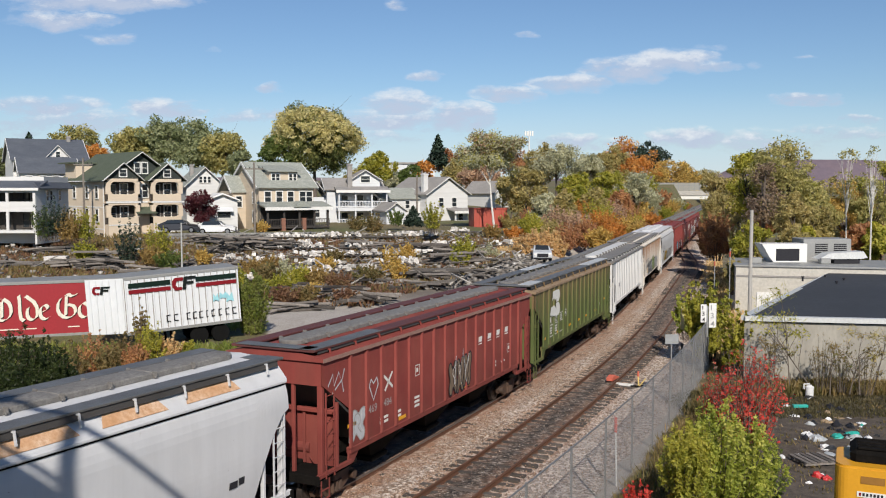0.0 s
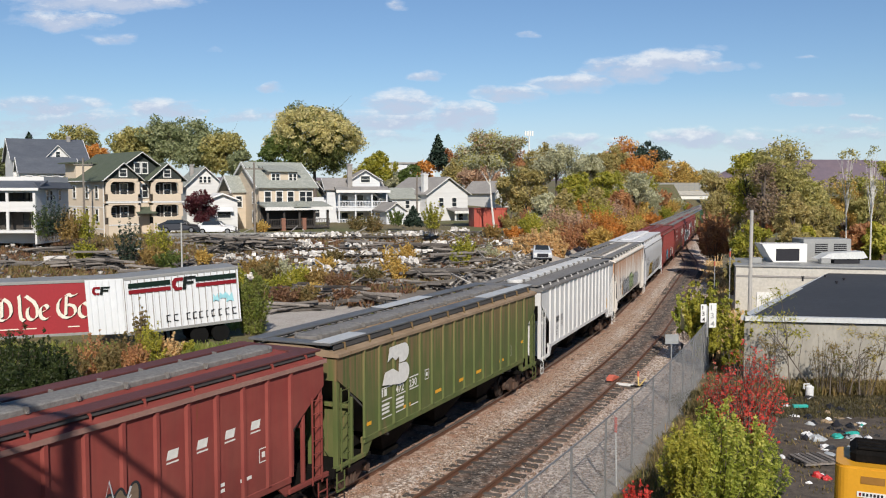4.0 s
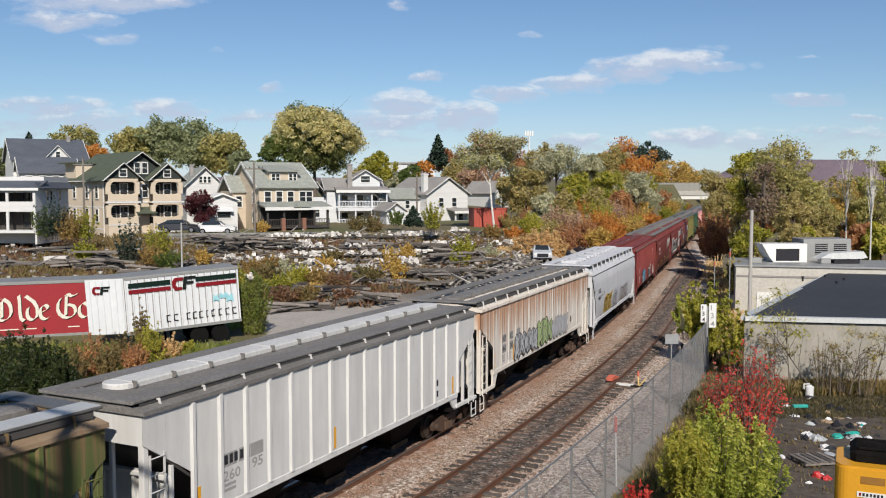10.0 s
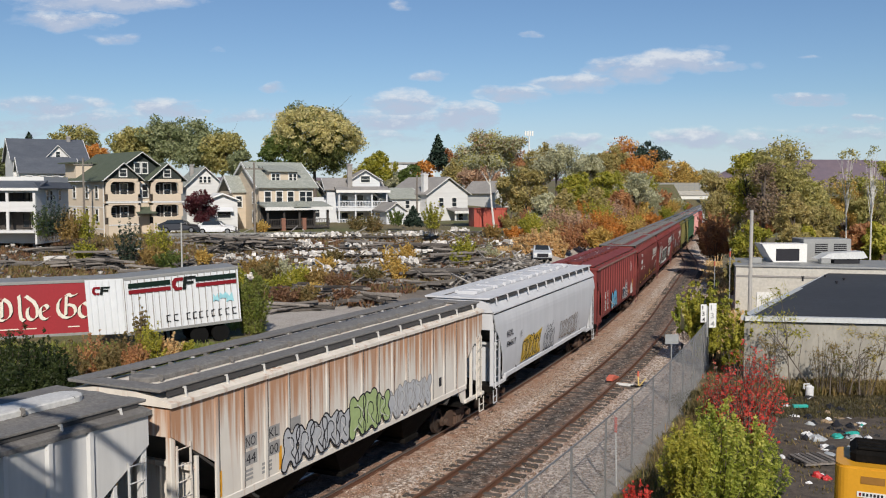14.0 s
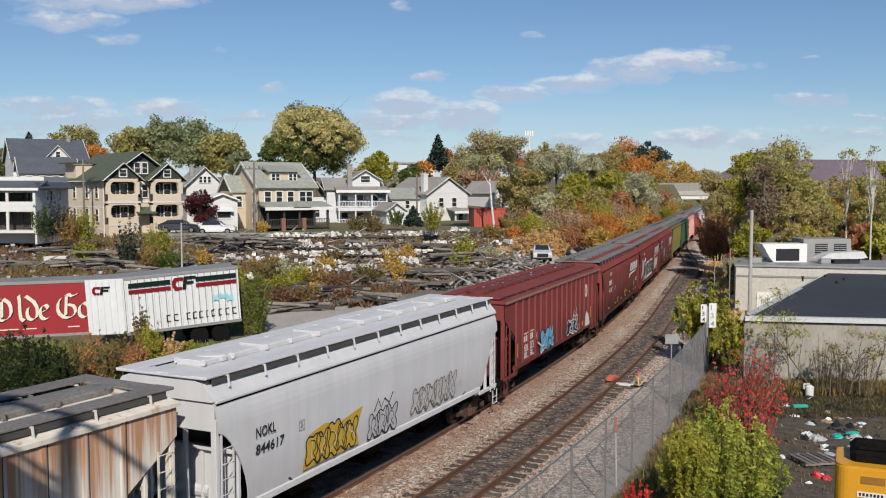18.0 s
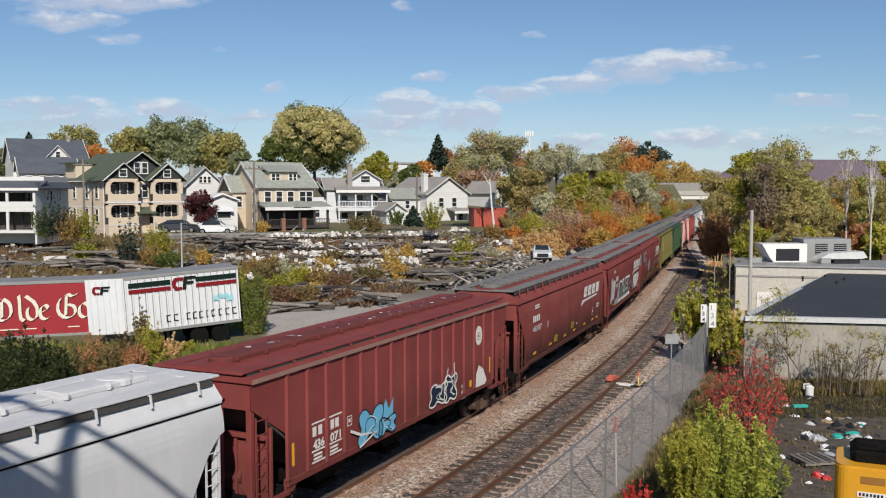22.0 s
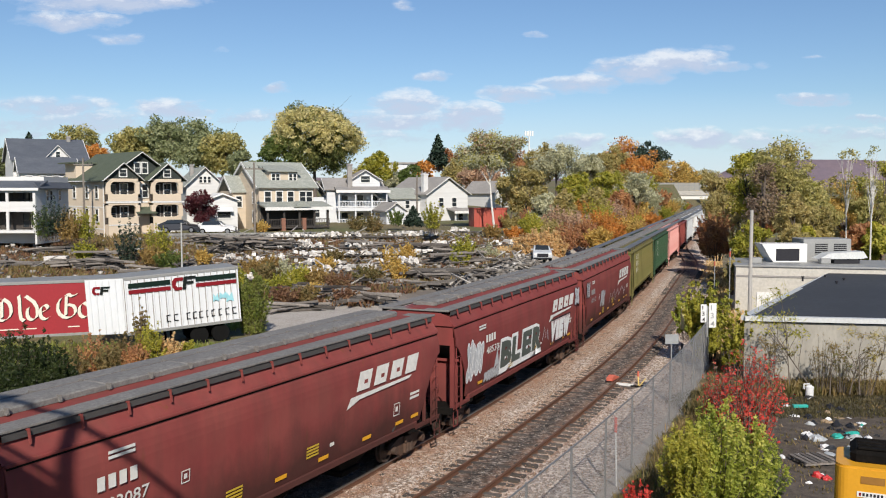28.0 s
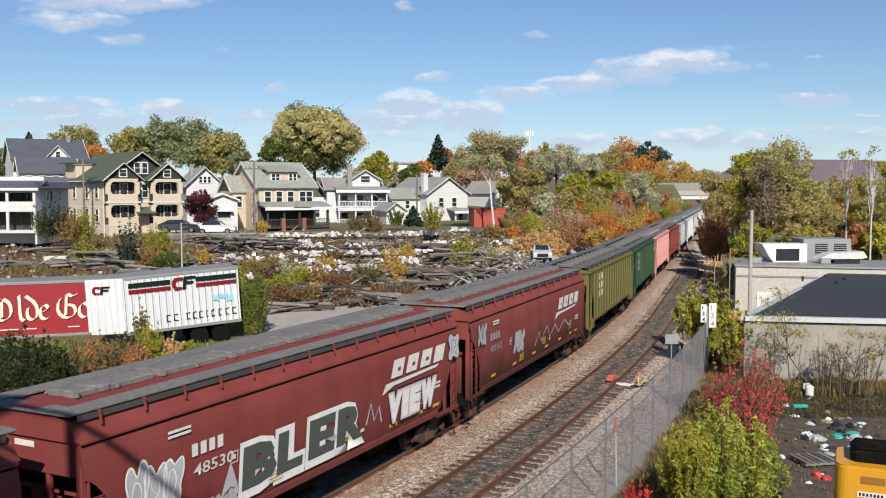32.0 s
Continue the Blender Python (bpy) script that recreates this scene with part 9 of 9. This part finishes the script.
# thin saplings along the warehouse wall
def sapling(x, y, zb, h, mat, label, n, leaf):
    """A thin forked sapling, leaning, with sparse leaves towards the tips."""
    tr = thing("sapling", pose(x, y, zb), label, "sapling", "saplings")
    sh = Shape()
    cen, rad = [], []
    base = Vector((0, 0, -0.2))
    top = Vector((prng.normal(0, 0.16 * h), prng.normal(0, 0.08 * h), h * 0.62))
    sh.rod(base, top, 0.03, 6, 0.018, False)
    for i in range(7):
        st = base.lerp(top, 0.35 + 0.65 * i / 6)
        e = st + Vector((prng.normal(0, 0.26 * h), prng.normal(0, 0.12 * h), prng.uniform(0.12, 0.42) * h))
        kn = st.lerp(e, 0.5) + Vector((0, 0, 0.03 * h))
        sh.rod(st, kn, 0.014, 5, 0.01, False).rod(kn, e, 0.01, 5, 0.004, False)
        for j in range(3):
            tw = kn.lerp(e, prng.uniform(0.1, 0.9))
            sh.rod(tw, tw + Vector((prng.normal(0, 0.09 * h), prng.normal(0, 0.06 * h), prng.uniform(0.02, 0.14) * h)), 0.006, 4, 0.003, False)
        cen.append(tuple(e))
        rad.append(0.10 * h)
    me = bpy.data.meshes.new("stem")
    me.from_pydata(sh.v, [], sh.f)
    part("stem", me, m_bark, tr)
    part("foliage", leaves("foliage", [leaf_cloud(cen[-3:], [0.16 * h] * 3, n, leaf, 0.8, 0.0, 0.15, 0.2), leaf_cloud(cen, rad, n, leaf * 0.5, 0.7, 0.1, 0.3)]), mat, tr)
    return tr


for x, y, zb, h, r, k in [(15.92, 38.6, 0.38, 3.56, 0.82, 0), (15.11, 38.9, 0.31, 4.08, 0.63, 0), (17.03, 37.4, 0.4, 2.39, 0.7, 1), (17.87, 37.2, 0.44, 3.2, 0.7, 2), (14.31, 39, 0.29, 2.36, 0.58, 1), (16.47, 38, 0.26, 2.18, 0.62, 1), (13.68, 38.6, 0.38, 1.97, 0.63, 1), (17.25, 37, 0.49, 2.13, 0.6, 1)]:
    sapling(x, y, zb, h, (L_yellowgreen, L_weed, L_olive)[k], "straggling sapling against the warehouse wall", (170, 80, 150)[k], 0.13)
for x, y, zb, h, r in [(14.19, 39, 0.04, 2.24, 0.63), (16.27, 38.4, 0.17, 2.45, 0.72), (17.58, 37.3, 0.3, 2.03, 0.79), (16.9, 37.9, 0.29, 2.18, 0.62)]:
    shrub(x, y, zb, h, r, L_weed, "grey half-bare brush against the warehouse wall", 330, 0.07, 9, group="wall brush")
weeds("weeds", field(9.5, 20, 25, 37), 420, 0.15, L_weed, "sparse weeds on the bare dirt", 0.015)
weeds("weeds", field(9.5, 22, 34.2, 38.8), 2600, 0.16, L_scrub, "low brown weeds before the warehouse", 0.014)

# left of the train
shrub(-10.81, 51, 0.21, 3.62, 1.15, L_grass, "upright leafy green shrub at the white trailer", 4200, 0.13, 26, upright=0.05)
for x, y, zb, h, r in [(-17.86, 37, -0.22, 3.66, 1.39), (-16.13, 36, 0.02, 3.11, 1.12), (-16.99, 33, 0.33, 2.96, 1.24), (-14.6, 31, 0.84, 1.99, 1.16), (-14.92, 35, 0.26, 2.24, 0.79)]:
    shrub(x, y, zb, h, r, L_darkbush, "dense green bush beside the line", 3400, 0.12, 16)
for x, y, zb, h, r, k in [(-15.63, 40, 0.07, 2.42, 0.9, 0), (-15.08, 42, -0.1, 2.54, 0.89, 1), (-14.08, 43, -0.03, 2.74, 0.91, 2), (-13.44, 44, 0.04, 1.68, 0.82, 3), (-15.7, 38, 0.26, 2.18, 0.81, 1), (-14.08, 41, 0.12, 1.83, 0.77, 0), (-14.63, 39, 0.29, 1.99, 0.73, 1), (-14.8, 44, 0.33, 3.21, 0.49, 1), (-12.89, 45, 0.13, 1.15, 0.56, 2)]:
    shrub(x, y, zb, h, r, (L_rust, L_weed, L_yellowgreen, L_orange)[k] if k != 3 else L_straw, "tangled autumn weeds and brush before the trailers", 1400, 0.12, 12, group="brush before the trailers")
YARD = [(-38.92, 90, 3.72, 4.5, 2.02, 0), (-39.83, 90.5, 3.69, 3.68, 1.7, 4), (-37.26, 90, 3.43, 3.1, 1.58, 3), (-36.07, 91, 3.37, 3.87, 1.48, 2), (-37.89, 91, 3.49, 3.87, 1.25, 5), (-29.4, 84, 1.42, 4.74, 1.57, 0), (-27.13, 86, 1.94, 3.77, 1.61, 2), (-26.51, 82, 1.85, 2.06, 1.23, 3), (-21.26, 80, 2.02, 1.51, 1, 6), (-21.34, 106, 3.68, 1.59, 1.06, 6), (-1.14, 96, 4.16, 3.72, 1.44, 2),
        (-4.48, 76, 0.92, 3.35, 1.04, 6), (1.94, 86, 1.94, 2.54, 1.51, 2), (-8.37, 108, 3.58, 2.5, 1.62, 5), (-14.72, 76, 1.88, 1.43, 1.43, 3), (-11.16, 70, 1.1, 1.99, 1.05, 2), (-33.36, 84, 1.94, 2.37, 1.36, 2), (-10.78, 112, 3.67, 2.1, 1.54, 5), (-9.29, 66, 1.12, 0.83, 0.83, 6), (-24.27, 80, 1.51, 2.01, 1.5, 4), (-5.88, 112, 4.23, 2.1, 1.4, 4),
        (4.19, 88, 1.62, 1.93, 1.87, 8), (5.38, 100, 3.47, 1.57, 1.25, 3), (9.56, 98, 3.88, 1.84, 1.47, 2), (-12.6, 72, 1.33, 2.04, 0.9, 8), (-15.08, 66, 1.12, 2.08, 0.74, 2), (-44.38, 98, 3.57, 1.53, 1.47, 4), (-1.82, 66, 0.29, 1.67, 1.24, 5), (-7, 64, 0.55, 1.42, 1.2, 9), (-11.25, 63, 0.67, 1.39, 1.58, 9), (-0.18, 70, 0.66, 1.77, 1.49, 5), (1.49, 66, 0.71, 0.83, 0.66, 2)]
for u_, k_ in [((-9.98, 71, 1.21, 1.57, 1.78), 3), ((-13.79, 70, 1.54, 1.68, 1.31), 5), ((-6.05, 72, 1.33, 1.45, 1.8), 5), ((-3.62, 73, 1.23, 2.07, 1), 6), ((-7.74, 67, 1.01, 1.78, 1.42), 9), ((-9.81, 64, 0.75, 1.42, 1.2), 5), ((-3.9, 66, 0.5, 1.25, 2.06), 5), ((-1.04, 69, 0.34, 1.96, 1.9), 5), ((3.23, 78, 0.47, 1.97, 1.95), 5), ((1.34, 82, 1.33, 2.06, 1.33), 2), ((-15.52, 73, 1.69, 1.61, 1.19), 3), ((-12.16, 67, 1.01, 1.69, 1.26), 2), ((-3.37, 84, 2.21, 1.58, 1.05), 6), ((-9.97, 82, 2.26, 1.13, 1.33), 5), ((-10.09, 77, 1.79, 1.36, 1.16), 6)]:
    YARD.append((*u_, k_))


def on_road(x, y, r=0.0):
    """Whether a plant of radius r would stand on the gravel road beside the line."""
    lat, along = LINE.beside(x, y)
    return along[0] < 82 and lat[0] + r > np.interp(along[0], [20, 34, 50, 65, 82], [-16.5, -15.0, -12.5, -11.5, -11.0])


YARD = [q for q in YARD if not on_road(q[0], q[1], q[4] * 0.8) or q[1] > 95]
for x, y, zb, h, r, k in YARD:
    shrub(x, y, zb, h, r, {0: L_pine, 2: L_yellowgreen, 3: L_tawny, 4: L_green, 5: L_weed, 6: L_gold, 7: L_maroon, 8: L_greygreen, 9: L_wine}[k],
          {0: "dark green shrub in the yard", 2: "yellow-green sapling in the yard", 3: "tawny shrub in the yard", 4: "green shrub in the yard", 5: "dry brown weeds in the yard", 6: "golden shrub in the yard", 7: "dark maroon maple by the houses", 8: "silvery shrub in the yard", 9: "wine-brown weeds in the yard"}[k], 950, 0.2, 10, group="yard shrubs")
tree(-28, 104.5, 4.01, 4.83, 1.89, L_maroon, "round dark maroon maple by the houses", 3600, 0.2, 0.08, name="shrub", blobs=18, group="shrubs")
conifer(-3.58, 108, 4.26, 2.56, 1.35, L_pine, "small blue-green spruce before the white house", 1200, 0.2)
hp = [(8.73, 90.5, 1.47, 2.95, 1.7), (10.08, 91.5, 1.39, 3.44, 2.4), (11.4, 91, 1.66, 2.74, 1.48)]
for x, y, zb, h, r in hp:
    shrub(x, y, zb, h, r, L_straw, "rounded heap of straw-coloured tall grass", 8000, 0.2, 26, group="dry grass heaps")


weeds("weeds", beside(-12, 16, -8.5, -4.2), 1700, 0.5, L_weed, "dry brown weeds between yard road and line", 0.03)
weeds("grass", beside(-5, 30, -11.5, -7.5), 2600, 0.28, L_grass, "short green grass beside the yard road", 0.03)
weeds("weeds", field(-34, -10, 38, 47), 2600, 0.4, L_grass, "rank green weeds around the trailers", 0.035)
weeds("weeds", field(-22, 8, 62, 100), 2800, 0.55, L_wine, "wine-brown weeds through the salvage yard", 0.05, skip=on_road)
weeds("weeds", field(-40, 8, 64, 104), 4200, 0.55, L_weed, "dry yellow weeds through the salvage yard", 0.05, skip=on_road)
weeds("weeds", field(-50, -12, 52, 70), 2600, 0.55, L_grass, "rank green weeds on the slope behind the trailers", 0.05)
weeds("weeds", field(-52, -15, 68, 100), 3200, 0.4, L_wine, "brown weeds in the upper yard", 0.05)
weeds("weeds", beside(60, 95, -14.5, -12.6), 1100, 0.6, L_straw, "straw-coloured weeds along the line", 0.05)
weeds("weeds", field(12.5, 21, 38.0, 40), 700, 0.45, L_weed, "weeds at the warehouse wall", 0.035)
weeds("weeds", beside(-12, 22, 8.5, 11.0), 2200, 0.4, L_weed, "brown weeds inside the fence", 0.014)
weeds("weeds", beside(20, 75, 7.0, 9.5), 900, 0.5, L_straw, "dry grass along the far siding", 0.04)


# scattered broken stone and boards between the racks, past counting
m_debris = leaf_mat("mixed_debris", [(0.05, 0.043, 0.036), (0.12, 0.105, 0.09), (0.24, 0.22, 0.195), (0.55, 0.52, 0.48)], 0.0)
dn = 3600
rows_y = np.array([72.0, 75, 77, 80.5, 83, 86, 89, 91.5, 94, 99, 103])
dy = rows_y[prng.integers(0, len(rows_y), dn)] + prng.normal(0, 0.9, dn)
dx = np.where(prng.random(dn) < 0.88, prng.uniform(-24, 9, dn), prng.uniform(-48, -20, dn))
dz = land(dx, dy)
long_ = prng.random(dn) < 0.2
hx, hy, hz = np.where(long_, prng.uniform(0.4, 1.3, dn), prng.uniform(0.08, 0.3, dn)), np.where(long_, 0.06, prng.uniform(0.08, 0.22, dn)), np.where(long_, 0.05, prng.uniform(0.06, 0.2, dn))
ang, tilt = prng.uniform(0, math.pi, dn), prng.normal(0, 0.25, dn) * long_
corner = np.array([(a, b, c) for c in (-1, 1) for b in (-1, 1) for a in (-1, 1)], float)
loc = corner[None] * np.stack([hx, hy, hz], 1)[:, None]
px = loc[..., 0] * np.cos(tilt)[:, None] - loc[..., 2] * np.sin(tilt)[:, None]
pz = loc[..., 0] * np.sin(tilt)[:, None] + loc[..., 2] * np.cos(tilt)[:, None]
wx = px * np.cos(ang)[:, None] - loc[..., 1] * np.sin(ang)[:, None] + dx[:, None]
wy = px * np.sin(ang)[:, None] + loc[..., 1] * np.cos(ang)[:, None] + dy[:, None]
wz = pz + (dz + np.abs(hx * np.sin(tilt)) + prng.uniform(0, 0.35, dn))[:, None]
faces = np.array([(0, 2, 3, 1), (4, 5, 7, 6), (0, 1, 5, 4), (2, 6, 7, 3), (0, 4, 6, 2), (1, 3, 7, 5)])
q = (np.arange(dn)[:, None, None] * 8 + faces[None]).reshape(-1, 4)
tagged(part("debris", soup("debris", np.stack([wx, wy, wz], -1).reshape(-1, 3), q), m_debris), "scattered broken stone and old boards across the yard", "debris", kind="stuff")
weeds("weeds", beside(62, 100, 3.6, 6.8), 500, 0.3, L_straw, "straw-coloured grass beside the far switch", 0.05)
weeds("weeds", beside(48, 70, 6.2, 9.0), 900, 0.4, L_weed, "dry weeds at the far fence", 0.04)


# ---- distance: bridge, ridge, clouds, the bridge overhead ----
m_conc = surf("weathered_concrete", (0.42, 0.40, 0.36), (0.33, 0.31, 0.28), 0.5, 6, 0.85, 0, 0.2)
m_girder = surf("pale_girder_paint", (0.70, 0.69, 0.64), (0.6, 0.58, 0.53), 0.6, 6, 0.6)
m_steel = surf("grey_painted_steel", (0.22, 0.24, 0.25), (0.17, 0.18, 0.18), 1.0, 12, 0.6, 0.2, 0.1)
br = thing("road_bridge", pose(72.17, 268.56, 0, 0, 0, -2.41), "concrete road bridge with pale girder and railing over the tracks", "bridge")
part("girder", Shape().box(-26, -5.2, 5.75, 9.0, -4.6, 6.85, 0.05), m_girder, br)
part("deck", Shape().box(-26, -5.5, 6.85, 9.0, 5.5, 7.5, 0.05), m_conc, br)
part("parapet", Shape().box(-26, -5.5, 7.5, 9.0, -5.25, 8.3, 0.04), m_conc, br)
sh = Shape()
for i in range(24):
    x = -26 + i * 1.5
    sh.box(x - 0.05, -5.42, 8.3, x + 0.05, -5.32, 10.6)
for z in (9.0, 9.7, 10.55):
    sh.box(-26, -5.40, z, 9.0, -5.34, z + 0.07)
part("railing", sh, m_steel, br)
part("mesh_screen", Shape().box(-26, -5.375, 8.35, 9.0, -5.365, 10.5), plain("dusty_screen", (0.30, 0.29, 0.26), 0.8), br)
for x in (9.0, -27.0):
    part("abutment", Shape().box(x, -5.6, -1.0, x + 2.2, 5.6, 10.8 if x > 0 else 7.5, 0.06), m_conc, br)

rx = np.linspace(-3500, 3500, 141)
rid = Shape()
rr = random.Random(5)
rows = []
for k, (yy, hh) in enumerate(((2350.0, 0.0), (2500.0, 1.0), (3000.0, 1.05))):
    rows.append([(x, yy, -4 + hh * (np.interp(x, [-3500, -600, 300, 700, 900, 985, 1150, 1500, 3500], [60, 45, 42, 50, 56, 94, 92, 85, 60]) + 5 * noise.noise((x * 0.006, k, 0)))) for x in rx])
rid.sheet(rows)
# woods colour lifted and blued to hold the distance haze
m_ridge = surf("hazed_autumn_woods", (0.15, 0.115, 0.14), (0.18, 0.13, 0.14), 0.01, 0.06, 1.0, 0, 0.0, 0.85)
tagged(part("ridge", rid, m_ridge, smooth=True), "distant wooded ridge in purple-brown autumn colour with haze painted in", "hill", kind="structure")

# thin broken clouds and painted horizon haze on one far glowing sheet that drifts
m_cloud = bpy.data.materials.new("cloud")
m_cloud.use_nodes = True
t = m_cloud.node_tree
t.nodes.clear()
o_ = t.nodes.new("ShaderNodeOutputMaterial")
em = t.nodes.new("ShaderNodeEmission")
tp = t.nodes.new("ShaderNodeBsdfTransparent")
mx = t.nodes.new("ShaderNodeMixShader")
v = mapped(t, "Object", (1 / 1000, 1, 1 / 420))
sep = t.nodes.new("ShaderNodeSeparateXYZ")
t.links.new(v, sep.inputs[0])


def math_node(op, a, b=None, c=None):
    n = t.nodes.new("ShaderNodeMath")
    n.operation = op
    for i, val in enumerate((a, b, c)):
        if val is None:
            continue
        if isinstance(val, (int, float)):
            n.inputs[i].default_value = val
        else:
            t.links.new(val, n.inputs[i])
    return n.outputs[0]


puff = noise_node(t, v, 7.0, 9, 0.62)
fine = noise_node(t, v, 26.0, 6, 0.7)
ww = t.nodes.new("ShaderNodeTexNoise")
ww.inputs["Scale"].default_value, ww.inputs["Detail"].default_value = 6.0, 6.0
t.links.new(v, ww.inputs["Vector"])
wsep = t.nodes.new("ShaderNodeSeparateColor")
t.links.new(ww.outputs["Color"], wsep.inputs[0])
ux = math_node("ADD", sep.outputs[0], math_node("MULTIPLY", math_node("SUBTRACT", wsep.outputs[0], 0.5), 0.26))
uz = math_node("ADD", sep.outputs[2], math_node("MULTIPLY", math_node("SUBTRACT", wsep.outputs[1], 0.5), 0.16))
total, upper = None, None
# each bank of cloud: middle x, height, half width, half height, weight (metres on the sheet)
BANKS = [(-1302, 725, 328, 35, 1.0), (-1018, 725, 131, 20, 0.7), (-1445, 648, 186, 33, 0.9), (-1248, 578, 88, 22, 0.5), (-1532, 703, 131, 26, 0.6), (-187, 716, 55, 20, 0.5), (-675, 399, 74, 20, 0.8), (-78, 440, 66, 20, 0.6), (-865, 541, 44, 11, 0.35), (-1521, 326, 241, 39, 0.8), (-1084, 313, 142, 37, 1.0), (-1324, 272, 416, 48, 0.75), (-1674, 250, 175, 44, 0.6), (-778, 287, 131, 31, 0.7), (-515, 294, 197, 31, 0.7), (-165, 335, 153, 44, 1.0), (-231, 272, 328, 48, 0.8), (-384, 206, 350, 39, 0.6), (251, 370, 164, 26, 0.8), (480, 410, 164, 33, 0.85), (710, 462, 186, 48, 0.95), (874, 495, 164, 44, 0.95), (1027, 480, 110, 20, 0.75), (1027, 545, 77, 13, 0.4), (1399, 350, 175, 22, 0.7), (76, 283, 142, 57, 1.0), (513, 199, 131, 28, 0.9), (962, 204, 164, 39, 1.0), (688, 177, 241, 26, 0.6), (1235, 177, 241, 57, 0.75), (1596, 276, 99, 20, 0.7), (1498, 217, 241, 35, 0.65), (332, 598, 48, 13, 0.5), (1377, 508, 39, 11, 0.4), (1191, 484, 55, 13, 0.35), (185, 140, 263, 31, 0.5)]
for x, z, rx_, rz_, wgt in BANKS:
    dx = math_node("DIVIDE", math_node("SUBTRACT", ux, x / 1000), rx_ * 1.25 / 1000)
    dx2 = math_node("MULTIPLY", dx, dx)
    for up in (0.0, 0.45):
        dz = math_node("DIVIDE", math_node("SUBTRACT", uz, (z + up * rz_) / 420), rz_ * 1.45 / 420)
        g = math_node("MULTIPLY", math_node("MAXIMUM", math_node("SUBTRACT", 1.0, math_node("MULTIPLY_ADD", dz, dz, dx2)), 0.0), wgt)
        if up:
            upper = g if upper is None else math_node("MAXIMUM", upper, g)
        else:
            total = g if total is None else math_node("MAXIMUM", total, g)
body = math_node("ADD", math_node("MULTIPLY", total, 1.15), math_node("MULTIPLY", math_node("SUBTRACT", puff, 0.52), 2.6))
body = math_node("ADD", body, math_node("MULTIPLY", math_node("SUBTRACT", fine, 0.5), 0.5))
body = math_node("MULTIPLY", body, ramp_node(t, total, 0.02, 0.35))
alpha = math_node("MULTIPLY", ramp_node(t, body, 0.02, 1.05), 0.88)
# even haze painted across the low sky, strongest at the horizon
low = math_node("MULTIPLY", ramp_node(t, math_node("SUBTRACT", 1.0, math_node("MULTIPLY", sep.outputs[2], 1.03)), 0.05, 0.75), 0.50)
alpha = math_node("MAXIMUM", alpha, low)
# bright tops and greyer undersides are put into the cloud colour
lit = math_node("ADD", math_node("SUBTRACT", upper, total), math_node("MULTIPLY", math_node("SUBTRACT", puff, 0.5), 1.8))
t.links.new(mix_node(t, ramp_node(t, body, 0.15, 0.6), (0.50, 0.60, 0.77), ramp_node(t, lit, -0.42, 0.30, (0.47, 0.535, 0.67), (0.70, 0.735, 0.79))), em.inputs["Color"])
em.inputs["Strength"].default_value = 1.0
t.links.new(alpha, mx.inputs[0])
t.links.new(tp.outputs[0], mx.inputs[1])
t.links.new(em.outputs[0], mx.inputs[2])
t.links.new(mx.outputs[0], o_.inputs["Surface"])
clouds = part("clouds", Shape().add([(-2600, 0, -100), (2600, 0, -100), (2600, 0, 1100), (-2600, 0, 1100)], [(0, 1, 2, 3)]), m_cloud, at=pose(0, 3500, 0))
tagged(clouds, "thin white broken clouds above a painted horizon haze", "clouds", kind="structure")

# the truss bridge on which the viewer stands
tb = thing("truss_bridge", pose(0, 0, 0), "steel truss bridge over the railway, seen by its shadow", "bridge")
part("deck", Shape().box(-60, -11.0, 6.6, 40, -0.9, 7.1), m_conc, tb)
part("parapet", Shape().box(-60, -0.95, 7.1, 40, -0.75, 7.9), m_conc, tb)
TRUSS_Y = -2.2


def member(a, b, w):
    return Shape().beam((a[0], TRUSS_Y, a[1]), (b[0], TRUSS_Y, b[1]), w, w, up=(0, 1, 0))


part("bottom_chord", Shape().box(-60, TRUSS_Y - 0.25, 6.9, 40, TRUSS_Y + 0.25, 7.5), m_steel, tb)
part("post", Shape().box(-4.83, TRUSS_Y - 0.1, 7.4, -4.60, TRUSS_Y + 0.1, 18.42), m_steel, tb)
part("diagonal", member((-6.0, 19.02), (-1.5, 17.06), 0.11), m_steel, tb)
part("diagonal", member((-6.6, 17.82), (-4.7, 16.94), 0.10), m_steel, tb)
# unseen solid plate added to cast the broad shadow on the cars
part("web_plate", Shape().plate([(x, TRUSS_Y, z) for x, z in ((-10.5, 19.3), (-4.9, 16.80), (-2.5, 16.4), (-2.5, 7.4), (-10.5, 7.4))], (0, 0.08, 0)), m_steel, tb)
part("top_chord", Shape().box(-40, TRUSS_Y - 0.2, 19.0, -6.0, TRUSS_Y + 0.2, 19.5), m_steel, tb)
for x in (-16.0, -26.0, -36.0):
    part("post", Shape().box(x - 0.25, TRUSS_Y - 0.2, 7.4, x + 0.25, TRUSS_Y + 0.2, 19.5), m_steel, tb)


# ---- what moves ----
def motions():
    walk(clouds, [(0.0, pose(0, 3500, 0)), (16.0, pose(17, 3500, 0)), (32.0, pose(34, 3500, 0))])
    for s_mid, car in CARS:
        walk(car, [(t, car_pose(s_mid - run_of_train(t))) for t in range(0, 33)])
    for s_mid, car in CARS[:10]:
        for truck in [o for o in car.children if o.name.startswith("truck")]:
            for ws in [o for o in truck.children if o.name.startswith("wheelset")]:
                x = ws.matrix_basis.translation.x
                rows = []
                for i in range(0, 241):
                    t = i * 4 / 30
                    rows.append((t, pose(x, 0, 0.44) @ Matrix.Rotation(-run_of_train(t) / 0.44, 4, "Y")))
                walk(ws, rows)


motions()
